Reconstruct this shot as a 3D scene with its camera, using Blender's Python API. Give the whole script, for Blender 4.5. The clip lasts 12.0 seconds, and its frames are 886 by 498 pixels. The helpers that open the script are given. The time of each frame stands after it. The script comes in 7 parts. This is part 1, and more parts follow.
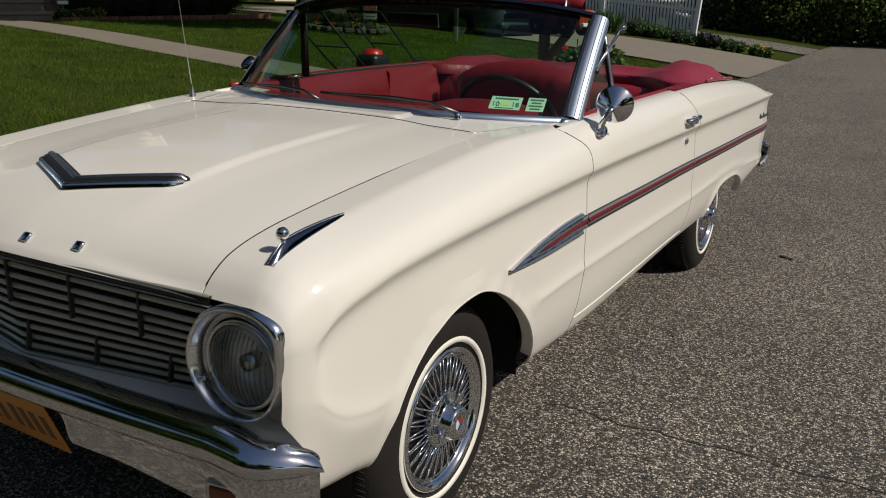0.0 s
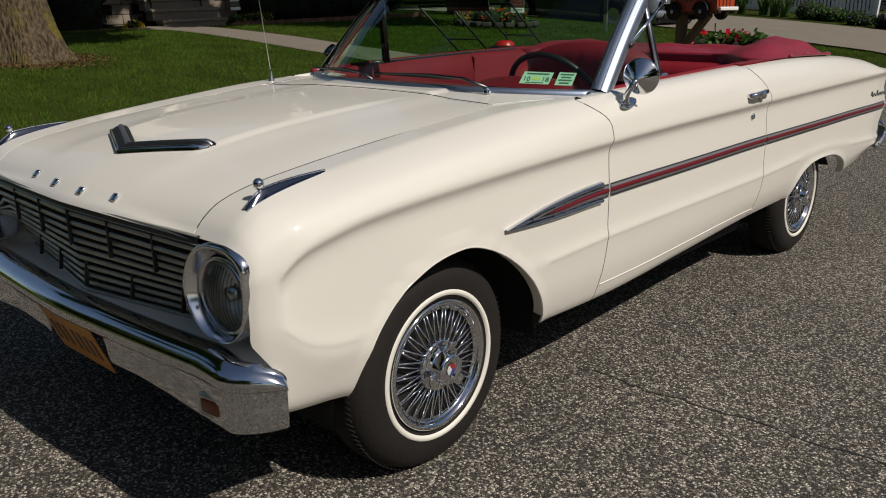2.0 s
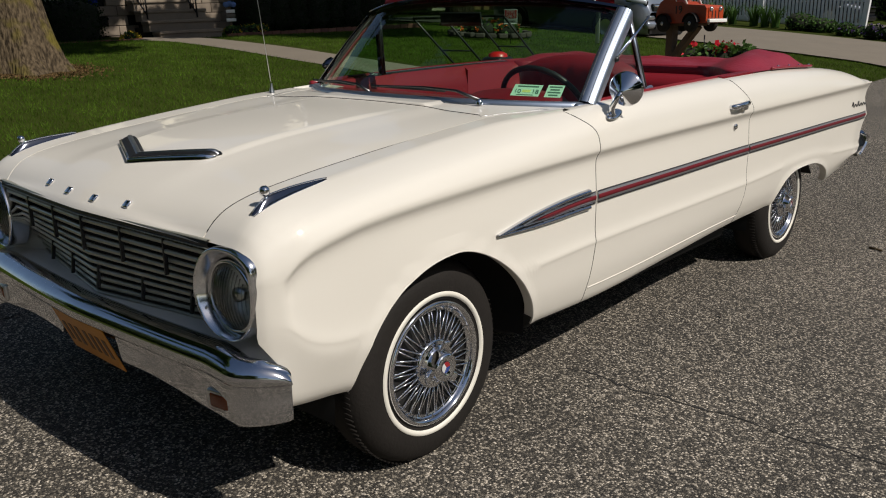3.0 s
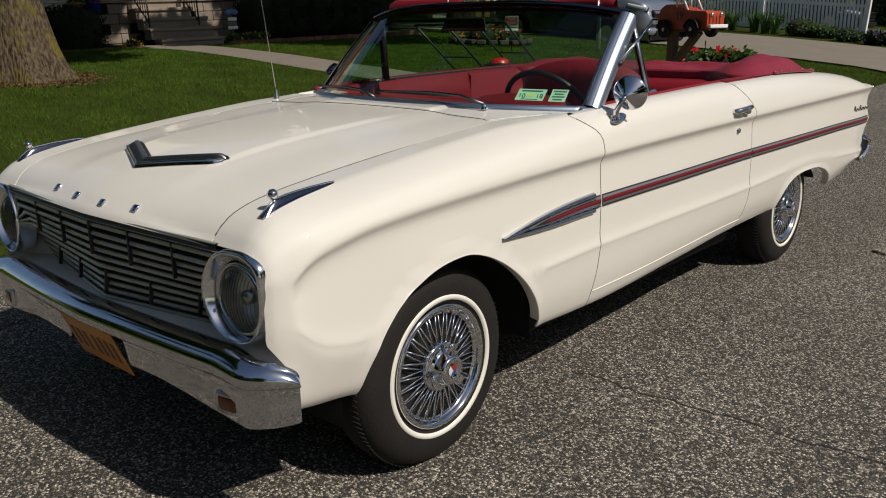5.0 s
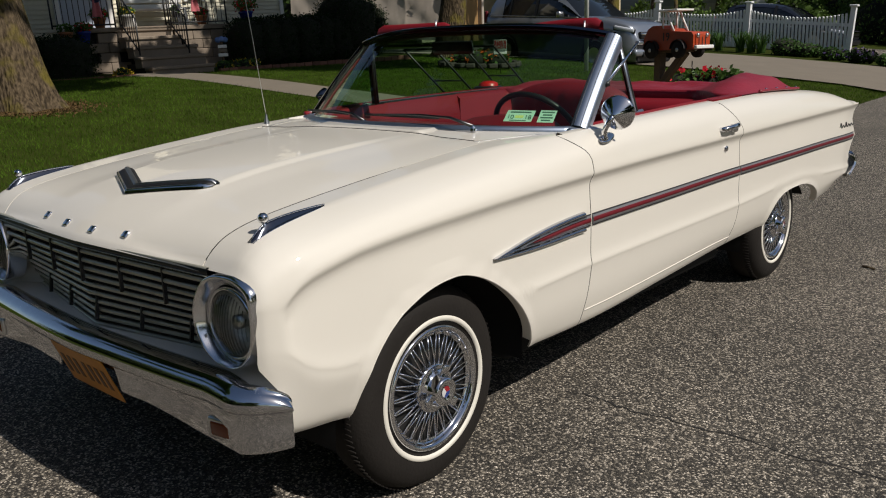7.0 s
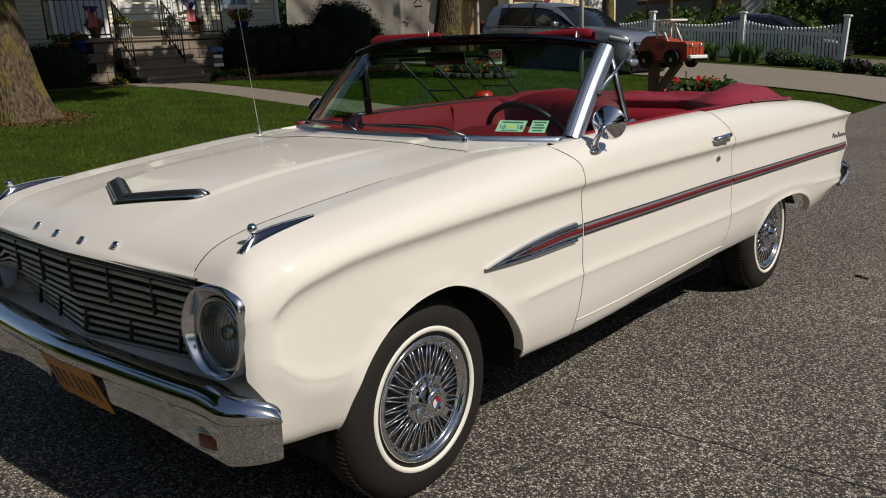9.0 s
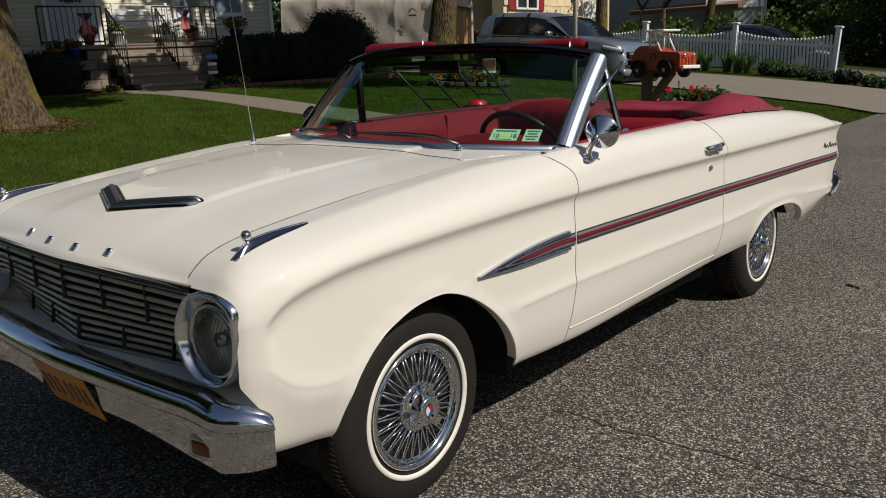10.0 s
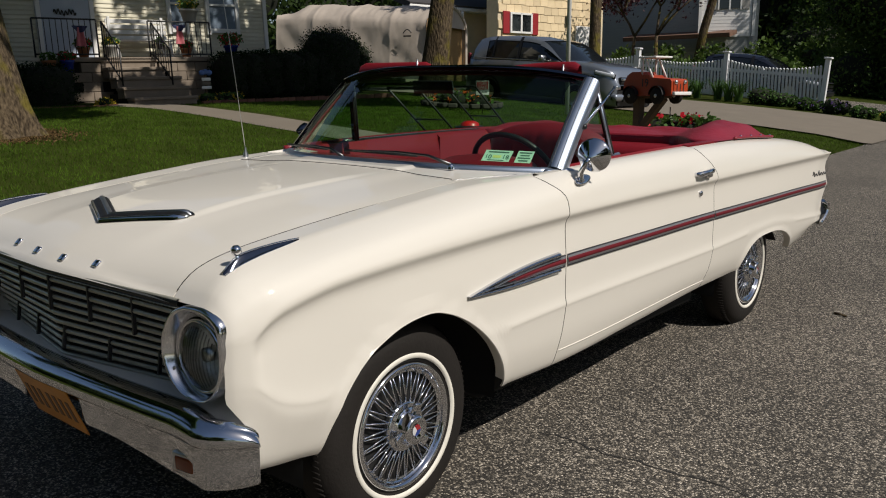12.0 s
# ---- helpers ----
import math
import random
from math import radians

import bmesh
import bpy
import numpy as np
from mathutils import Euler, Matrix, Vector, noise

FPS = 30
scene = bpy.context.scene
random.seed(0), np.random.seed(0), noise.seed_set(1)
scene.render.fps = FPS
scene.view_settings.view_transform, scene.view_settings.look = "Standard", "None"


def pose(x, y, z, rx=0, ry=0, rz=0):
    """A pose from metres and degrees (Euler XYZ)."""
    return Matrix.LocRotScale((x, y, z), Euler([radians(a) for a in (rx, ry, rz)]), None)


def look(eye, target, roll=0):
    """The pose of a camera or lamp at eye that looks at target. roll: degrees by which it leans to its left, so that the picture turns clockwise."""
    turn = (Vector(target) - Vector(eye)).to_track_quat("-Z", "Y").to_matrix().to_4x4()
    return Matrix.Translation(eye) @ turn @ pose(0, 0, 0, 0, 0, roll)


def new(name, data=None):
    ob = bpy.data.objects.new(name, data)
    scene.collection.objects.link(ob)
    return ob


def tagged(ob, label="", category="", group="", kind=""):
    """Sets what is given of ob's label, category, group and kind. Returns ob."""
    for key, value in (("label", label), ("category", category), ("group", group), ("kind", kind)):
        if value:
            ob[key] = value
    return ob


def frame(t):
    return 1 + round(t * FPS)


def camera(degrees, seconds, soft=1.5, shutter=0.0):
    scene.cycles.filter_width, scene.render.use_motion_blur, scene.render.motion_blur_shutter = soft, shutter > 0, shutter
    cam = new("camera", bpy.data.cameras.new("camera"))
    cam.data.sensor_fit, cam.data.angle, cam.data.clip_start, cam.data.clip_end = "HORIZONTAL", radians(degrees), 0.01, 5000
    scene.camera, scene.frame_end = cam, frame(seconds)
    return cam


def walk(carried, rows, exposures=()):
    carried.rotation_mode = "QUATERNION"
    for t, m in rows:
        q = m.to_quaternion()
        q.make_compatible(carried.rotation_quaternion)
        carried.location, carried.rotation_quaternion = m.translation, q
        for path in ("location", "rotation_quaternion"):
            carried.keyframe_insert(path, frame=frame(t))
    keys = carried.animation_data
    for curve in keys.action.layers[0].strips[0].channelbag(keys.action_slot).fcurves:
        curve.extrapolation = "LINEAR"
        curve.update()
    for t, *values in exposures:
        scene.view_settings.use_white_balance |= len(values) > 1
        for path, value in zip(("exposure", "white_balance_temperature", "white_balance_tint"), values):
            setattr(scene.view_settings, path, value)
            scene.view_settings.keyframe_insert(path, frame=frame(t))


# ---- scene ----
cam = camera(56.7, 12.0, 1.1)
PATH = [
    (0, (1.7, -1.644, 1.283), (0.736, 0.022, 0.74), 1.4),
    (0.3, (1.799, -1.535, 1.254), (0.799, 0.111, 0.715), 0.5),
    (0.5, (1.904, -1.475, 1.265), (0.818, 0.107, 0.701), -0.5),
    (0.7, (1.966, -1.439, 1.256), (0.825, 0.106, 0.696), -0.6),
    (1, (2.062, -1.424, 1.256), (0.826, 0.046, 0.699), -0.6),
    (1.5, (2.137, -1.459, 1.246), (0.849, -0.033, 0.689), -0.8),
    (2, (2.182, -1.545, 1.238), (0.892, -0.12, 0.685), -0.9),
    (2.5, (2.216, -1.601, 1.246), (0.927, -0.175, 0.693), -0.8),
    (3, (2.262, -1.635, 1.256), (0.978, -0.196, 0.725), -0.9),
    (5, (2.259, -1.654, 1.249), (0.97, -0.213, 0.734), -1.1),
    (5.5, (2.263, -1.651, 1.245), (0.973, -0.208, 0.743), -1.3),
    (6, (2.269, -1.648, 1.251), (0.979, -0.198, 0.766), -1.7),
    (6.5, (2.272, -1.647, 1.249), (0.979, -0.195, 0.778), -2.0),
    (7, (2.266, -1.655, 1.245), (0.983, -0.192, 0.784), -1.9),
    (9, (2.275, -1.641, 1.246), (0.996, -0.168, 0.807), -1.9),
    (9.5, (2.277, -1.644, 1.248), (1.004, -0.164, 0.816), -1.8),
    (10, (2.279, -1.646, 1.246), (1.009, -0.158, 0.826), -1.6),
    (10.5, (2.274, -1.645, 1.241), (1.011, -0.148, 0.84), -1.2),
    (11, (2.268, -1.642, 1.241), (1.014, -0.136, 0.846), -0.8),
    (11.5, (2.268, -1.646, 1.243), (1.016, -0.135, 0.854), -0.6),
    (12, (2.276, -1.647, 1.243), (1.02, -0.135, 0.871), -0.2),
]
walk(cam, [(t, look(eye, target, roll)) for t, eye, target, roll in PATH],
     [(0, -0.08), (0.5, -0.2), (1, -0.22), (1.5, -0.2), (2, -0.1), (2.5, -0.04), (3, 0.0), (12, -0.02)])

# ---- light ----
SUN_DIR = Vector((0.69, 0.03, 0.715)).normalized()
world = bpy.data.worlds.new("sky")
scene.world = world
world.use_nodes = True
wn = world.node_tree
sky = wn.nodes.new("ShaderNodeTexSky")
sky.sky_type = 'NISHITA'
sky.sun_disc = False
sky.sun_elevation = math.asin(SUN_DIR.z)
sky.sun_rotation = math.atan2(SUN_DIR.x, SUN_DIR.y)
wn.nodes["Background"].inputs["Strength"].default_value = 0.062
wn.links.new(sky.outputs[0], wn.nodes["Background"].inputs["Color"])
sun_data = bpy.data.lights.new("sun", 'SUN')
sun_data.energy, sun_data.angle, sun_data.color = 4.08, radians(0.6), (1.0, 0.94, 0.86)
sun = new("sun", sun_data)
sun.matrix_world = look(SUN_DIR * 60, (0, 0, 0))

# ---- materials ----
def material(name, color, rough=0.5, metal=0.0, var=0.12, scale=8.0, bump=0.0, bump_scale=60.0, coat=0.0, spec=0.5, fine=0.06):
    """A node material: base colour varied at two scales, with optional fine relief."""
    m = bpy.data.materials.new(name)
    m.use_nodes = True
    nt = m.node_tree
    b = nt.nodes["Principled BSDF"]
    b.inputs["Roughness"].default_value = rough
    b.inputs["Metallic"].default_value = metal
    b.inputs["Coat Weight"].default_value = coat
    b.inputs["Coat Roughness"].default_value = 0.03
    b.inputs["Specular IOR Level"].default_value = spec
    tc = nt.nodes.new("ShaderNodeTexCoord")
    n1 = nt.nodes.new("ShaderNodeTexNoise")
    n1.inputs["Scale"].default_value = scale
    n1.inputs["Detail"].default_value = 5
    n2 = nt.nodes.new("ShaderNodeTexNoise")
    n2.inputs["Scale"].default_value = bump_scale
    n2.inputs["Detail"].default_value = 3
    for n in (n1, n2):
        nt.links.new(tc.outputs["Object"], n.inputs["Vector"])
    add = nt.nodes.new("ShaderNodeMath")
    add.operation = 'MULTIPLY_ADD'
    nt.links.new(n2.outputs[0], add.inputs[0])
    add.inputs[1].default_value = fine / max(var, 1e-3)
    nt.links.new(n1.outputs[0], add.inputs[2])
    ramp = nt.nodes.new("ShaderNodeMapRange")
    ramp.inputs["From Min"].default_value = 0.25
    ramp.inputs["From Max"].default_value = 0.75 + fine / max(var, 1e-3)
    ramp.inputs["To Min"].default_value = 1 - var
    ramp.inputs["To Max"].default_value = 1 + var
    nt.links.new(add.outputs[0], ramp.inputs["Value"])
    mul = nt.nodes.new("ShaderNodeVectorMath")
    mul.operation = 'SCALE'
    mul.inputs[0].default_value = color
    nt.links.new(ramp.outputs[0], mul.inputs["Scale"])
    nt.links.new(mul.outputs[0], b.inputs["Base Color"])
    if bump:
        bp = nt.nodes.new("ShaderNodeBump")
        bp.inputs["Strength"].default_value = bump
        bp.inputs["Distance"].default_value = 0.01
        nt.links.new(n2.outputs[0], bp.inputs["Height"])
        nt.links.new(bp.outputs[0], b.inputs["Normal"])
    return m


def piece_material(name, color, spread=0.15, **kw):
    """As material(), with each piece a little lighter or darker by Object Info's Random."""
    m = material(name, color, **kw)
    nt = m.node_tree
    b = nt.nodes["Principled BSDF"]
    src = b.inputs["Base Color"].links[0].from_socket
    oi = nt.nodes.new("ShaderNodeObjectInfo")
    mr = nt.nodes.new("ShaderNodeMapRange")
    mr.inputs["To Min"].default_value = 1 - spread
    mr.inputs["To Max"].default_value = 1 + spread
    nt.links.new(oi.outputs["Random"], mr.inputs["Value"])
    mul = nt.nodes.new("ShaderNodeVectorMath")
    mul.operation = 'SCALE'
    nt.links.new(src, mul.inputs[0])
    nt.links.new(mr.outputs[0], mul.inputs["Scale"])
    nt.links.new(mul.outputs[0], b.inputs["Base Color"])
    return m


def leaf_material(name, color, spread=0.35, rough=0.5, translucent=0.3, spec=0.2, patches=0.0):
    """Leaves that differ from one to the next, let some light through and are a little glossy."""
    m = bpy.data.materials.new(name)
    m.use_nodes = True
    nt = m.node_tree
    b = nt.nodes["Principled BSDF"]
    b.inputs["Roughness"].default_value = rough
    b.inputs["Specular IOR Level"].default_value = spec
    geo = nt.nodes.new("ShaderNodeNewGeometry")
    mr = nt.nodes.new("ShaderNodeMapRange")
    mr.inputs["To Min"].default_value = 1 - spread
    mr.inputs["To Max"].default_value = 1 + spread
    nt.links.new(geo.outputs["Random Per Island"], mr.inputs["Value"])
    mul = nt.nodes.new("ShaderNodeVectorMath")
    mul.operation = 'SCALE'
    mul.inputs[0].default_value = color
    src = mr.outputs[0]
    if patches:
        tc = nt.nodes.new("ShaderNodeTexCoord")
        big = nt.nodes.new("ShaderNodeTexNoise")
        big.inputs["Scale"].default_value = patches
        big.inputs["Detail"].default_value = 4
        nt.links.new(tc.outputs["Object"], big.inputs["Vector"])
        wide = nt.nodes.new("ShaderNodeMapRange")
        wide.inputs["From Min"].default_value, wide.inputs["From Max"].default_value = 0.35, 0.68
        wide.inputs["To Min"].default_value, wide.inputs["To Max"].default_value = 0.62, 1.30
        nt.links.new(big.outputs[0], wide.inputs["Value"])
        both = nt.nodes.new("ShaderNodeMath")
        both.operation = 'MULTIPLY'
        nt.links.new(mr.outputs[0], both.inputs[0])
        nt.links.new(wide.outputs[0], both.inputs[1])
        src = both.outputs[0]
    nt.links.new(src, mul.inputs["Scale"])
    nt.links.new(mul.outputs[0], b.inputs["Base Color"])
    if translucent:
        tr = nt.nodes.new("ShaderNodeBsdfTranslucent")
        nt.links.new(mul.outputs[0], tr.inputs["Color"])
        mix = nt.nodes.new("ShaderNodeMixShader")
        mix.inputs[0].default_value = translucent
        nt.links.new(b.outputs[0], mix.inputs[1])
        nt.links.new(tr.outputs[0], mix.inputs[2])
        nt.links.new(mix.outputs[0], nt.nodes["Material Output"].inputs["Surface"])
    return m


def glass_material(name, tint=(0.93, 0.97, 0.95), rough=0.0, ior=1.45):
    m = bpy.data.materials.new(name)
    m.use_nodes = True
    nt = m.node_tree
    nt.nodes.remove(nt.nodes["Principled BSDF"])
    tr = nt.nodes.new("ShaderNodeBsdfTransparent")
    tr.inputs["Color"].default_value = (*tint, 1)
    gl = nt.nodes.new("ShaderNodeBsdfGlossy")
    gl.inputs["Roughness"].default_value = rough
    fr = nt.nodes.new("ShaderNodeFresnel")
    fr.inputs["IOR"].default_value = ior
    mix = nt.nodes.new("ShaderNodeMixShader")
    nt.links.new(fr.outputs[0], mix.inputs[0])
    nt.links.new(tr.outputs[0], mix.inputs[1])
    nt.links.new(gl.outputs[0], mix.inputs[2])
    nt.links.new(mix.outputs[0], nt.nodes["Material Output"].inputs["Surface"])
    return m


def asphalt_material():
    m = bpy.data.materials.new("asphalt")
    m.use_nodes = True
    nt = m.node_tree
    b = nt.nodes["Principled BSDF"]
    tc = nt.nodes.new("ShaderNodeTexCoord")
    stones = nt.nodes.new("ShaderNodeTexVoronoi")
    stones.inputs["Scale"].default_value = 150
    small = nt.nodes.new("ShaderNodeTexVoronoi")
    small.inputs["Scale"].default_value = 260
    big = nt.nodes.new("ShaderNodeTexNoise")
    big.inputs["Scale"].default_value = 0.9
    big.inputs["Detail"].default_value = 6
    for n in (stones, small, big):
        nt.links.new(tc.outputs["Object"], n.inputs["Vector"])
    sep = nt.nodes.new("ShaderNodeSeparateColor")
    nt.links.new(stones.outputs["Color"], sep.inputs[0])
    ramp = nt.nodes.new("ShaderNodeValToRGB")
    e = ramp.color_ramp.elements
    e[0].position, e[0].color = 0.0, (0.030, 0.026, 0.022, 1)
    e[1].position, e[1].color = 1.0, (0.66, 0.585, 0.49, 1)
    for pos, c in ((0.45, (0.078, 0.068, 0.054, 1)), (0.70, (0.205, 0.178, 0.140, 1)), (0.86, (0.50, 0.435, 0.345, 1))):
        x = ramp.color_ramp.elements.new(pos)
        x.color = c
    nt.links.new(sep.outputs[0], ramp.inputs[0])
    edge = nt.nodes.new("ShaderNodeMapRange")
    edge.inputs["From Min"].default_value, edge.inputs["From Max"].default_value = 0.25, 0.75
    edge.inputs["To Min"].default_value, edge.inputs["To Max"].default_value = 1.15, 0.40
    nt.links.new(stones.outputs["Distance"], edge.inputs["Value"])
    wide = nt.nodes.new("ShaderNodeMapRange")
    wide.inputs["From Min"].default_value, wide.inputs["From Max"].default_value = 0.3, 0.7
    wide.inputs["To Min"].default_value, wide.inputs["To Max"].default_value = 0.8, 1.15
    nt.links.new(big.outputs[0], wide.inputs["Value"])
    m0 = nt.nodes.new("ShaderNodeMath")
    m0.operation = 'MULTIPLY'
    nt.links.new(edge.outputs[0], m0.inputs[0])
    nt.links.new(wide.outputs[0], m0.inputs[1])
    grain = nt.nodes.new("ShaderNodeMapRange")
    grain.inputs["From Min"].default_value, grain.inputs["From Max"].default_value = 0.1, 0.6
    grain.inputs["To Min"].default_value, grain.inputs["To Max"].default_value = 1.95, 0.60
    nt.links.new(small.outputs["Distance"], grain.inputs["Value"])
    m1 = nt.nodes.new("ShaderNodeMath")
    m1.operation = 'MULTIPLY'
    nt.links.new(m0.outputs[0], m1.inputs[0])
    nt.links.new(grain.outputs[0], m1.inputs[1])
    mul = nt.nodes.new("ShaderNodeVectorMath")
    mul.operation = 'SCALE'
    nt.links.new(ramp.outputs[0], mul.inputs[0])
    nt.links.new(m1.outputs[0], mul.inputs["Scale"])
    nt.links.new(mul.outputs[0], b.inputs["Base Color"])
    b.inputs["Roughness"].default_value = 0.85
    bp = nt.nodes.new("ShaderNodeBump")
    bp.inputs["Strength"].default_value = 0.7
    bp.inputs["Distance"].default_value = 0.004
    inv = nt.nodes.new("ShaderNodeMath")
    inv.operation = 'MULTIPLY_ADD'
    nt.links.new(stones.outputs["Distance"], inv.inputs[0])
    inv.inputs[1].default_value = -1.0
    nt.links.new(small.outputs["Distance"], inv.inputs[2])
    nt.links.new(inv.outputs[0], bp.inputs["Height"])
    nt.links.new(bp.outputs[0], b.inputs["Normal"])
    return m


ASPHALT = asphalt_material()
CREAM = material("cream_paint", (0.705, 0.668, 0.597), rough=0.55, spec=0.25, coat=0.7, var=0.012, scale=3, fine=0.004)
CHROME = material("chrome", (0.70, 0.71, 0.74), rough=0.07, metal=1.0, var=0.05, scale=14)
CHROME_DULL = material("worn_chrome", (0.6, 0.6, 0.6), rough=0.3, metal=1.0, var=0.12, scale=30)
RED_VINYL = material("red_vinyl", (0.21, 0.010, 0.017), rough=0.38, var=0.12, scale=6, bump=0.12, bump_scale=180)
RED_PAINT = material("red_paint", (0.21, 0.011, 0.017), rough=0.3, var=0.05, coat=0.3)
RED_STRIPE = material("red_stripe", (0.13, 0.008, 0.014), spec=0.3, rough=0.5, var=0.06)
BLACK = material("black_plastic", (0.012, 0.012, 0.013), rough=0.4, var=0.1)
# undercoat; also blackens gaps and recesses that are dark only by depth
VOID = material("undercoat_and_gap_black", (0.006, 0.006, 0.006), rough=0.9, var=0.2)
RUBBER = material("tyre_rubber", (0.0135, 0.0112, 0.0095), spec=0.3, rough=0.75, var=0.2, scale=12, bump=0.15, bump_scale=90)
WHITEWALL = material("whitewall", (0.72, 0.69, 0.61), rough=0.6, var=0.06, scale=20)
GRILLE_METAL = material("grille_metal", (0.52, 0.51, 0.43), rough=0.38, metal=0.7, var=0.15, scale=20)
ORANGE_PLATE = material("orange_plate", (0.58, 0.24, 0.03), rough=0.45, var=0.1, scale=10)
AMBER = material("amber_lens", (0.16, 0.035, 0.010), rough=0.15, var=0.1)
NAVY = material("plate_navy", (0.13, 0.060, 0.022), rough=0.5)
GLASS = glass_material("clear_glass", (0.58, 0.78, 0.63), ior=1.40)
LENS = glass_material("lamp_glass", (0.90, 0.92, 0.90))
STICKER = material("pale_green_paper", (0.42, 0.62, 0.50), rough=0.7, var=0.05)
STICKER_INK = material("green_ink", (0.05, 0.12, 0.09), rough=0.7)
LAWN = material("lawn_soil", (0.034, 0.045, 0.008), spec=0.04, rough=0.9, var=0.4, scale=1.6, bump=0.6, bump_scale=40, fine=0.25)
CONCRETE = material("concrete", (0.182, 0.154, 0.118), rough=0.9, var=0.14, scale=2.0, bump=0.2, bump_scale=80)
TOP_STRIP_GLASS = glass_material("top_strip_glass", (0.20, 0.25, 0.23), ior=1.02)


def bark_material(name, dark, light, moss):
    """Furrowed bark: long upright plates, dark between, with patches of yellow-green lichen."""
    m = bpy.data.materials.new(name)
    m.use_nodes = True
    nt = m.node_tree
    b = nt.nodes["Principled BSDF"]
    b.inputs["Roughness"].default_value = 0.95
    b.inputs["Specular IOR Level"].default_value = 0.2
    tc = nt.nodes.new("ShaderNodeTexCoord")
    mp = nt.nodes.new("ShaderNodeMapping")
    mp.inputs["Scale"].default_value = (1, 1, 0.28)
    nt.links.new(tc.outputs["Object"], mp.inputs["Vector"])
    plates = nt.nodes.new("ShaderNodeTexVoronoi")
    plates.inputs["Scale"].default_value = 26
    nt.links.new(mp.outputs[0], plates.inputs["Vector"])
    fine = nt.nodes.new("ShaderNodeTexNoise")
    fine.inputs["Scale"].default_value = 34
    fine.inputs["Detail"].default_value = 6
    nt.links.new(mp.outputs[0], fine.inputs["Vector"])
    big = nt.nodes.new("ShaderNodeTexNoise")
    big.inputs["Scale"].default_value = 2.6
    big.inputs["Detail"].default_value = 5
    nt.links.new(tc.outputs["Object"], big.inputs["Vector"])
    h = nt.nodes.new("ShaderNodeMath")
    h.operation = 'SUBTRACT'
    nt.links.new(fine.outputs[0], h.inputs[0])
    nt.links.new(plates.outputs["Distance"], h.inputs[1])
    ramp = nt.nodes.new("ShaderNodeValToRGB")
    e = ramp.color_ramp.elements
    e[0].position, e[0].color = 0.34, (*dark, 1)
    e[1].position, e[1].color = 0.62, (*light, 1)
    nt.links.new(fine.outputs[0], ramp.inputs[0])
    where = nt.nodes.new("ShaderNodeMapRange")
    where.inputs["From Min"].default_value, where.inputs["From Max"].default_value = 0.50, 0.64
    nt.links.new(big.outputs[0], where.inputs["Value"])
    mix = nt.nodes.new("ShaderNodeMixRGB")
    mix.inputs[2].default_value = (*moss, 1)
    nt.links.new(where.outputs[0], mix.inputs[0])
    nt.links.new(ramp.outputs[0], mix.inputs[1])
    nt.links.new(mix.outputs[0], b.inputs["Base Color"])
    bp = nt.nodes.new("ShaderNodeBump")
    bp.inputs["Strength"].default_value = 1.0
    bp.inputs["Distance"].default_value = 0.025
    nt.links.new(h.outputs[0], bp.inputs["Height"])
    nt.links.new(bp.outputs[0], b.inputs["Normal"])
    return m


BARK = bark_material("bark", (0.032, 0.023, 0.014), (0.125, 0.092, 0.056), (0.13, 0.105, 0.022))

# ---- building tools ----
def spline(keys):
    """A smooth curve through (place, value) keys, without overshoot."""
    xs = np.array([k[0] for k in keys], float)
    vs = np.array([k[1] for k in keys], float)
    h = np.diff(xs)
    d = np.diff(vs) / h
    s = np.zeros(len(xs))
    s[0], s[-1] = d[0], d[-1]
    for i in range(1, len(xs) - 1):
        if d[i - 1] * d[i] > 0:
            w1, w2 = 2 * h[i] + h[i - 1], h[i] + 2 * h[i - 1]
            s[i] = (w1 + w2) / (w1 / d[i - 1] + w2 / d[i])

    def f(x):
        x = min(max(x, xs[0]), xs[-1])
        i = min(int(np.searchsorted(xs, x, side="right")) - 1, len(xs) - 2)
        u = (x - xs[i]) / h[i]
        return float((2 * u**3 - 3 * u**2 + 1) * vs[i] + (u**3 - 2 * u**2 + u) * h[i] * s[i] + (3 * u**2 - 2 * u**3) * vs[i + 1] + (u**3 - u**2) * h[i] * s[i + 1])
    return f


def ease(a, b, x):
    u = min(max((x - a) / (b - a), 0.0), 1.0)
    return u * u * (3 - 2 * u)


def mesh_from(verts, faces, smooth=True):
    me = bpy.data.meshes.new("mesh")
    me.from_pydata([tuple(v) for v in verts], [], faces)
    me.validate()
    if smooth:
        me.shade_smooth()
    return me


def shut(bm, smooth=True):
    """A mesh from a bmesh."""
    bmesh.ops.recalc_face_normals(bm, faces=bm.faces)
    me = bpy.data.meshes.new("mesh")
    bm.to_mesh(me)
    bm.free()
    if smooth:
        me.shade_smooth()
    return me


def part(name, data, mat, parent=None, label="", m=None):
    """One mesh object (from a mesh or bmesh), under a thing or a part."""
    if isinstance(data, bmesh.types.BMesh):
        data = shut(data)
    ob = new(name, data)
    if mat is not None and not data.materials:
        data.materials.append(mat)
    ob.parent = parent
    if m is not None:
        ob.matrix_basis = m
    if label:
        ob["label"] = label
    return ob


def thing(name, label, category, at=(0, 0, 0), group="", kind="", rz=0.0):
    """An Empty at the base of a thing."""
    ob = new(name)
    ob.empty_display_size = 0.1
    ob.matrix_basis = pose(*at, 0, 0, rz)
    return tagged(ob, label, category, group, kind)


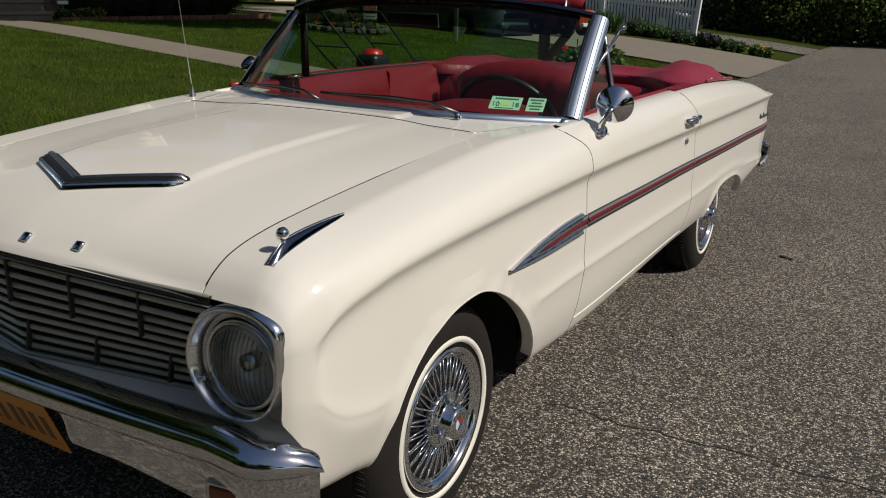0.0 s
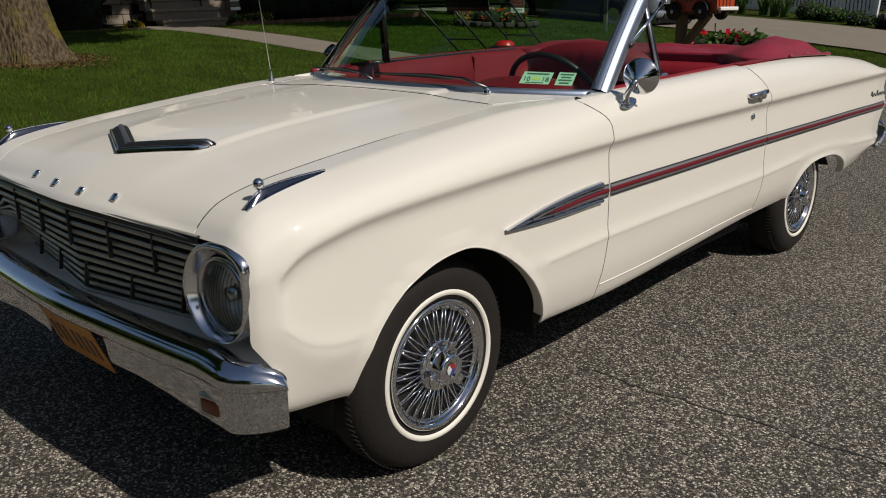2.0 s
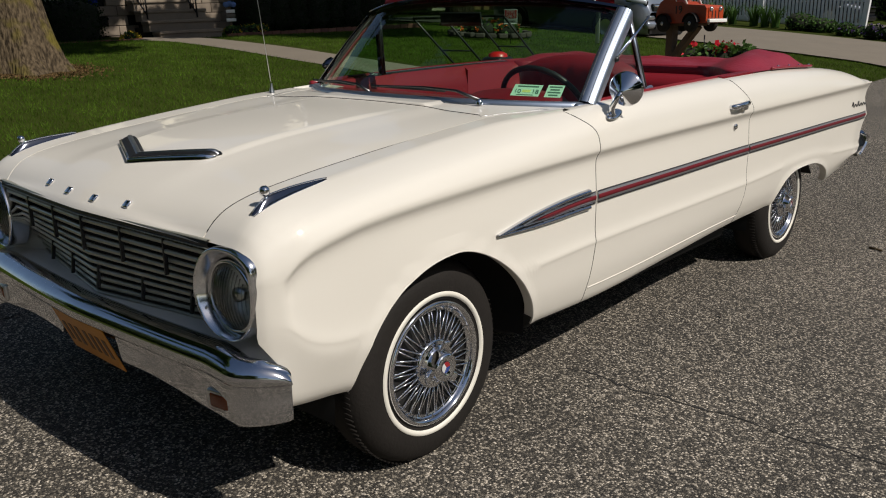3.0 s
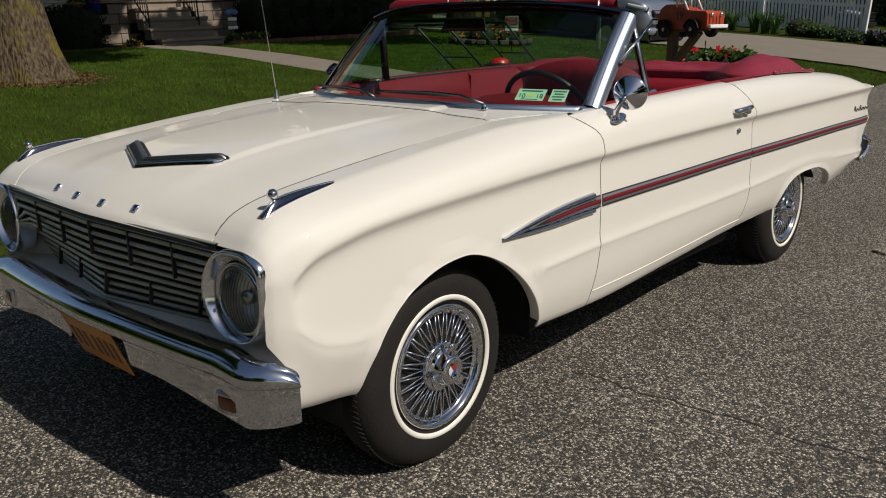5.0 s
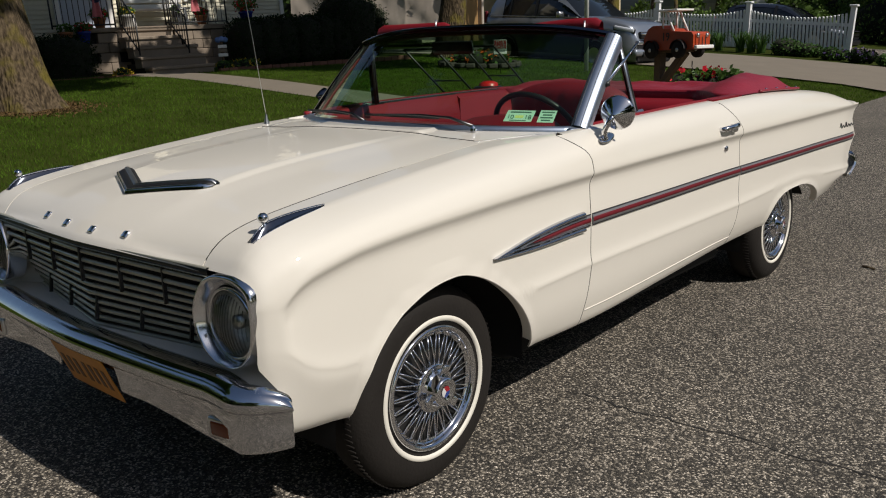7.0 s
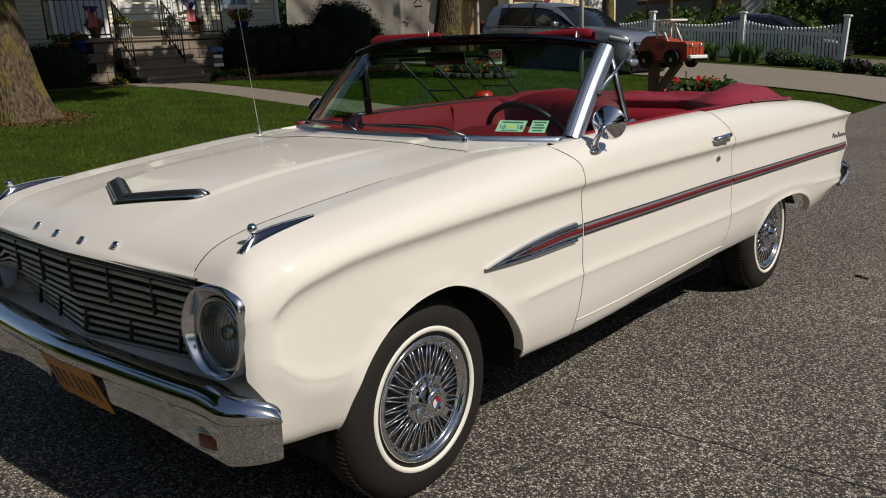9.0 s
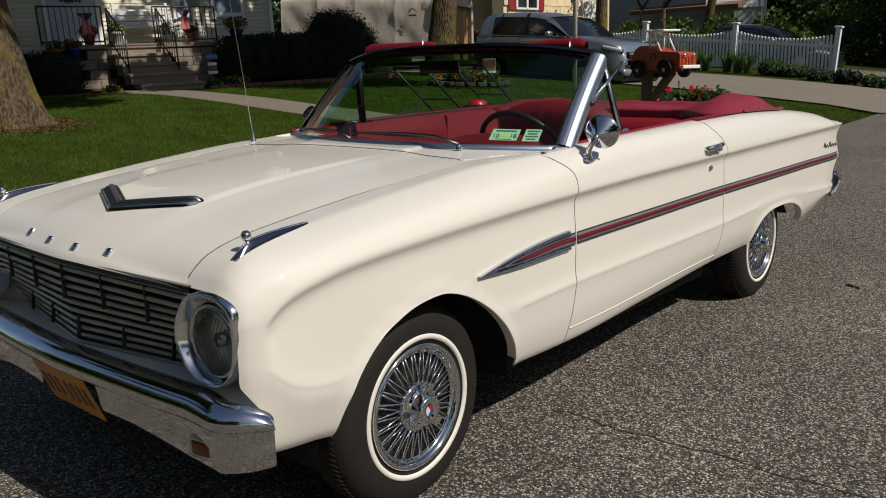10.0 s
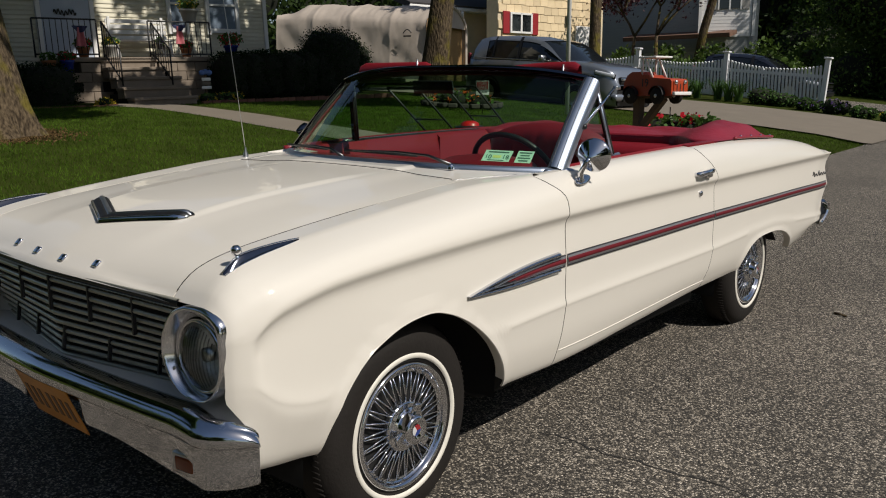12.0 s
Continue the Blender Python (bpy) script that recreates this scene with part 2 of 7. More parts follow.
def grid(rows, close_u=False, close_v=False):
    """A mesh over rows of points."""
    n, k = len(rows), len(rows[0])
    verts = [p for r in rows for p in r]
    faces = []
    for i in range(n if close_v else n - 1):
        for j in range(k if close_u else k - 1):
            a, b = i * k + j, i * k + (j + 1) % k
            c, d = ((i + 1) % n) * k + (j + 1) % k, ((i + 1) % n) * k + j
            faces.append((a, b, c, d))
    return mesh_from(verts, faces)


def weld(me, dist=1e-5, flip=False):
    bm = bmesh.new()
    bm.from_mesh(me)
    bmesh.ops.remove_doubles(bm, verts=bm.verts, dist=dist)
    bmesh.ops.dissolve_degenerate(bm, edges=bm.edges, dist=1e-6)
    if flip:
        bmesh.ops.reverse_faces(bm, faces=bm.faces)
    bm.to_mesh(me)
    bm.free()
    me.shade_smooth()
    return me


def box(size, at=(0, 0, 0), bevel=0.0, segments=2, bm=None, m=None):
    """A box with rounded edges, added to a bmesh."""
    own = bmesh.new()
    bmesh.ops.create_cube(own, size=1.0, matrix=Matrix.Diagonal((*size, 1)))
    if bevel:
        bmesh.ops.bevel(own, geom=list(own.edges), offset=bevel, segments=segments, affect='EDGES', profile=0.5)
    if bevel < 0.3 * min(size):
        own.normal_update()
        for e in own.edges:
            e.smooth = not any(max(abs(c) for c in f.normal) > 0.999 for f in e.link_faces)
    own.transform((Matrix.Translation(at) if m is None else m))
    if bm is None:
        return own
    return merge(bm, own)


def merge(bm, other):
    me = bpy.data.meshes.new("tmp")
    other.to_mesh(me)
    other.free()
    bm.from_mesh(me)
    bpy.data.meshes.remove(me)
    return bm


def lathe(profile, n=48, axis="x"):
    """A turned shape: profile of (radius, along) points, about x, y or z."""
    rows = []
    for r, a in profile:
        ring = []
        for i in range(n):
            c, s = math.cos(2 * math.pi * i / n) * r, math.sin(2 * math.pi * i / n) * r
            ring.append({"x": (a, c, s), "y": (c, a, s), "z": (c, s, a)}[axis])
        rows.append(ring)
    return weld(grid(rows, close_u=True))


def tube(path, radius, n=8, caps=True):
    """A round rod along points; radius may be a list."""
    pts = [Vector(p) for p in path]
    rad = radius if isinstance(radius, (list, tuple)) else [radius] * len(pts)
    rows = []
    up = Vector((0.123, 0.31, 0.94)).normalized()
    for i, p in enumerate(pts):
        d = (pts[min(i + 1, len(pts) - 1)] - pts[max(i - 1, 0)]).normalized()
        a = d.cross(up)
        if a.length < 1e-3:
            a = d.cross(Vector((1, 0, 0)))
        a.normalize()
        b = d.cross(a)
        rows.append([p + (a * math.cos(2 * math.pi * k / n) + b * math.sin(2 * math.pi * k / n)) * rad[i] for k in range(n)])
    verts = [v for r in rows for v in r]
    faces = [(i * n + j, i * n + (j + 1) % n, (i + 1) * n + (j + 1) % n, (i + 1) * n + j) for i in range(len(rows) - 1) for j in range(n)]
    if caps:
        faces += [tuple(range(n - 1, -1, -1)), tuple(range((len(rows) - 1) * n, len(rows) * n))]
    me = mesh_from(verts, faces)
    return me


def join(*meshes):
    bm = bmesh.new()
    for me in meshes:
        bm.from_mesh(me)
    return shut(bm)


def thick(ob, d, offset=-1.0):
    mod = ob.modifiers.new("thickness", 'SOLIDIFY')
    mod.thickness, mod.offset = d, offset
    bm = bmesh.new()
    bm.from_mesh(ob.data)
    for e in bm.edges:
        e.smooth = not e.is_boundary
    bm.to_mesh(ob.data)
    bm.free()
    return ob


def sharp(ob, degrees=40):
    ob.data.set_sharp_from_angle(angle=radians(degrees))
    return ob

# ---- ground ----
EDGE = -1.42


def rise(y):
    u = max(0.0, y - 2.0)
    return 0.0125 * u * u / (u + 3.0) * 2.0 if u < 60 else 0.025 * 57


def camber(x):
    return 0.0192 * min(max(0.0, 0.78 - x), 0.78 - EDGE)


def ground_z(x, y):
    d = max(0.0, EDGE - x)
    return rise(y) + camber(x) + 1.4 * (1 - math.exp(-d / 10.0))


def patch(xs, ys, lift=0.0, z_of=ground_z):
    return grid([[(x, y, z_of(x, y) + lift) for x in xs] for y in ys])


def steps_of(*spans):
    out = []
    for a, b, n in spans:
        out += np.linspace(a, b, n, endpoint=False).tolist()
    return out + [spans[-1][1]]


ground = part("ground", patch(steps_of((-120, -40, 6), (-40, EDGE, 60), (EDGE, 9, 24), (9, 120, 8)), steps_of((-80, -8, 8), (-8, 40, 80), (40, 160, 12)), -0.02), LAWN)
tagged(ground, "green mown lawn sloping up from the road", "lawn", kind="structure")
road = part("road", patch(steps_of((EDGE, 0.78, 4), (0.78, 9, 8)), steps_of((-40, -8, 6), (-8, 40, 60), (40, 120, 10)), 0.0, lambda x, y: rise(y) + camber(x)), ASPHALT)
tagged(road, "worn grey asphalt road with fine light stones", "road", kind="structure")

me = grid([[(x, y, ground_z(x, y) + 0.004 - (0.03 if k == 0 else 0)) for k, x in enumerate(np.linspace(-2.25 + 0.5 * ease(-0.4, 1.4, y), EDGE + 0.01, 8))] for y in np.linspace(-9, 1.4, 30)])
tagged(part("road_shoulder", me, ASPHALT), "widened asphalt edge of the road", "road", kind="structure")

# ---- the convertible: body surface ----
# x to the driver's side, y to the rear from the front axle, z up
ridge_z = spline([(-0.60, 0.763), (-0.575, 0.796), (-0.53, 0.829), (-0.45, 0.854), (-0.31, 0.877), (-0.08, 0.906), (0.15, 0.931), (0.45, 0.958), (0.72, 0.968), (1.1, 0.985), (1.9, 1.005), (2.4, 1.010), (3.0, 0.995), (3.4, 0.965), (3.65, 0.925), (3.76, 0.895)])
ridge_x = spline([(-0.60, 0.70), (-0.5, 0.69), (-0.3, 0.685), (0.3, 0.69), (0.75, 0.745), (1.1, 0.765), (2.0, 0.77), (3.0, 0.76), (3.76, 0.76)])
seam_x = spline([(-0.62, 0.570), (-0.52, 0.578), (-0.35, 0.581), (0.0, 0.588), (0.5, 0.60), (0.8, 0.62)])
crease_z = spline([(-0.60, 0.68), (-0.555, 0.682), (-0.535, 0.692), (-0.52, 0.704), (-0.495, 0.724), (-0.46, 0.742), (-0.40, 0.759), (-0.3, 0.779), (0.1, 0.806), (0.6, 0.826), (1.2, 0.840), (2.07, 0.852), (3.0, 0.862), (3.78, 0.868)])
side_x = spline([(-0.60, 0.768), (-0.585, 0.782), (-0.55, 0.797), (-0.5, 0.808), (-0.45, 0.816), (-0.3, 0.828), (0.0, 0.834), (0.7, 0.841), (1.5, 0.853), (2.2, 0.862), (3.0, 0.868), (3.6, 0.868), (3.83, 0.858)])
low_z = spline([(-0.60, 0.585), (-0.555, 0.583), (-0.535, 0.575), (-0.52, 0.564), (-0.49, 0.538), (-0.45, 0.518), (-0.38, 0.505), (-0.2, 0.50), (0.0, 0.505), (0.4, 0.512), (0.75, 0.522), (2.05, 0.535), (2.8, 0.555), (3.3, 0.52), (3.78, 0.50)])
sill_z = spline([(-0.62, 0.362), (-0.5, 0.348), (-0.43, 0.344), (-0.36, 0.340), (-0.3, 0.334), (0.45, 0.302), (0.8, 0.294), (1.4, 0.32), (2.0, 0.350), (2.45, 0.358), (3.2, 0.362), (3.5, 0.39), (3.83, 0.445)])
deck_z = spline([(2.9, 1.0), (3.1, 0.99), (3.4, 0.965), (3.66, 0.925), (3.76, 0.89)])
hood_z = spline([(-0.66, 0.744), (-0.635, 0.766), (-0.61, 0.788), (-0.58, 0.811), (-0.5, 0.850), (-0.35, 0.888), (-0.1, 0.925), (0.2, 0.948), (0.5, 0.968), (0.8, 0.985)])

# centre, reach ahead and behind, base, height, roundness ahead and behind
ARCHES = ((0.04, 0.385, 0.395, 0.295, 0.345, 2.1, 1.6), (2.80, 0.37, 0.455, 0.28, 0.235, 3.0, 2.1))
SEAM_F, SEAM_R = 0.757, 2.018


def arch_z(y):
    for c, a, b, z0, h, p, q in ARCHES:
        u, e = ((c - y) / a, p) if y < c else ((y - c) / b, q)
        if u < 1:
            return z0 + h * (1 - u**e) ** (1 / e)
    return 0.0


def arch_y(k, i, n):
    """The i-th of n + 1 stations along an arch, close together at its ends."""
    c, a, b = ARCHES[k][:3]
    t = -math.cos(i * math.pi / n) * 0.99999
    return c + t * (a if t < 0 else b)


front_cut = spline([(0.30, 0.062), (0.44, 0.060), (0.47, 0.052), (0.50, 0.034), (0.53, 0.012), (0.555, 0.0), (1.0, 0.0)])


def seam_shift(y, z):
    f = -0.075 * ease(0.88, 0.985, z) - 0.02 * ease(0.5, 0.3, z)
    r = -0.13 * ease(0.865, 1.01, z) - 0.035 * ease(0.5, 0.36, z)
    return f * math.exp(-((y - SEAM_F) / 0.12) ** 2) + r * math.exp(-((y - SEAM_R) / 0.16) ** 2) + front_cut(z) * ease(-0.49, -0.60, y)


def side_nodes(y):
    """(x, z) down one side, from the ridge on top to the sill."""
    xr, zr, xs, zc, zl, zb = ridge_x(y), ridge_z(y), side_x(y), crease_z(y), low_z(y), sill_z(y)
    t = zr - zc
    g = zc - zl
    front = ease(-0.55, -0.40, y) * ease(1.0, 0.6, y)
    full = ease(-0.55, -0.512, y)
    tuck = (0.012 + 0.002 * ease(0, 0.6, y)) * full
    under = ease(-0.30, -0.10, y)
    nodes = [(xr, zr), (xr + (xs - xr) * 0.42, zr - t * (0.09 + 0.065 * front)), (xr + (xs - xr) * 0.80, zr - t * (0.36 + 0.03 * front)), (xs - 0.003, zr - t * 0.72), (xs + 0.002 * full, zc + 0.012), (xs - 0.001 * full, zc),
             (xs - tuck * 0.72, zc - min(0.016, 0.12 * g)), (xs - tuck, zc - min(0.045, 0.32 * g)), (xs - tuck * (0.45 + 0.27 * (1 - under)), (zc + zl) * 0.5), (xs - tuck * 0.36, zl + min(0.04, 0.22 * g)), (xs + 0.001 * full * under, zl + 0.003),
             (xs - 0.001, zl - 0.012), (xs - 0.004, zl - 0.040), (xs - 0.018 + 0.006 * under, zl - (zl - zb) * 0.55), (xs - 0.034 + 0.004 * under, zb + 0.025), (xs - 0.052 + 0.008 * under, zb)]
    return nodes


def side_curve(y, per=3):
    """The side's section with points added between the nodes."""
    n = side_nodes(y)
    out = []
    for i in range(len(n) - 1):
        p0, p1, p2, p3 = n[max(i - 1, 0)], n[i], n[i + 1], n[min(i + 2, len(n) - 1)]
        for k in range(per):
            u = k / per
            out.append(tuple(0.5 * (2 * b + (c - a) * u + (2 * a - 5 * b + 4 * c - d) * u * u + (3 * b - a - 3 * c + d) * u**3) for a, b, c, d in zip(p0, p1, p2, p3)))
    out.append(n[-1])
    for c, a, b, z0, h, e, q in ARCHES:
        w, k = (a, e) if y < c else (b, q)
        if abs(y - c) < 1.15 * w:
            for i in range(12, len(out)):
                x, z = out[i]
                r = ((abs(y - c) / w) ** k + (max(0, z - z0) / h) ** k) ** (1 / k)
                out[i] = (x + min(0.006, max(0.0, side_x(y) + 0.002 - x)) * ease(1.10, 1.01, r), z)
    lim = max(arch_z(y), out[-1][1])
    if lim > out[-1][1] + 1e-9:
        k0 = next(i for i, p in enumerate(out) if p[1] < crease_z(y) - 0.03)
        z0, z1 = out[k0][1], out[-1][1]
        zs, xs = [-p[1] for p in out], [p[0] for p in out]
        for i in range(k0, len(out)):
            z = z0 + (lim - z0) * (z0 - -zs[i]) / (z0 - z1)
            out[i] = (float(np.interp(-z, zs, xs)), z)
    return out


def side_at(y, z):
    """The x of the side at a height below the shoulder."""
    c = side_curve(y, 4)
    for a, b in zip(c[8:], c[9:]):
        if a[1] >= z >= b[1] and a[1] > b[1]:
            return a[0] + (b[0] - a[0]) * (a[1] - z) / (a[1] - b[1])
    return c[-1][0]


def stations(a, b, step=0.03):
    ys = set(np.arange(a, b, step).tolist() + [a, b])
    for k, (c, wa, wb, *_) in enumerate(ARCHES):
        ys |= {arch_y(k, i, 64) for i in range(65)} | {c - wa * 1.0003, c + wb * 1.0003}
    for k in range(26):
        ys.add(-0.60 + 0.006 * k)
    ys = sorted(y for y in ys if a - 1e-9 <= y <= b + 1e-9)
    return [y for i, y in enumerate(ys) if i == 0 or y - ys[i - 1] > 1e-5]


tail_cut = spline([(0.40, -0.10), (0.50, -0.07), (0.60, -0.08), (0.66, 0.0), (0.70, 0.03), (0.75, -0.03), (0.80, -0.04), (0.855, 0.018), (0.88, 0.0), (1.0, -0.02)])


def side_panel(a, b, s, top=False):
    """A panel of the side between two stations; s = 1 the driver's side, -1 the other."""
    rows = []
    for y in stations(a, b):
        row = []
        c = side_curve(y)
        if top:
            xs, (xr, zr) = seam_x(y) + 0.003, c[0]
            row += [(s * (xs + (xr - xs) * u), y + seam_shift(y, zr) * u * u, zr - 0.0015 * (1 - u)) for u in (0, 0.2, 0.4, 0.6, 0.8)]
        for i, (x, z) in enumerate(c):
            yy = y + seam_shift(y, z)
            if abs(yy - y) > 1e-4:
                x, z = side_curve(yy)[i]
            row.append((s * x, yy + tail_cut(z) * ease(3.45, 3.83, yy), z))
        rows.append(row)
    return weld(grid(rows), flip=(s < 0))


def arch_lip(k, s, depth=0.035):
    """The rolled edge of a wheel arch."""
    z0 = ARCHES[k][3]
    rows = []
    for i in range(2, 63):
        y = arch_y(k, i, 64)
        x, z = side_curve(y)[-1]
        if z < z0 + 0.03:
            continue
        rows.append([(s * (x - 0.002), y, z + 0.003), (s * (x + 0.0015), y, z + 0.001), (s * (x + 0.001), y, z - 0.002), (s * (x - 0.006), y, z - 0.003), (s * (x - depth), y, z + 0.002)])
    return grid(rows)


CAR_TILT = Matrix.Translation((0.788, 0, 0)) @ pose(0, 0, 0, 0, 0.6) @ Matrix.Translation((-0.8, 0, 0))
car = thing("convertible_car", "cream white 1960s two-door convertible with red interior and top folded down", "car")
car.matrix_basis = CAR_TILT.copy()

for s in (1, -1):
    fender = thick(part("fender", side_panel(-0.60, SEAM_F - 0.002, s, True), CREAM, car), 0.006)
    part("arch_lip", arch_lip(0, s), CREAM, fender)
    quarter = thick(part("quarter_panel", side_panel(SEAM_R + 0.002, 3.83, s), CREAM, car), 0.006)
    part("arch_lip", arch_lip(1, s), CREAM, quarter)
    # door
    door = thick(part("door", side_panel(SEAM_F + 0.002, SEAM_R - 0.002, s), CREAM, car), 0.006)
    rows = []
    for y in np.linspace(SEAM_F + 0.03, SEAM_R - 0.01, 30):
        yy = y + seam_shift(y, ridge_z(y))
        x, z = ridge_x(yy), ridge_z(yy)
        rows.append([(s * x, yy, z), (s * (x - 0.022), yy, z + 0.004), (s * (x - 0.032), yy, z + 0.0), (s * (x - 0.034), yy, z - 0.02)])
    part("door_top", weld(grid(rows), flip=(s < 0)), CREAM, door)
    rows = [[(s * (ridge_x(y) - 0.034), y, ridge_z(y) + 0.001), (s * (ridge_x(y) - 0.055), y, ridge_z(y) - 0.004), (s * (ridge_x(y) - 0.075), y, ridge_z(y) - 0.10), (s * (ridge_x(y) - 0.07), y, 0.70), (s * (ridge_x(y) - 0.09), y, 0.62), (s * (ridge_x(y) - 0.09), y, 0.35)] for y in np.linspace(SEAM_F + 0.16, SEAM_R + 0.02, 20)]
    part("cowl_corner", weld(grid([[(s * (ridge_x(y) - u), y, ridge_z(y) - 0.002 - 0.05 * u) for u in (0.028, 0.06, 0.10, 0.15)] for y in np.linspace(0.70, SEAM_F + 0.165, 10)]), flip=(s < 0)), CREAM, car)
    thick(part("door_card", grid(rows), RED_VINYL, door, "red vinyl inner door trim"), 0.02, 0)


for s in (1, -1):
    for seam in (SEAM_F, SEAM_R):
        c = side_curve(seam)
        pts = []
        for i in range(2, len(c)):
            yy = seam + seam_shift(seam, c[i][1])
            x, z = side_curve(yy)[i]
            pts.append((s * (x - 0.0022), yy, z))
        part("door_gap", tube(pts, 0.0027, 6), VOID, car)


# hood: centre to seam on both sides, with a raised middle and a nose that comes to a shallow point
def nose_y(x):
    return -0.642 + 0.032 * (abs(x) / 0.56) ** 1.3


def spine(u, v):
    """The raised middle of the hood, with a narrow shoulder behind the chevron's ends."""
    return 0.005 * ease(0.62, 0.40, u * 1.02 - 0.10 * v) * ease(0, 0.2, v) + 0.0065 * ease(0.470, 0.395, u) * ease(0.16, 0.36, v) * ease(1.0, 0.72, v)


across = sorted({s * u for s in (1, -1) for u in [k / 20 for k in range(21)] + [0.385 + 0.012 * k for k in range(9)]})
rows = []
for k in range(64):
    v = (k / 63) ** 1.25
    row = []
    for u in across:
        x0 = 0.597 * u
        y = nose_y(x0) + v * (0.452 - nose_y(x0) + 0.03 * (1 - u * u))
        x = u * (seam_x(y) - 0.002)
        zs = ridge_z(y)
        zm = hood_z(y - (nose_y(x0) + 0.632))
        edge = (1 - abs(u) ** 2.2)
        z = zs + (zm - zs) * edge + spine(abs(u), v)
        z -= 0.0015 * ease(0.9, 1.0, abs(u)) + (0.006 if k == 0 else 0.0)
        row.append((x, y, z))
    rows.append(row)
thick(part("hood", weld(grid(rows)), CREAM, car), 0.008)
part("hood_gap", tube([((seam_x(y) + 0.0008), y, ridge_z(y) - 0.0030) for y in np.linspace(-0.585, 0.44, 60)], [0.0023 - 0.0018 * ease(30, 44, k) for k in range(60)], 6), VOID, car)

# cowl between hood and windscreen
rows = []
for j in range(-24, 25):
    u = j / 24
    x = u * 0.70
    y0 = 0.458 + 0.03 * (1 - min(1, abs(x) / 0.6) ** 2)
    y1 = 0.64 + 0.30 * abs(u) ** 2.4
    zr = ridge_z(min(max(0.5, y1), 0.72))
    zc = hood_z(0.55)
    row = []
    for k in range(9):
        v = k / 8
        y = y0 + (y1 - y0) * v
        e = 1 - abs(u) ** 2.2
        z = ridge_z(min(y, 0.72)) * (1 - e) + e * (hood_z(y) + 0.004) - 0.006
        row.append((x * (0.857 + 0.143 * v) if abs(x) > 0 else 0, y, z))
    rows.append(row)
cowl = thick(part("cowl", grid(rows), CREAM, car), 0.003)
rows = []
for k, x in enumerate(np.linspace(-0.34, 0.295, 24)):
    e = 0.0 if 0 < k < 23 else 0.016
    y0, y1 = 0.520 - 0.05 * (x / 0.6) ** 2, 0.597 + 0.02 * (x / 0.6) ** 2
    rows.append([(x, y0, hood_z(y0) - 0.008), (x, y0 + 0.001, hood_z(y0) + 0.0050 - e), (x, y0 + 0.006, hood_z(y0) + 0.0070 - e), (x, y1, hood_z(y1) + 0.0078 - e), (x, y1 + 0.004, hood_z(y1) - 0.008)])
part("vent_panel", grid(rows), CREAM, cowl, "raised cream air intake panel")

# deck lid and rear
rows = []
for y in np.linspace(2.92, 3.80, 24):
    rows.append([(ridge_x(y) * u * 0.995, y, deck_z(y) * (1 - u**4) + u**4 * ridge_z(y) + 0.01 * (1 - u * u)) for u in np.linspace(-1, 1, 17)])
part("deck_lid", grid(rows), CREAM, car)
rows = []
for i in range(17):
    u = i / 8 - 1
    rows.append([(0.80 * u, 3.825 - 0.02 * u * u, 0.90 - 0.01 * abs(u)), (0.83 * u, 3.79, 0.80), (0.835 * u, 3.76, 0.68), (0.83 * u, 3.79, 0.55), (0.80 * u, 3.78, 0.45)])
thick(part("rear_panel", grid(rows), CREAM, car), 0.01)

# dark floor pan, inner wings and sills close the underside
bm = box((1.40, 1.75, 0.10), (0, 1.33, 0.27), 0.02)
box((1.05, 0.95, 0.42), (0, -0.02, 0.50), 0.02, bm=bm)
box((1.02, 1.45, 0.30), (0, 2.95, 0.42), 0.02, bm=bm)
part("floor_pan", bm, VOID, car, "black undercoated floor pan")
for s in (1, -1):
    for k, (c, wa, wb, z0, h, _, _) in enumerate(ARCHES):
        rows, w = [], max(wa, wb)
        for i in range(25):
            a = math.pi * i / 24 * (0.86 if k else 1)
            y, z = c - (w + 0.02) * math.cos(a), z0 + (h + 0.03) * math.sin(a) - (0.05 if i == 0 or i == 24 and not k else 0)
            rows.append([(s * 0.76, y, z), (s * 0.50, y, z)])
        me = join(grid(rows), mesh_from([(s * 0.51, c - w - 0.02, 0.36), (s * 0.51, c + w + 0.02, 0.43 if k else 0.36), (s * 0.51, c + w + 0.02, z0 + h), (s * 0.51, c - w - 0.02, z0 + h)], [(0, 1, 2, 3)]))
        part("wheel_housing", me, VOID, car)
    rows = [[(s * 0.76, y, 0.50), (s * 0.755, y, sill_z(y) + 0.01), (s * 0.60, y, sill_z(y) - 0.01)] for y in np.linspace(0.47, 2.3, 12)]
    part("sill", grid(rows), VOID, car)

# ---- wheels ----
BADGES = [material(n, c, rough=0.2, coat=0.6) for n, c in (("red_enamel", (0.25, 0.015, 0.02)), ("white_enamel", (0.55, 0.55, 0.55)), ("blue_enamel", (0.02, 0.05, 0.22)))]

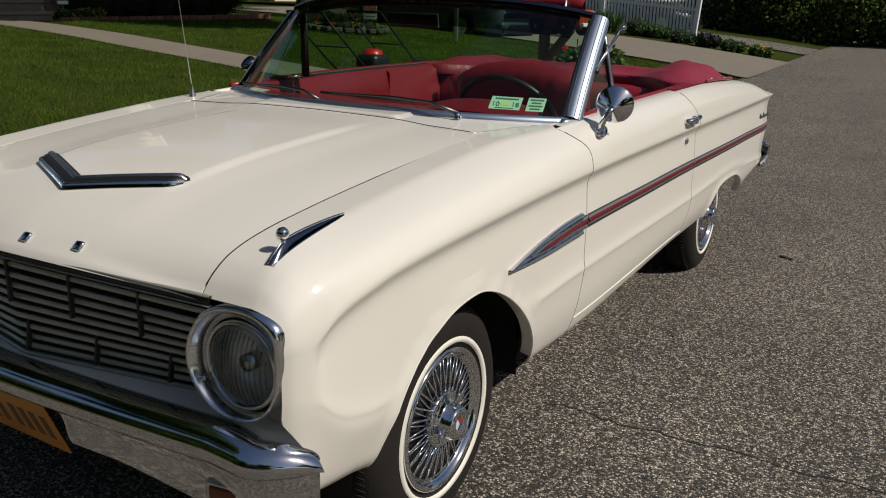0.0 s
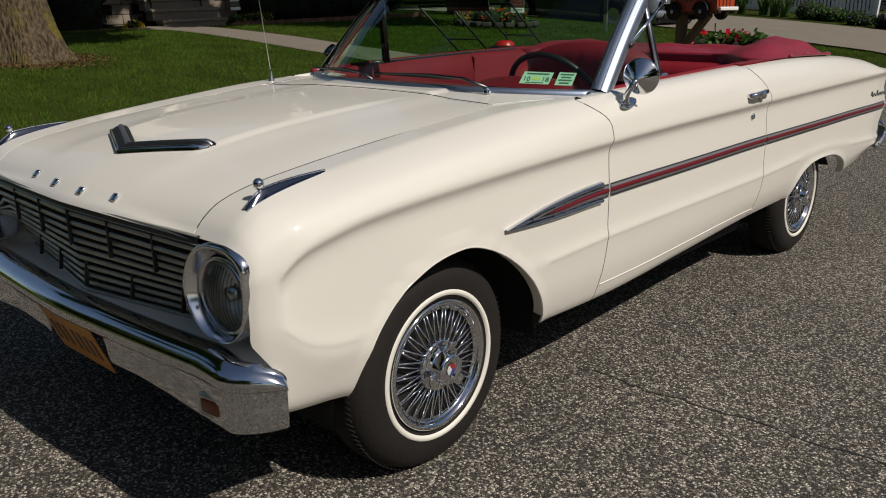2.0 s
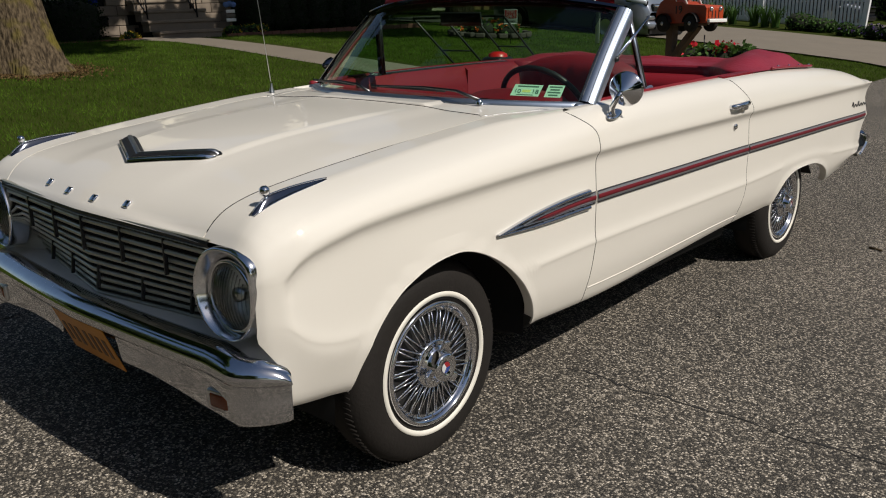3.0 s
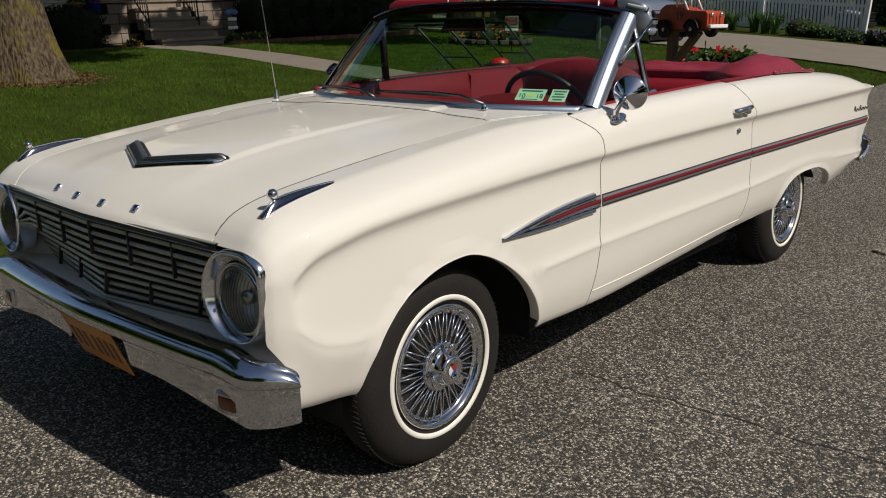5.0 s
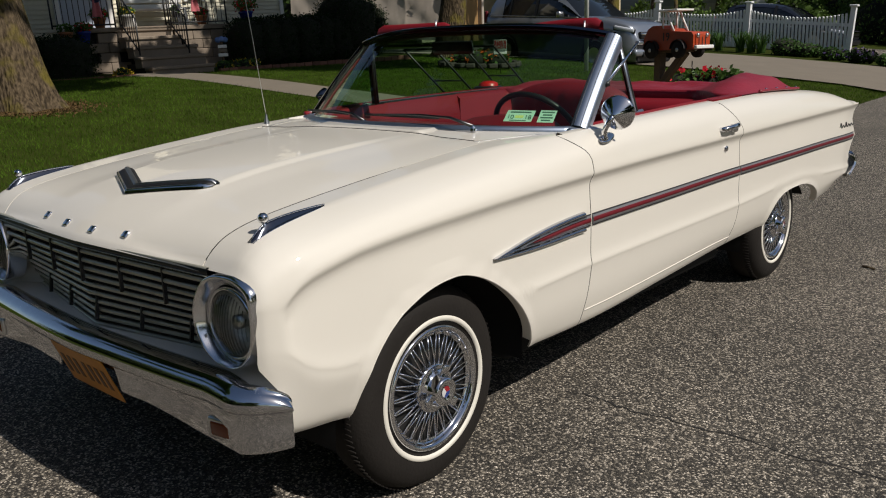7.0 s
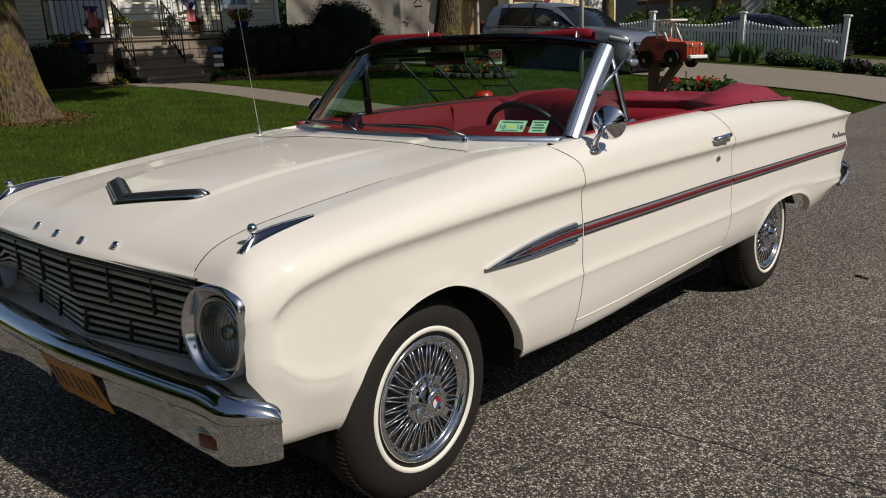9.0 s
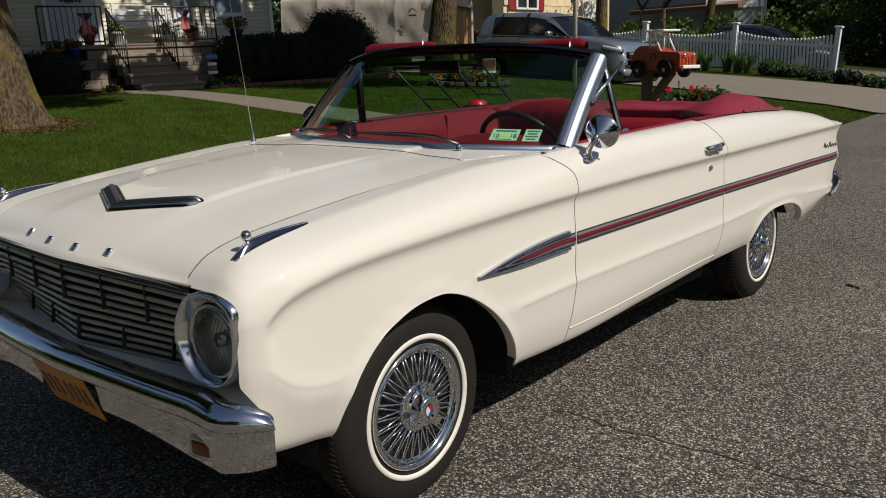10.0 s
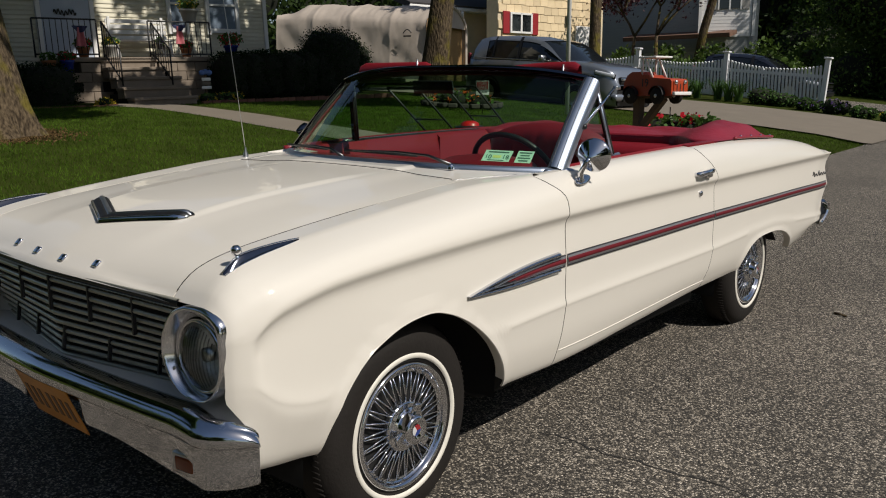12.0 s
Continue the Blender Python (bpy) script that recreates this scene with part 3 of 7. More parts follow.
def wheel(x, y, s, r=0.312):
    """A tyre with a thin white wall and a wire-style wheel cover with a spinner."""
    m = pose(x, y, 0.30, 0, 0, 0 if s > 0 else 180)
    prof = [(0.188, -0.005), (0.20, 0.002), (0.222, 0.006), (0.25, 0.006), (0.275, -0.001), (0.292, -0.014), (0.303, -0.030), (0.309, -0.05), (r, -0.085), (0.309, -0.12), (0.30, -0.145), (0.27, -0.165), (0.2, -0.165)]
    tyre = part("wheel", lathe(prof, 72), RUBBER, car, "black tyre with thin white wall and wire wheel cover", m)
    part("whitewall", lathe([(0.2005, 0.004), (0.203, 0.0095), (0.214, 0.0098), (0.2165, 0.0065)], 72), WHITEWALL, tyre, "narrow white sidewall band")
    part("rim", lathe([(0.190, -0.004), (0.1885, 0.004), (0.182, 0.009), (0.174, 0.006), (0.171, -0.004), (0.165, -0.014), (0.158, -0.012)], 72), CHROME, tyre, "chrome rim")
    part("dish", lathe([(0.166, -0.018), (0.10, -0.03), (0.05, -0.02), (0.0, -0.02)], 48), VOID, tyre)
    part("hub", lathe([(0.076, -0.014), (0.075, 0.0), (0.068, 0.008), (0.062, 0.004), (0.056, 0.010), (0.050, 0.012), (0.046, 0.016), (0.044, 0.040), (0.040, 0.048), (0.028, 0.050), (0.021, 0.044), (0.0, 0.043)], 48), CHROME, tyre, "chrome hub")
    for k in range(3):
        fan = [(0.0465, 0, 0)] + [(0.0450, 0.017 * math.cos(radians(120 * k + 12 * j)), 0.017 * math.sin(radians(120 * k + 12 * j))) for j in range(11)]
        part("badge", mesh_from(fan, [(0, j, j + 1) for j in range(1, 11)]), BADGES[k], tyre, ("red", "white", "blue")[k] + " third of the centre badge")
    ear = shut(box((0.014, 0.044, 0.030), bevel=0.006, m=pose(0.028, 0, 0) @ pose(0, 0.056, 0, 0, 0, -20)))
    for k in range(3):
        part("spinner_ear", ear, CHROME, tyre, m=pose(0, 0, 0, 120 * k + 75))
    spoke = tube([(-0.006, 0.163, 0), (-0.002, 0.11, 0.0), (0.002, 0.062, 0)], [0.0026, 0.0028, 0.0030], 6)
    n = 52
    for k in range(n):
        lean = 7 if k % 2 else -7
        part("spoke", spoke, CHROME, tyre, m=pose(0 if k % 2 else -0.003, 0, 0, 360 * k / n) @ Matrix.Translation((0, 0.115, 0)) @ pose(0, 0, 0, lean) @ Matrix.Translation((0, -0.115, 0)))
    bm = bmesh.new()
    for k in range(110):
        box((0.030, 0.0035, 0.004), bm=bm, m=pose(-0.042, 0, 0, 360 * k / 110) @ pose(0, 0, 0.3098))
    part("tread", bm, RUBBER, tyre)
    return tyre


for y in (0.0, 2.781):
    wheel(0.772, y, 1)
    wheel(-0.772, y, -1)

# ---- side trim ----
def side_strip(a, b, z_of, half_of, out=0.006, n=50, seam=None):
    """A half-round strip along the side."""
    rows = []
    for y in np.linspace(a, b, n):
        zc, h = z_of(y), half_of(y)
        row = []
        for k in range(7):
            u = k / 3 - 1
            z = zc + u * h
            row.append((side_at(y, z) + out * (1 - abs(u) ** 3) - 0.001, y, z))
        rows.append(row)
    return rows


trim_z = spline([(0.2, 0.651), (0.45, 0.666), (0.69, 0.677), (1.3, 0.684), (2.0, 0.691), (3.0, 0.691), (3.75, 0.686)])


TRIM_GREY = material("dull_bright_trim", (0.27, 0.27, 0.28), rough=0.38, metal=0.55, var=0.1, scale=20)


def mirrored(rows, s):
    return grid([[(s * x, y, z) for x, y, z in r] for r in rows])


def door_gap_z(y):
    return 0.352 + 0.033 * ease(0.8, 2.0, y)


for s in (1, -1):
    part("door_edge", mirrored(side_strip(SEAM_F - 0.01, SEAM_R - 0.03, door_gap_z, lambda y: 0.0020, 0.0040), s), CREAM, car, "raised lower edge of the door")
    for a, b in ((0.45, SEAM_F - 0.006), (SEAM_F + 0.006, SEAM_R - 0.004), (SEAM_R + 0.006, 3.805)):
        t = part("trim_strip", mirrored(side_strip(a, b, trim_z, lambda y: 0.0205, 0.006), s), TRIM_GREY, car, "bright side moulding with a red insert")
        for up in (1, -1):
            part("trim_edge", mirrored(side_strip(a + 0.001, b - 0.001, lambda y: trim_z(y) + up * 0.0192, lambda y: 0.0014, 0.0068), s), BLACK, t)
        part("insert", mirrored(side_strip(a + 0.002, b - 0.002, trim_z, lambda y: 0.0118, 0.0080), s), RED_STRIPE, t, "dark red painted insert")
    wide = spline([(0.21, 0.001), (0.3, 0.012), (0.42, 0.024), (0.55, 0.031), (0.70, 0.034)])
    spear = part("spear", mirrored(side_strip(0.21, 0.69, trim_z, lambda y: wide(y) * 0.9, 0.005), s), BLACK, car, "chrome arrow-shaped fender spear with a red centre")
    for up in (1, -1):
        part("outer_rail", mirrored(side_strip(0.212, 0.71, lambda y: trim_z(y) + up * wide(y) * 0.78, lambda y: wide(y) * 0.25 + 0.0008, 0.013), s), CHROME, spear)
        inner = spline([(0.33, 0.001), (0.45, 0.0085), (0.72, 0.0135)])
        part("inner_rail", mirrored(side_strip(0.335, 0.72, lambda y: trim_z(y) + up * inner(y), lambda y: 0.0028, 0.012), s), CHROME_DULL, spear)
        for k in range(5):
            y = 0.44 + 0.058 * k
            z = trim_z(y) + up * (inner(y) + wide(y) * 0.53) / 2
            part("bead", box((0.006, 0.006, 0.006), (s * (side_at(y, z) + 0.006), y, z), 0.001), CHROME, spear)
    part("insert", mirrored(side_strip(0.41, 0.72, trim_z, spline([(0.41, 0.001), (0.5, 0.0065), (0.72, 0.0105)]), 0.0095), s), RED_STRIPE, spear, "dark red insert")
    part("tip", mirrored(side_strip(0.209, 0.36, trim_z, spline([(0.21, 0.001), (0.27, 0.007), (0.32, 0.005), (0.36, 0.001)]), 0.0115), s), CHROME, spear)

# ---- front end ----
def grille_y(x, z=0.755):
    """The face of the grille: a shallow V along the top, a deep V along the bottom."""
    a = abs(x) / 0.56
    w = min(1.0, max(0.0, (z - 0.515) / 0.24) * 1.25)
    return (-0.606 + 0.100 * a) * (1 - w) + (-0.634 + 0.030 * a ** 1.2) * w


def bumper_line(x):
    a = abs(x)
    y = -0.700 + 0.035 * (min(a, 0.62) / 0.62) ** 1.4
    if a > 0.70:
        y += 0.11 * ((a - 0.70) / 0.13) ** 2.0
    return y


# cream pan between grille and bumper
rows = []
for x in np.linspace(-0.775, 0.775, 61):
    y0 = grille_y(min(abs(x), 0.60), 0.515) + 0.012
    y1 = min(bumper_line(x) + 0.078, y0 - 0.004)
    rows.append([(x, y0 + 0.03, 0.508), (x, y0, 0.504), (x, y0 + (y1 - y0) * 0.5, 0.499), (x, y1, 0.487), (x, y1 - 0.004, 0.475), (x, y1 + 0.02, 0.40)])
thick(part("front_pan", grid(rows), CREAM, car), 0.006)

# black sheet added behind the bars so the recesses read as shaded
grille = part("grille", grid([[(x, grille_y(x, z) + 0.06, z) for z in (0.50, 0.58, 0.66, 0.77)] for x in np.linspace(-0.61, 0.61, 41)]), VOID, car, "horizontal-bar grille with a black sheet behind its recesses")


def bar_rows(z, half, h, depth, out=0.0):
    rows = []
    for x in np.linspace(-half, half, 41):
        y = grille_y(x, z) - out
        rows.append([(x, y + 0.003, z - h), (x, y, z - h * 0.2), (x, y + 0.002, z + h * 0.8), (x, y + depth * 0.4, z + h), (x, y + depth, z + h * 0.7), (x, y + depth, z - h)])
    return grid(rows, close_u=True)


def grille_half(z):
    return 0.545 + 0.045 * min(1.0, abs(z - 0.655) / 0.085)


for k in range(9):
    z = 0.7315 - 0.0252 * k
    part("grille_bar", bar_rows(z, grille_half(z), 0.0060, 0.013), GRILLE_METAL, grille)
for k in range(-2, 3):
    x = 0.012 + k * 0.198
    for z, h, dx in ((0.694, 0.100, 0.0), (0.572, 0.085, 0.02)):
        part("grille_post", box((0.006, 0.010, h), m=pose(x + dx, grille_y(x + dx, z) - 0.001, z, -8 if h < 0.09 else 0)), BLACK, grille)
rail = part("grille_rail", bar_rows(0.7555, 0.60, 0.0105, 0.03, 0.004), BLACK, grille, "black upper rail with bright edges")
for z, h in ((0.7655, 0.0020), (0.7460, 0.0016)):
    part("rail_edge", bar_rows(z, 0.60, h, 0.02, 0.006), GRILLE_METAL, rail, "thin bright edge")
part("grille_rail", bar_rows(0.508, 0.585, 0.0045, 0.02, 0.003), GRILLE_METAL, grille, "dull bright lower rail")

# headlamps: a round lens in a dished bezel that is square at its upper outer corner
REFLECTOR = material("lamp_reflector", (0.85, 0.86, 0.85), rough=0.45, metal=0.6, var=0.25, scale=50)
BEZEL = material("bezel_chrome", (0.80, 0.81, 0.84), rough=0.15, metal=1.0, var=0.08, scale=25)
bezel_r = spline([(-180, 0.114), (-150, 0.109), (-90, 0.107), (-30, 0.107), (0, 0.111), (25, 0.126), (45, 0.147), (58, 0.142), (90, 0.126), (120, 0.125), (150, 0.117), (180, 0.114)])


def headlamp(s):
    cx, cz = 0.657, 0.635
    rows = []
    n = 72
    for u, y in ((-0.02, -0.54), (-0.02, -0.590), (0.02, -0.599), (0.12, -0.6055), (0.24, -0.6065), (0.36, -0.603), (0.62, -0.594), (0.84, -0.586), (1.0, -0.580), (1.0, -0.560)):
        ring = []
        for k in range(n):
            deg = 360 * k / n - 180
            t = radians(deg)
            r0 = bezel_r(deg)
            r = r0 + (0.0905 - r0) * u
            ring.append((s * (cx + r * math.cos(t)), y - 0.006 * (1 - u) - 0.012 * max(0.0, -math.cos(t)) * (1 - u), cz + r * math.sin(t)))
        rows.append(ring)
    lamp = part("headlight", weld(grid(rows, close_u=True), flip=(s < 0)), BEZEL, car, "round headlight in a dished chrome bezel")
    part("retaining_ring", lathe([(0.0905, 0.006), (0.0905, -0.004), (0.087, -0.009), (0.082, -0.007), (0.080, 0.004)], 56, "y"), CHROME, lamp, m=pose(s * cx, -0.584, cz))
    part("reflector", lathe([(0.082, 0.0), (0.072, 0.025), (0.05, 0.05), (0.02, 0.06), (0.0, 0.061)], 40, "y"), REFLECTOR, lamp, m=pose(s * cx, -0.582, cz))
    part("lens", lathe([(0.082, 0.0), (0.077, -0.008), (0.062, -0.019), (0.036, -0.026), (0.0, -0.029)], 40, "y"), LENS, lamp, "round glass lens", m=pose(s * cx, -0.586, cz))
    part("bulb_shield", lathe([(0.0, -0.004), (0.018, -0.002), (0.018, 0.03)], 24, "y"), CHROME_DULL, lamp, m=pose(s * cx, -0.572, cz))
    for k in range(-7, 8):
        h = math.sqrt(0.074**2 - (0.0098 * k) ** 2)
        part("flute", tube([(s * cx + 0.0098 * k, -0.588 - 0.026 * (1 - ((0.0098 * k) ** 2 + q * q) / 0.0068), cz + q) for q in np.linspace(-h, h, 7)], 0.0014, 5), LENS, lamp)
    part("screw", lathe([(0.0045, 0.002), (0.004, -0.002), (0.0, -0.003)], 10, "y"), CHROME_DULL, lamp, m=pose(s * (cx - 0.082), -0.606, cz - 0.040))
    return lamp


headlamp(1), headlamp(-1)
for s in (1, -1):
    part("lamp_panel", grid([[(s * x, y, z) for x, y in ((0.58, -0.48), (0.66, -0.520), (0.72, -0.530), (0.742, -0.535), (side_at(-0.599 + front_cut(z), z) - 0.003, -0.5995 + front_cut(z)))] for z in np.linspace(0.40, 0.60, 12)]), CREAM, car)

# front bumper
rows = []
for k in range(193):
    u = k / 96 - 1
    x = 0.83 * math.sin(u * math.pi / 2)
    a = abs(x)
    y = bumper_line(x)
    e = ease(0.60, 0.81, a)
    w = 0.095 - 0.022 * e - 0.030 * ease(0.76, 0.83, a)
    tip = 1 - math.sqrt(max(0.0, 1 - min(1.0, max(0.0, (a - 0.775) / 0.055)) ** 2))
    nx, ny = 0.0, 1.0
    if a > 0.70:
        sl = 0.11 * 2 * (a - 0.70) / 0.13**2
        L = math.hypot(sl, 1)
        nx, ny = -math.copysign(sl, x) / L, 1 / L
    drop = 0.040 * ease(0.30, 0.75, a)
    notch = 0.060 if -0.125 < x < 0.205 else 0.0
    sec = [(w, 0.495), (w * 0.82, 0.511), (w * 0.58, 0.517), (0.036, 0.514), (0.016, 0.503), (0.004, 0.488), (0.0, 0.472), (0.004, 0.457), (0.012, 0.448), (0.022, 0.444), (0.0255, 0.438), (0.025, 0.41 - drop * 0.4 + notch * 0.42), (0.027, 0.376 - drop + notch), (0.030, 0.366 - drop + notch), (0.040, 0.360 - drop + notch), (0.056, 0.366 - drop + notch), (0.06, 0.41 + notch * 0.3)]
    rows.append([(x + nx * d, y + ny * d, z - 0.012 * e * (z - 0.40) / 0.1 - tip * (0.040 * ease(0.44, 0.515, z) - 0.016 * ease(0.36, 0.30, z))) for d, z in sec])
bm = bmesh.new()
bm.from_mesh(grid(rows))
bm.verts.ensure_lookup_table()
n_sec = len(rows[0])
bm.faces.new([bm.verts[j] for j in range(n_sec)])
bm.faces.new([bm.verts[192 * n_sec + j] for j in range(n_sec)])
BUMPER = material("worn_bumper_chrome", (0.62, 0.63, 0.66), rough=0.09, metal=1.0, var=0.12, scale=9)
bumper = part("front_bumper", bm, BUMPER, car, "chrome front bumper with light scratches")
for s in (1, -1):
    m = pose(s * 0.657, bumper_line(0.657) + 0.036, 0.378, 2, 0, s * 9)
    lampbox = part("turn_lamp", box((0.105, 0.022, 0.056), bevel=0.006, m=m), CHROME_DULL, bumper, "turn signal in a bright frame")
    part("lens", box((0.088, 0.02, 0.042), bevel=0.008, m=m @ Matrix.Translation((0, -0.004, 0))), AMBER, lampbox, "dark amber lens")
PLATE = pose(0.02, -0.660, 0.384, 22)
plate = part("licence_plate", box((0.305, 0.004, 0.152), bevel=0.0015, m=PLATE), ORANGE_PLATE, bumper, "orange licence plate with dark characters")
for k in range(7):
    part("character", box((0.019, 0.002, 0.070), bevel=0.0005, m=PLATE @ Matrix.Translation((-0.120 + 0.038 * k + (0.012 if k > 2 else 0), -0.0025, -0.002))), NAVY, plate)

# rear bumper
rows = []
for k in range(41):
    x = 0.895 * math.sin((k / 20 - 1) * math.pi / 2)
    a = abs(x)
    y = 3.95 - 0.03 * a * a - 0.16 * max(0, (a - 0.70) / 0.185) ** 2
    i = -0.07 * ease(0.84, 0.885, a)
    rows.append([(x, y - 0.08 * (1 - ease(0.8, 0.88, a)), 0.57), (x, y - 0.02, 0.575), (x, y, 0.555), (x * 0.998, y - 0.020, 0.515), (x * 0.988, y - 0.055, 0.475), (x * 0.975, y - 0.085, 0.445)])
thick(part("rear_bumper", grid(rows), CHROME, car, "chrome rear bumper"), 0.012)

# chrome with the dark it would mirror put into its base colour
DIMMED_CHROME = material("dimmed_chrome", (0.13, 0.14, 0.17), rough=0.1, metal=1.0, var=0.1, scale=30)

# hood chevron, badges, gun-sight ornaments
def chevron():
    def rows_of(sec):
        rows = []
        for k in range(61):
            u = k / 30 - 1
            x = 0.252 * u
            y = -0.462 + 0.108 * abs(u)
            f = 0.35 + 0.65 * math.sqrt(max(0.0, 1 - max(0.0, (abs(u) - 0.88) / 0.12) ** 2))
            z = hood_surface(x, y + 0.02)
            rows.append([(x, y + d * f + 0.028 * (1 - f), z + h * f) for d, h in sec])
        return rows
    body = part("hood_scoop", grid(rows_of([(-0.006, -0.004), (-0.004, 0.004), (0.004, 0.010), (0.012, 0.014), (0.030, 0.018), (0.046, 0.014), (0.056, 0.004), (0.058, -0.006)])), BLACK, car, "black and chrome V-shaped hood ornament")
    part("edge", grid(rows_of([(-0.010, -0.004), (-0.009, 0.007), (-0.003, 0.009), (0.001, 0.006)])), CHROME, body)
    part("crest", grid(rows_of([(0.020, 0.016), (0.024, 0.0205), (0.034, 0.0205), (0.038, 0.015)])), CHROME_DULL, body)


def hood_surface(x, y):
    zs = ridge_z(y)
    u = min(abs(x) / 0.6, 1)
    zm = hood_z(y - (nose_y(x) + 0.632))
    return zs + (zm - zs) * (1 - u**2.2) + spine(u, max(0, (y - nose_y(x)) / 1.08))


chevron()
# seams where the hood and the fenders meet the cowl
part("cowl_gap", tube([(x, 0.486 - 0.026 * (x / 0.58) ** 2, hood_surface(x, 0.486 - 0.026 * (x / 0.58) ** 2) + 0.0025) for x in np.linspace(-0.57, 0.565, 50)], 0.0013, 5), VOID, car)
for s in (1, -1):
    part("cowl_gap", tube([(s * (0.565 + 0.10 * u), 0.46 + 0.24 * u, ridge_z(0.46 + 0.24 * u) - 0.0005) for u in np.linspace(0, 1, 12)], 0.0012, 5), CHROME_DULL, car)
for k, w in enumerate((0.030, 0.032, 0.032, 0.032)):
    x = -0.252 + 0.156 * k
    y = -0.615 + 0.02 * (abs(x) / 0.234) ** 1.3
    z = hood_surface(x, y)
    m = pose(x, y, z + 0.002, 42)
    bm = box((w * 0.82, 0.024, 0.010), bevel=0.0045, m=m)
    part("hood_badge", bm, CHROME, car, "small chrome badge")
for s in (1, -1):
    rows = []
    for k in range(15):
        u = k / 14
        y = -0.535 + 0.235 * u
        z = ridge_z(y) - 0.002
        w = 0.011 * (1 - u) ** 0.7 + 0.001
        h = 0.006 + 0.022 * min(1, u * 5) * (1 - u) ** 0.8
        rows.append([(s * 0.683 - w, y, z), (s * 0.683 - w * 0.5, y, z + h * 0.8), (s * 0.683, y, z + h), (s * 0.683 + w * 0.5, y, z + h * 0.8), (s * 0.683 + w, y, z)])
    # body coloured for its dark reflections; the edges keep bright chrome
    orn = part("fender_ornament", grid(rows), DIMMED_CHROME, car, "chrome gun-sight fender ornament")
    ridge_pts = [r[2] for r in rows]
    part("edge", tube([(x, y, z - 0.0005) for x, y, z in ridge_pts], 0.0022, 6), CHROME, orn, "bright upper edge")
    part("edge", tube([(r[4][0], r[4][1], r[4][2] + 0.001) for r in rows], 0.0016, 6), CHROME, orn)
    z = ridge_z(-0.487) - 0.008
    part("stem", tube([(s * 0.683, -0.487, z), (s * 0.683, -0.49, z + 0.032)], 0.005), CHROME, orn)
    part("bead", lathe([(0.0, -0.012), (0.009, -0.010), (0.013, -0.004), (0.013, 0.004), (0.009, 0.010), (0.0, 0.012)], 20, "y"), CHROME, orn, m=pose(s * 0.683, -0.492, z + 0.042))

# ---- windscreen ----
def w_base(u):
    return Vector((0.715 * u, 0.608 + 0.25 * abs(u) ** 2.6, 0.978 - 0.010 * u * u))


def w_top(u):
    return Vector((0.67 * u, 1.10 + 0.075 * abs(u) ** 3, 1.340 - 0.048 * abs(u) ** 3))


us = [k / 20 - 1 for k in range(41)]
rows = []
for v in np.linspace(0, 1, 13):
    rows.append([w_base(u).lerp(w_top(u), v) + Vector((0, -0.012, 0.008)) * math.sin(math.pi * v) for u in us])
screen = part("windshield", grid(rows), GLASS, car, "clear curved windshield with green tint")
screen.visible_shadow = False


def frame_sweep(points, section, name, mat, parent, inward):
    rows = []
    pts = [Vector(p) for p in points]
    for i, p in enumerate(pts):
        d = (pts[min(i + 1, len(pts) - 1)] - pts[max(i - 1, 0)]).normalized()
        b = Vector(inward(i))
        b = (b - d * b.dot(d)).normalized()
        a = d.cross(b)
        rows.append([p + b * s + a * t for s, t in section])
    me = weld(grid(rows, close_u=True))
    return part(name, me, mat, parent)


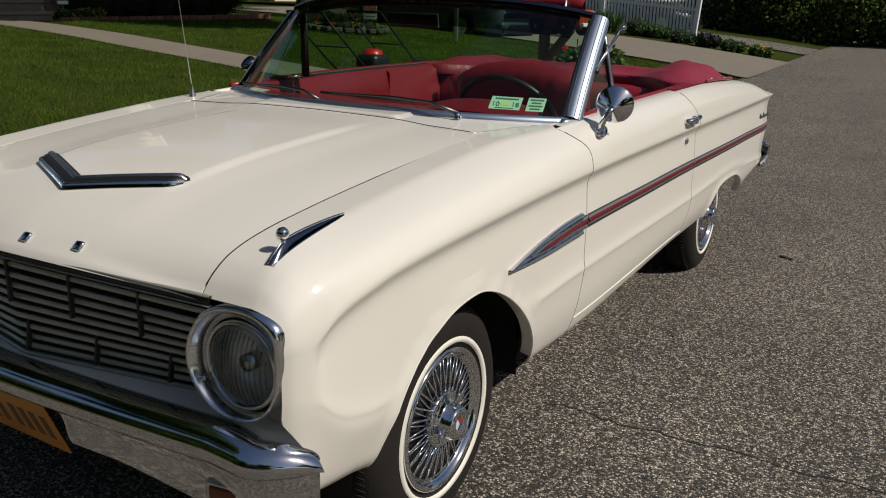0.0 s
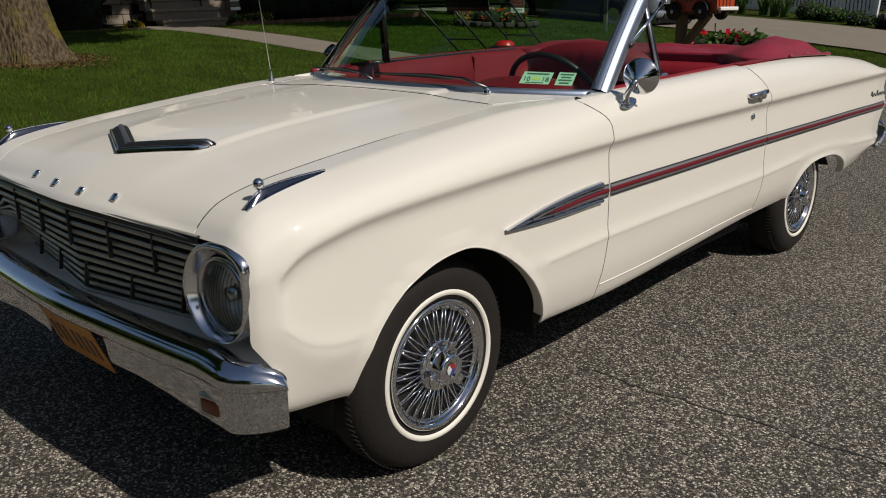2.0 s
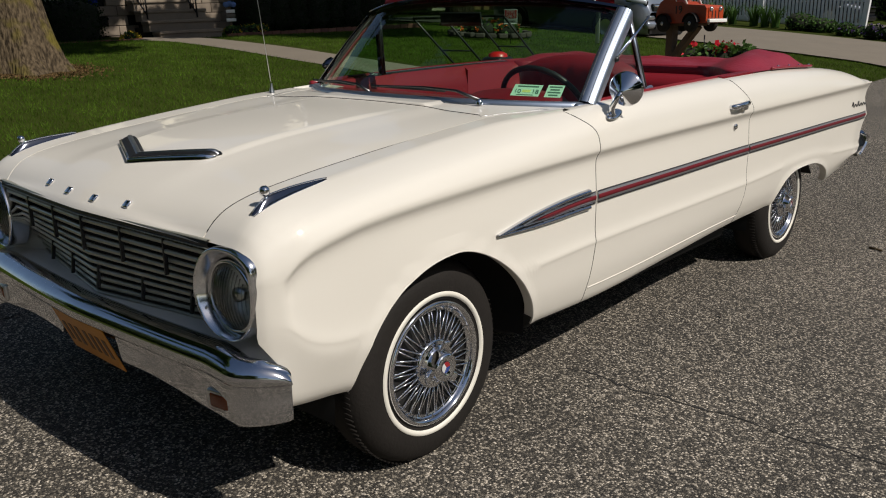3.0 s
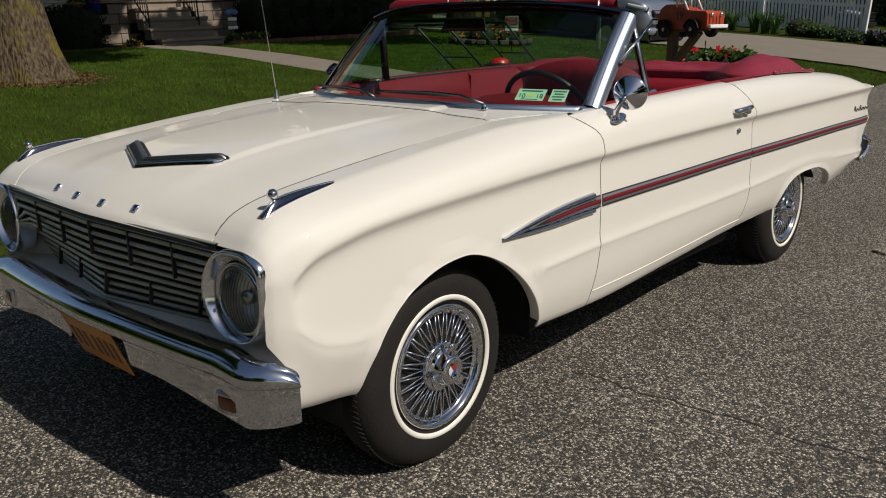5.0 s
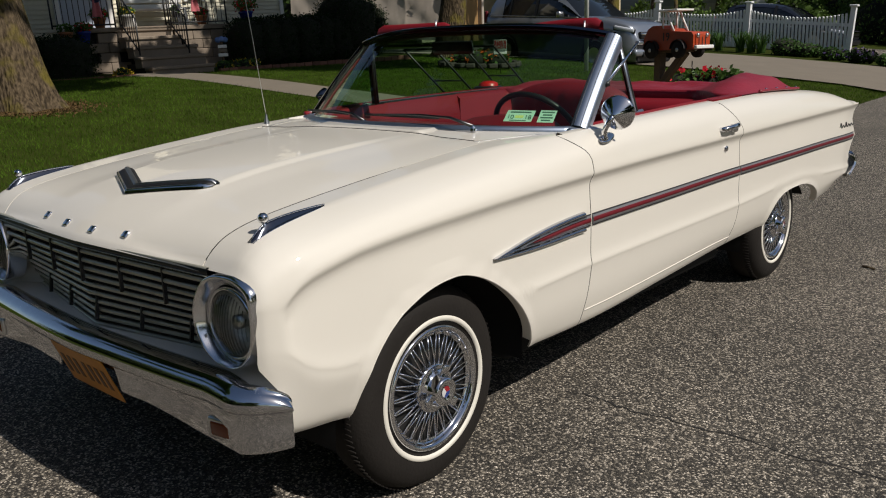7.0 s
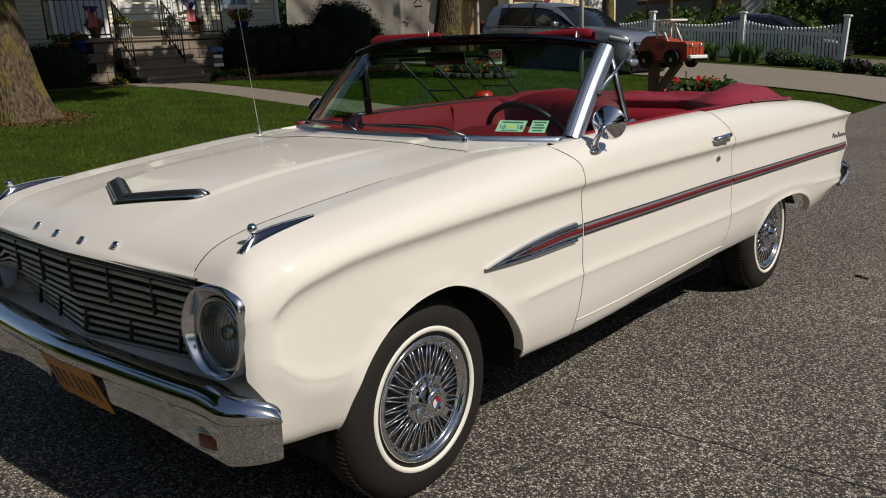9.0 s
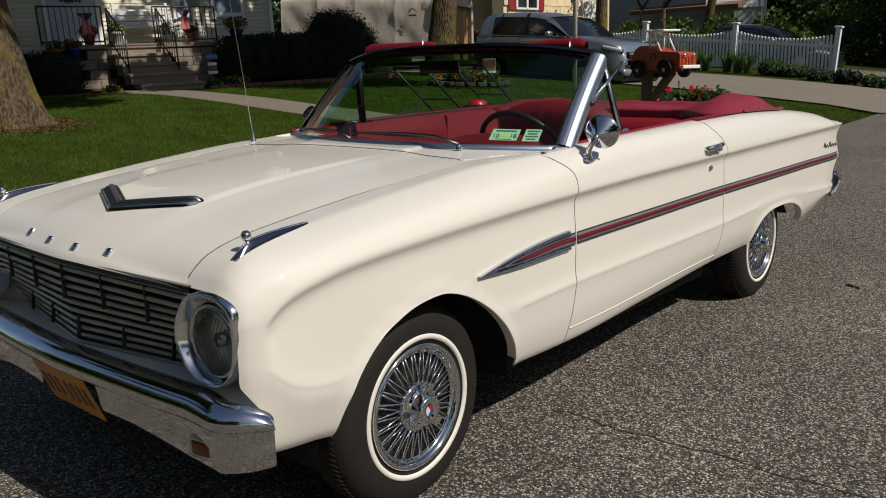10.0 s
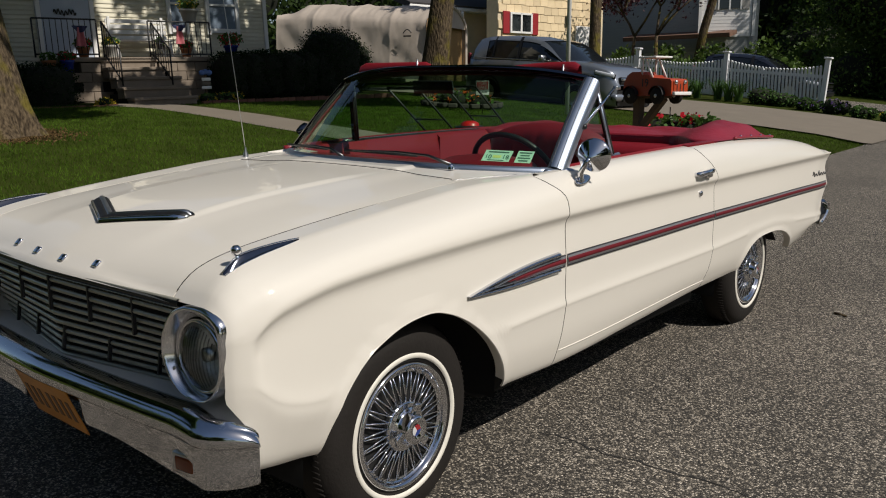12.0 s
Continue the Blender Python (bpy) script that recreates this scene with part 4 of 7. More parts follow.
STEEL = material("brushed_bright_trim", (0.42, 0.48, 0.58), rough=0.42, metal=1.0, var=0.06, scale=18)
surround = part("windshield_frame", tube([w_base(u) + Vector((0, -0.010, -0.003)) for u in us], 0.0185, 12), STEEL, car, "bright metal windshield frame")
for s in (1, -1):
    pts = []
    for k in range(15):
        v = 0.965 * k / 14
        pts.append(w_base(s).lerp(w_top(s), v) + Vector((0, -0.006, 0.004)) * math.sin(math.pi * v))
    sec = [(0.027, 0.0), (0.026, 0.012), (0.022, 0.022), (0.012, 0.0275), (0.0, 0.029), (-0.014, 0.0275), (-0.028, 0.022), (-0.036, 0.012), (-0.037, -0.004), (-0.037, -0.034), (0.020, -0.034), (0.026, -0.014)]
    if s < 0:
        sec = [(min(p, -0.022), min(q, 0.006)) for p, q in sec]
        part("pillar_trim", tube([p + Vector((0.010, 0.024, 0.0)) for p in pts], 0.009, 8), RED_VINYL, surround, "red painted inner pillar")
    # far pillar gets dimmed chrome in place of its dark reflections
    sharp(frame_sweep(pts, [(p, q * s) for p, q in sec], "pillar", STEEL if s > 0 else DIMMED_CHROME, surround, lambda i: (-s, -0.5, 0)), 60)
    if s > 0:
        for k, q in ((0.015, 0.0262), (-0.010, 0.0285), (-0.024, 0.0245)):
            line = []
            for i, p in enumerate(pts):
                d = (pts[min(i + 1, 14)] - pts[max(i - 1, 0)]).normalized()
                b = Vector((-s, -0.5, 0))
                b = (b - d * b.dot(d)).normalized()
                line.append(p + b * k + d.cross(b) * q)
            part("pillar_groove", tube(line, 0.0012, 5), BLACK, surround, "thin dark groove")
    part("pillar_foot", box((0.070, 0.12, 0.035), bevel=0.012, m=pose(s * 0.716, 0.868, 0.962, 0, 0, -s * 30)), STEEL, surround)
    inner = [p + Vector((-s * 0.026, -0.006, 0.0)) for p in pts]
    part("pillar_gasket", tube(inner, 0.006, 6), BLACK, surround)
    # quarter vent: post, glass and catch
    post_b, post_t = Vector((s * 0.715, 1.27, 1.0)), Vector((s * 0.668, 1.205, 1.275))
    vent = part("vent_window", join(tube([post_b, post_t], 0.010, 8), tube([post_b + Vector((0, 0.018, 0)), post_t + Vector((0, 0.014, 0))], 0.007, 8)), BLACK, car, "quarter vent window with dark post")
    a, b = pts[0] + Vector((-s * 0.005, 0.03, 0)), pts[-1]
    rows = [[a.lerp(b, v).lerp(post_b.lerp(post_t, v), w) for w in (0, 0.5, 1)] for v in np.linspace(0, 1, 8)]
    pane = part("pane", grid(rows), GLASS, vent)
    pane.visible_shadow = False
    # far-side post trim and lower rail are black, the near ones steel
    part("post_trim", tube([post_b + Vector((s * 0.008, -0.008, 0)), post_t + Vector((s * 0.008, -0.008, 0))], 0.0055, 8), STEEL if s > 0 else BLACK, vent, "thin trim on the post")
    part("vent_base", tube([a, post_b + Vector((0, 0.06, 0.0))], 0.011 if s > 0 else 0.006, 8), STEEL if s > 0 else BLACK, vent, "lower rail")
    if s > 0:
        part("stay", tube([(0.722, 1.045, 1.125), (0.722, 1.265, 1.262)], 0.0055, 8), CHROME, vent, "chrome stay rod")
        part("stay_knob", box((0.02, 0.035, 0.014), (0.722, 1.28, 1.262), 0.004), CHROME_DULL, vent)
        part("stay_knob", lathe([(0, -0.012), (0.012, -0.006), (0.012, 0.006), (0, 0.012)], 14, "z"), BLACK, vent, m=pose(0.722, 1.04, 1.12))
hdr = [w_top(u) for u in us]
sec = [(-0.010, -0.014), (-0.014, -0.004), (-0.014, 0.030), (-0.008, 0.050), (0.006, 0.052), (0.010, 0.030), (0.010, 0.002), (0.005, -0.012), (-0.004, -0.018)]
sharp(frame_sweep(hdr, sec, "header", DIMMED_CHROME, surround, lambda i: (0, 0, -1)))
# black strip added for the dark underside of the header
sec = [(0.008, 0.006), (0.011, 0.0), (0.024, 0.012), (0.028, 0.05), (0.018, 0.066), (0.006, 0.06)]
sharp(frame_sweep([p for p in hdr[2:-2]], sec, "header_underside", BLACK, surround, lambda i: (0, 0, -1)))
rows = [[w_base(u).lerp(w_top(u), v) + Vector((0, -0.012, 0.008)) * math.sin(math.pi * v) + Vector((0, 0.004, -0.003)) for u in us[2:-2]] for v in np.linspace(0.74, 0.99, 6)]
# darker see-through strip just behind the upper quarter of the glass
band = part("top_strip", grid(rows), TOP_STRIP_GLASS, screen, "dark see-through strip along the top")
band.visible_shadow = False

# stickers inside the glass
def on_screen(x, z):
    best = min(((abs((p := (w_base(u / 50).lerp(w_top(u / 50), v / 60) + Vector((0, -0.012, 0.008)) * math.sin(math.pi * v / 60))).x - x) + abs(p.z - z), u, v) for u in range(0, 50) for v in range(0, 31)))
    _, u, v = best
    f = lambda a, b: w_base(a).lerp(w_top(a), b) + Vector((0, -0.012, 0.008)) * math.sin(math.pi * b)
    p = f(u / 50, v / 60)
    right = (f(u / 50 + 0.03, v / 60) - f(u / 50 - 0.03, v / 60)).normalized()
    up = (f(u / 50, v / 60 + 0.03) - f(u / 50, v / 60 - 0.03)).normalized()
    out = right.cross(up).normalized()
    return Matrix.Translation(p - out * 0.006) @ Matrix((right, up, out)).transposed().to_4x4()


def text_mesh(text, size, mat, parent, m, depth=0.0006, name="number"):
    cu = bpy.data.curves.new("text", 'FONT')
    cu.body, cu.size, cu.extrude, cu.align_x, cu.align_y = text, size, depth, 'CENTER', 'CENTER'
    tmp = bpy.data.objects.new("text", cu)
    me = bpy.data.meshes.new_from_object(tmp)
    bpy.data.objects.remove(tmp)
    return part(name, me, mat, parent, m=m)


for x, z, w, h in ((0.528, 1.024, 0.100, 0.052), (0.612, 1.020, 0.058, 0.054)):
    m = on_screen(x, z)
    st = part("sticker", box((w, h, 0.001), m=m), STICKER, screen, "pale green registration sticker with dark print")
    if w > 0.08:
        for tx, tt in ((-0.031, "10"), (0.032, "18")):
            text_mesh(tt, 0.026, STICKER_INK, st, m @ Matrix.Translation((tx, -0.006, 0.0012)))
        part("print", box((0.075, 0.006, 0.0006), m=m @ Matrix.Translation((0, 0.017, 0.001))), STICKER_INK, st)
        part("print", box((0.060, 0.003, 0.0006), m=m @ Matrix.Translation((0, -0.021, 0.001))), STICKER_INK, st)
        part("print", box((0.03, 0.012, 0.0006), m=m @ Matrix.Translation((0, -0.004, 0.001))), material("yellow_print", (0.55, 0.6, 0.2)), st)
    else:
        for k in range(4):
            part("print", box((0.045 - 0.012 * (k % 2), 0.006, 0.0006), m=m @ Matrix.Translation((0, 0.018 - 0.012 * k, 0.001))), STICKER_INK, st)

# inside mirror, visors
part("inside_mirror", box((0.22, 0.012, 0.055), bevel=0.006, m=pose(0.0, 1.03, 1.262, 12)), BLACK, car, "black inside mirror")
for a, b in ((-0.60, -0.16), (0.26, 0.60)):
    rows = []
    for k in range(15):
        x = a + (b - a) * k / 14
        e = 1 - ease(0.93, 1.0, abs(2 * k / 14 - 1))
        z0 = w_top(x / 0.67).z - 0.010
        top = (1.373 if a < 0 else z0 + 0.020 + 0.045 * k / 14) - 0.012 * (1 - e)
        rows.append([(x, 1.20, z0 + 0.002), (x, 1.185, z0 + (top - z0) * 0.5), (x, 1.198, top - 0.006), (x, 1.207, top), (x, 1.217, top - 0.006), (x, 1.225, z0)])
    visor = part("sun_visor", grid(rows, close_u=True), RED_VINYL, car, "red vinyl sun visor folded up")
    part("visor_clip", tube([(b - 0.06, 1.175, z0 - 0.01), (b - 0.06, 1.18, z0 + 0.055)], 0.004, 6), CHROME_DULL, visor)

# wipers
WIPER_STEEL = material("dull_dark_steel", (0.10, 0.10, 0.10), rough=0.35, metal=1.0)
for (x, y), (tx, ty) in (((0.432, 0.620), (-0.05, 0.605)), ((-0.11, 0.610), (-0.46, 0.650))):
    z0 = hood_z(y) + 0.016
    base, tip = Vector((x, y, z0)), Vector((tx, ty, 1.018))
    mid = base.lerp(tip, 0.5) + Vector((0, -0.012, 0.020))
    wip = part("wiper", tube([base, base.lerp(mid, 0.4) + Vector((0, -0.004, 0.014)), mid, tip], [0.007, 0.0050, 0.0042, 0.0035], 8), WIPER_STEEL, car, "windshield wiper with dark blade")
    part("pivot", lathe([(0.013, 0.0), (0.012, 0.012), (0.007, 0.019), (0.0, 0.020)], 16, "z"), CHROME, wip, m=pose(x, y, z0 - 0.016))
    d = (tip - base).normalized()
    part("blade", tube([base.lerp(tip, 0.35) + Vector((0, 0.016, 0.012)), tip + Vector((0, 0.016, -0.006)) + d * 0.06], 0.005, 6), BLACK, wip)

# antenna on the far fender
part("antenna", join(lathe([(0.014, 0.95), (0.012, 0.965), (0.006, 0.985), (0.0045, 1.0)], 14, "z"), tube([(0, 0, 0.99), (-0.022, -0.022, 1.30), (-0.055, -0.058, 1.75), (-0.082, -0.088, 2.1)], [0.0020, 0.0015, 0.0012, 0.0010], 6)), CHROME_DULL, car, "thin chrome aerial", m=pose(-0.668, 0.56, 0.002))

# door mirror, handle, lock, script
mir = part("door_mirror", lathe([(0.0, -0.046), (0.006, -0.044), (0.030, -0.0215), (0.056, 0.003), (0.0605, 0.009), (0.060, 0.014), (0.054, 0.014)], 48, "y"), CHROME, car, "round chrome door mirror", m=pose(0.842, 0.905, 1.028, 8, 0, 12))
part("glass", lathe([(0.0, 0.012), (0.055, 0.012)], 32, "y"), CHROME, mir)
part("arm", tube([(-0.035, -0.045, -0.085), (-0.028, -0.055, -0.05), (-0.012, -0.05, -0.015), (0, -0.045, 0.0)], [0.013, 0.010, 0.009, 0.009], 10), CHROME, mir)
bm = bmesh.new()
bmesh.ops.create_uvsphere(bm, u_segments=20, v_segments=10, radius=1, matrix=pose(-0.033, -0.015, -0.082, 0, 28, 0) @ Matrix.Diagonal((0.021, 0.068, 0.009, 1)))
part("foot", bm, CHROME, mir)
for s in (1, -1):
    doorp = [o for o in car.children if o.name.startswith("door") and "mirror" not in o.name and o.data.vertices[0].co.x * s > 0][0]
    x = side_at(1.85, 0.90) + 0.002
    path = [(s * (x - 0.012), 1.775, 0.893), (s * (x + 0.018), 1.785, 0.897), (s * (x + 0.028), 1.83, 0.902), (s * (x + 0.028), 1.89, 0.906), (s * (x + 0.015), 1.925, 0.906)]
    h = part("door_handle", tube(path, [0.010, 0.012, 0.011, 0.012, 0.010], 10), CHROME, doorp, "chrome push-button door handle")
    part("door_handle", box((0.03, 0.04, 0.035), (s * (x + 0.008), 1.90, 0.892), 0.008), CHROME_DULL, doorp, "handle button housing")
    part("lock", lathe([(0.013, -0.002), (0.013, 0.006), (0.009, 0.010), (0.0, 0.010)], 18, "x"), CHROME, doorp, m=pose(s * side_at(1.865, 0.805), 1.865, 0.805, 0, 0, 0 if s > 0 else 180))
x0 = side_at(3.65, 0.76) + 0.003
pts = [(x0, 3.50 + 0.27 * k / 40, 0.757 + 0.008 * math.sin(k * 0.8) + (0.014 if k in (2, 3, 4, 17, 18) else 0)) for k in range(41)]
part("script_badge", tube(pts, 0.0028, 6), BLACK, car, "dark script badge")

far = part("door_mirror", lathe([(0.0, -0.045), (0.010, -0.040), (0.026, -0.018), (0.036, 0.006), (0.034, 0.012)], 24, "y"), DIMMED_CHROME, car, "small round mirror on the far door", m=pose(-0.80, 1.01, 1.055, 6, 0, -8))
part("arm", tube([(0.015, -0.02, -0.07), (0.006, -0.03, -0.03), (0, -0.025, 0)], [0.010, 0.007, 0.006], 8), CHROME, far)

# ---- cabin ----
dash_rows = []
for x in np.linspace(-0.66, 0.66, 25):
    u = x / 0.7
    y0 = w_base(min(1, abs(u))).y + 0.02
    dash_rows.append([(x, y0 + 0.05 * abs(u) ** 4, 0.975 - 0.02 * abs(u) ** 4), (x, 0.86 + 0.055 * u * u, 0.972 - 0.01 * abs(u) ** 4), (x, 0.93, 0.955), (x, 0.95, 0.90), (x, 0.93, 0.78), (x, 0.93, 0.70)])
dash = part("dashboard", grid(dash_rows), RED_PAINT, car, "red painted metal dashboard")
part("instrument_hood", grid([[(0.37 + 0.21 * math.cos(t), y, 0.95 + r * 0.055 * max(0, math.sin(t)) ** 0.6) for t in np.linspace(0, math.pi, 15)] for y, r in ((0.80, 0.5), (0.90, 1.0), (0.96, 1.0), (0.965, 0.6))]), RED_VINYL, dash)
part("cabin_floor", grid([[(x, y, 0.33) for x in (-0.7, 0, 0.7)] for y in (0.7, 1.6, 2.6)]), material("dark_carpet", (0.05, 0.012, 0.014), rough=0.95), car)


def cushion(w, d, h, m, name, parent, label, ribs=0, fat=0.3, arch=0.0):
    """A stuffed pad with rounded edges and stitched channels."""
    nx, ny = 36, 14
    rows = []
    for j in range(ny + 1):
        v = 2 * j / ny - 1
        row = []
        for i in range(nx + 1):
            u = 2 * i / nx - 1
            bul = (1 - abs(u) ** 6) ** 0.4 * (1 - abs(v) ** 4) ** 0.5
            rib = 0.008 * abs(math.sin(u * ribs * math.pi / 2)) ** 0.5 if ribs else 0
            row.append((u * w / 2, v * d / 2 * (1 - arch * u * u - arch * 0.6 * abs(u) ** 8 * max(0, v)), h * 0.5 + (h * fat) * bul + rib * bul))
        rows.append(row)
    edge = rows[0] + [r[-1] for r in rows[1:]] + rows[-1][::-1][1:] + [r[0] for r in rows[::-1]][1:]
    me = join(grid(rows), grid([edge, [(x, y, 0.0) for x, y, z in edge]]))
    me = weld(me)
    me.transform(m)
    return part(name, me, RED_VINYL, parent, label)


seat = cushion(1.24, 0.52, 0.16, pose(0, 1.42, 0.52, 4), "front_seat", car, "red vinyl front bench seat", 16)
cushion(0.60, 0.56, 0.13, pose(0.17, 1.66, 0.815, 102, 0, 0) @ pose(0, 0, -0.06), "backrest", seat, "", 8, arch=0.16)
cushion(0.56, 0.46, 0.13, pose(-0.36, 1.60, 0.66, 104, 0, 0) @ pose(0, 0, -0.06), "backrest", seat, "", 8)
rear = cushion(1.16, 0.45, 0.16, pose(0, 2.12, 0.50, 4), "rear_seat", car, "red vinyl rear seat", 14)
cushion(1.16, 0.45, 0.12, pose(0, 2.36, 0.74, 100) @ pose(0, 0, -0.06), "backrest", rear, "", 14)
for s in (1, -1):
    rows = [[(s * (ridge_x(y) - 0.01), y, ridge_z(y) + 0.002), (s * (ridge_x(y) - 0.05), y, ridge_z(y) + 0.004), (s * (ridge_x(y) - 0.08), y, ridge_z(y) - 0.02), (s * (ridge_x(y) - 0.09), y, 0.40)] for y in np.linspace(SEAM_R - 0.12, 3.0, 14)]
    if s < 0:
        part("door_cap", tube([(-ridge_x(y) + 0.045, y, ridge_z(y) + 0.006) for y in np.linspace(SEAM_F + 0.45, 2.3, 24)], 0.008, 6), BLACK, car, "dark rubber strip along the door top")
        part("door_cap", tube([(-ridge_x(y) + 0.030, y, ridge_z(y) + 0.010) for y in np.linspace(SEAM_F + 0.45, 2.3, 24)], 0.005, 6), CHROME_DULL, car, "bright strip along the door top")
        part("belt_moulding", tube([(-ridge_x(y) - 0.012, y, ridge_z(y) + 0.004) for y in np.linspace(SEAM_F + 0.1, 3.0, 30)], 0.013, 8), RED_PAINT, car, "dark red belt moulding")
    thick(part("quarter_trim", grid(rows), RED_VINYL, car, "red vinyl quarter trim panel"), 0.01, 0)

# steering wheel
sw_m = pose(0.38, 1.10, 0.915, -58, 0, 0)
ring = [(0.195 * math.cos(2 * math.pi * k / 48), 0.195 * math.sin(2 * math.pi * k / 48), 0) for k in range(49)]
sw = part("steering_wheel", tube(ring, 0.0115, 8, caps=False), BLACK, car, "thin black steering wheel with chrome horn ring", sw_m)
for a in (10, 170):
    part("spoke", tube([(0, 0, -0.05), (0.10 * math.cos(radians(a)), 0.10 * math.sin(radians(a)), -0.03), (0.19 * math.cos(radians(a)), 0.19 * math.sin(radians(a)), 0)], 0.011, 8), BLACK, sw)
part("hub", lathe([(0.0, -0.02), (0.03, -0.025), (0.045, -0.05), (0.05, -0.09), (0.03, -0.30)], 24, "z"), RED_PAINT, sw)
part("horn_ring", tube([(0.10 * math.cos(2 * math.pi * k / 40), 0.10 * math.sin(2 * math.pi * k / 40), -0.02) for k in range(41)], 0.004, 6, caps=False), CHROME, sw)

# shelf and panel behind the rear seat
rows = [[(x, 2.40 - 0.02 * (1 - (x / 0.7) ** 2), z) for z in (0.50, 0.80, 0.955)] + [(x, 2.44, 0.972), (x, 2.9, 0.975), (x, 3.04, 0.975)] for x in np.linspace(-0.72, 0.72, 15)]
part("package_tray", grid(rows), RED_VINYL, car, "red vinyl panel behind the rear seat")

# folded top under its red cover, puffed up at the driver's end
rows = []
for j in range(33):
    v = j / 32
    row = []
    for i in range(65):
        u = i / 32 - 1
        puff = ease(0.50, 0.78, u) * (1 - 0.75 * ease(0.90, 1.0, u))
        far = ease(-0.55, -0.8, u) * (1 - ease(-0.88, -1.0, u))
        y0 = 2.50 - 0.30 * ease(0.50, 0.88, u) - 0.15 * ease(-0.6, -0.9, u)
        y = y0 + (3.06 - 0.05 * u * u - y0) * v
        prof = max(0.0, math.sin(math.pi * v**1.45)) ** 0.6
        n = noise.noise(Vector((u * 3.2, v * 4.5, 0.3))) * 0.020 + noise.noise(Vector((u * 9, v * 9, 5.3))) * 0.009
        fold = 0.010 * math.sin(v * 14 + u * 3) * (1 - puff) - 0.012 * puff * abs(math.sin(v * 5.5 + u * 9)) ** 3
        z = ridge_z(y) + 0.006 + prof * (0.026 + 0.062 * puff + 0.03 * far + n + fold) * (1 - abs(u) ** 14)
        row.append((0.772 * u, y, z))
    if j == 0:
        rows.append([(x * 0.985, y + 0.012, z - 0.05) for x, y, z in row])
    rows.append(row)
RED_COVER = material("red_cover_vinyl", (0.24, 0.017, 0.03), rough=0.42, var=0.18, scale=4, bump=0.25, bump_scale=50)
part("top_cover", grid(rows), RED_COVER, car, "red vinyl cover over the folded top, loosely snapped down")
part("cover_hem", tube([(0.775, y, ridge_z(y) + 0.012) for y in np.linspace(2.42, 2.98, 20)], 0.007, 6), RED_COVER, car)
for k in range(4):
    y = 2.52 + 0.145 * k
    part("snap", lathe([(0.007, 0), (0.006, 0.004), (0, 0.005)], 10, "z"), CHROME, car, m=pose(0.768, y, ridge_z(y) + 0.018))

# ---- yard and street: materials ----
SIDING = piece_material("cream_siding", (0.66, 0.62, 0.48), spread=0.05, rough=0.6, var=0.06, scale=2)
WHITE = material("white_paint", (0.78, 0.77, 0.74), rough=0.5, var=0.06, scale=5)
DOOR_GREY = material("pale_door_paint", (0.42, 0.47, 0.55), rough=0.45, var=0.05)
STONE = piece_material("stone_step", (0.215, 0.172, 0.130), spread=0.15, rough=0.85, var=0.18, scale=7, bump=0.35, bump_scale=40)
IRON = material("black_iron", (0.015, 0.014, 0.014), rough=0.5)
BRICK = piece_material("red_brick", (0.17, 0.075, 0.05), spread=0.25, rough=0.9, var=0.2, scale=14, bump=0.3)
FENCE = material("white_vinyl", (0.80, 0.80, 0.80), rough=0.4, var=0.04)
WOOD_POST = material("weathered_wood", (0.11, 0.072, 0.042), rough=0.8, var=0.25, scale=6, bump=0.3)
ORANGE = material("orange_toy_paint", (0.36, 0.045, 0.010), rough=0.4, var=0.1, scale=12)
TENT = material("canvas", (0.42, 0.36, 0.30), rough=0.8, var=0.14, scale=1.5, bump=0.15, bump_scale=9)
TAN_SHINGLE = piece_material("tan_shingle", (0.74, 0.59, 0.37), spread=0.14, rough=0.85, var=0.12, scale=6)
SILVER = material("silver_blue_paint", (0.27, 0.295, 0.34), rough=0.28, metal=0.6, coat=1.0, var=0.03)
DARK_GLASS = material("dark_glass", (0.010, 0.012, 0.014), rough=0.05, var=0.05, spec=0.8)
DARK_CAR = material("dark_blue_paint", (0.012, 0.014, 0.022), rough=0.2, coat=1.0, var=0.05)
# hedge green taken very dark, with the trees' shade put into it
LEAF = leaf_material("shaded_hedge_leaf", (0.011, 0.027, 0.006), translucent=0.12, spec=0.08)
LEAF_DARK = leaf_material("woods_leaf", (0.075, 0.125, 0.024))
LEAF_FAR = leaf_material("far_woods_leaf", (0.032, 0.056, 0.012))
LEAF_LIGHT = leaf_material("bright_leaf", (0.07, 0.14, 0.03))
LEAF_TREE = leaf_material("maple_leaf", (0.06, 0.12, 0.025))
LEAF_PURPLE = leaf_material("purple_leaf", (0.06, 0.018, 0.022))
GRASS = leaf_material("grass_blade", (0.067, 0.121, 0.013), spread=0.38, rough=0.8, translucent=0.25, spec=0.06, patches=2.2)
RED_FLOWER = leaf_material("red_petal", (0.55, 0.015, 0.03), 0.3)
YELLOW_FLOWER = leaf_material("yellow_petal", (0.7, 0.5, 0.05), 0.3)
WHITE_FLOWER = leaf_material("white_petal", (0.7, 0.7, 0.7), 0.2)
PURPLE_FLOWER = leaf_material("purple_petal", (0.16, 0.10, 0.32), 0.4)
PINK = material("pink_cloth", (0.55, 0.16, 0.18), rough=0.9, var=0.2, scale=20)
NAVY_CLOTH = material("navy_cloth", (0.03, 0.035, 0.09), rough=0.9)
TERRACOTTA = material("terracotta", (0.32, 0.13, 0.06), rough=0.85, var=0.15)
BLUE_POT = material("blue_glaze", (0.012, 0.03, 0.22), rough=0.25)
GREY_POT = material("grey_pot", (0.35, 0.34, 0.31), rough=0.8, var=0.15)


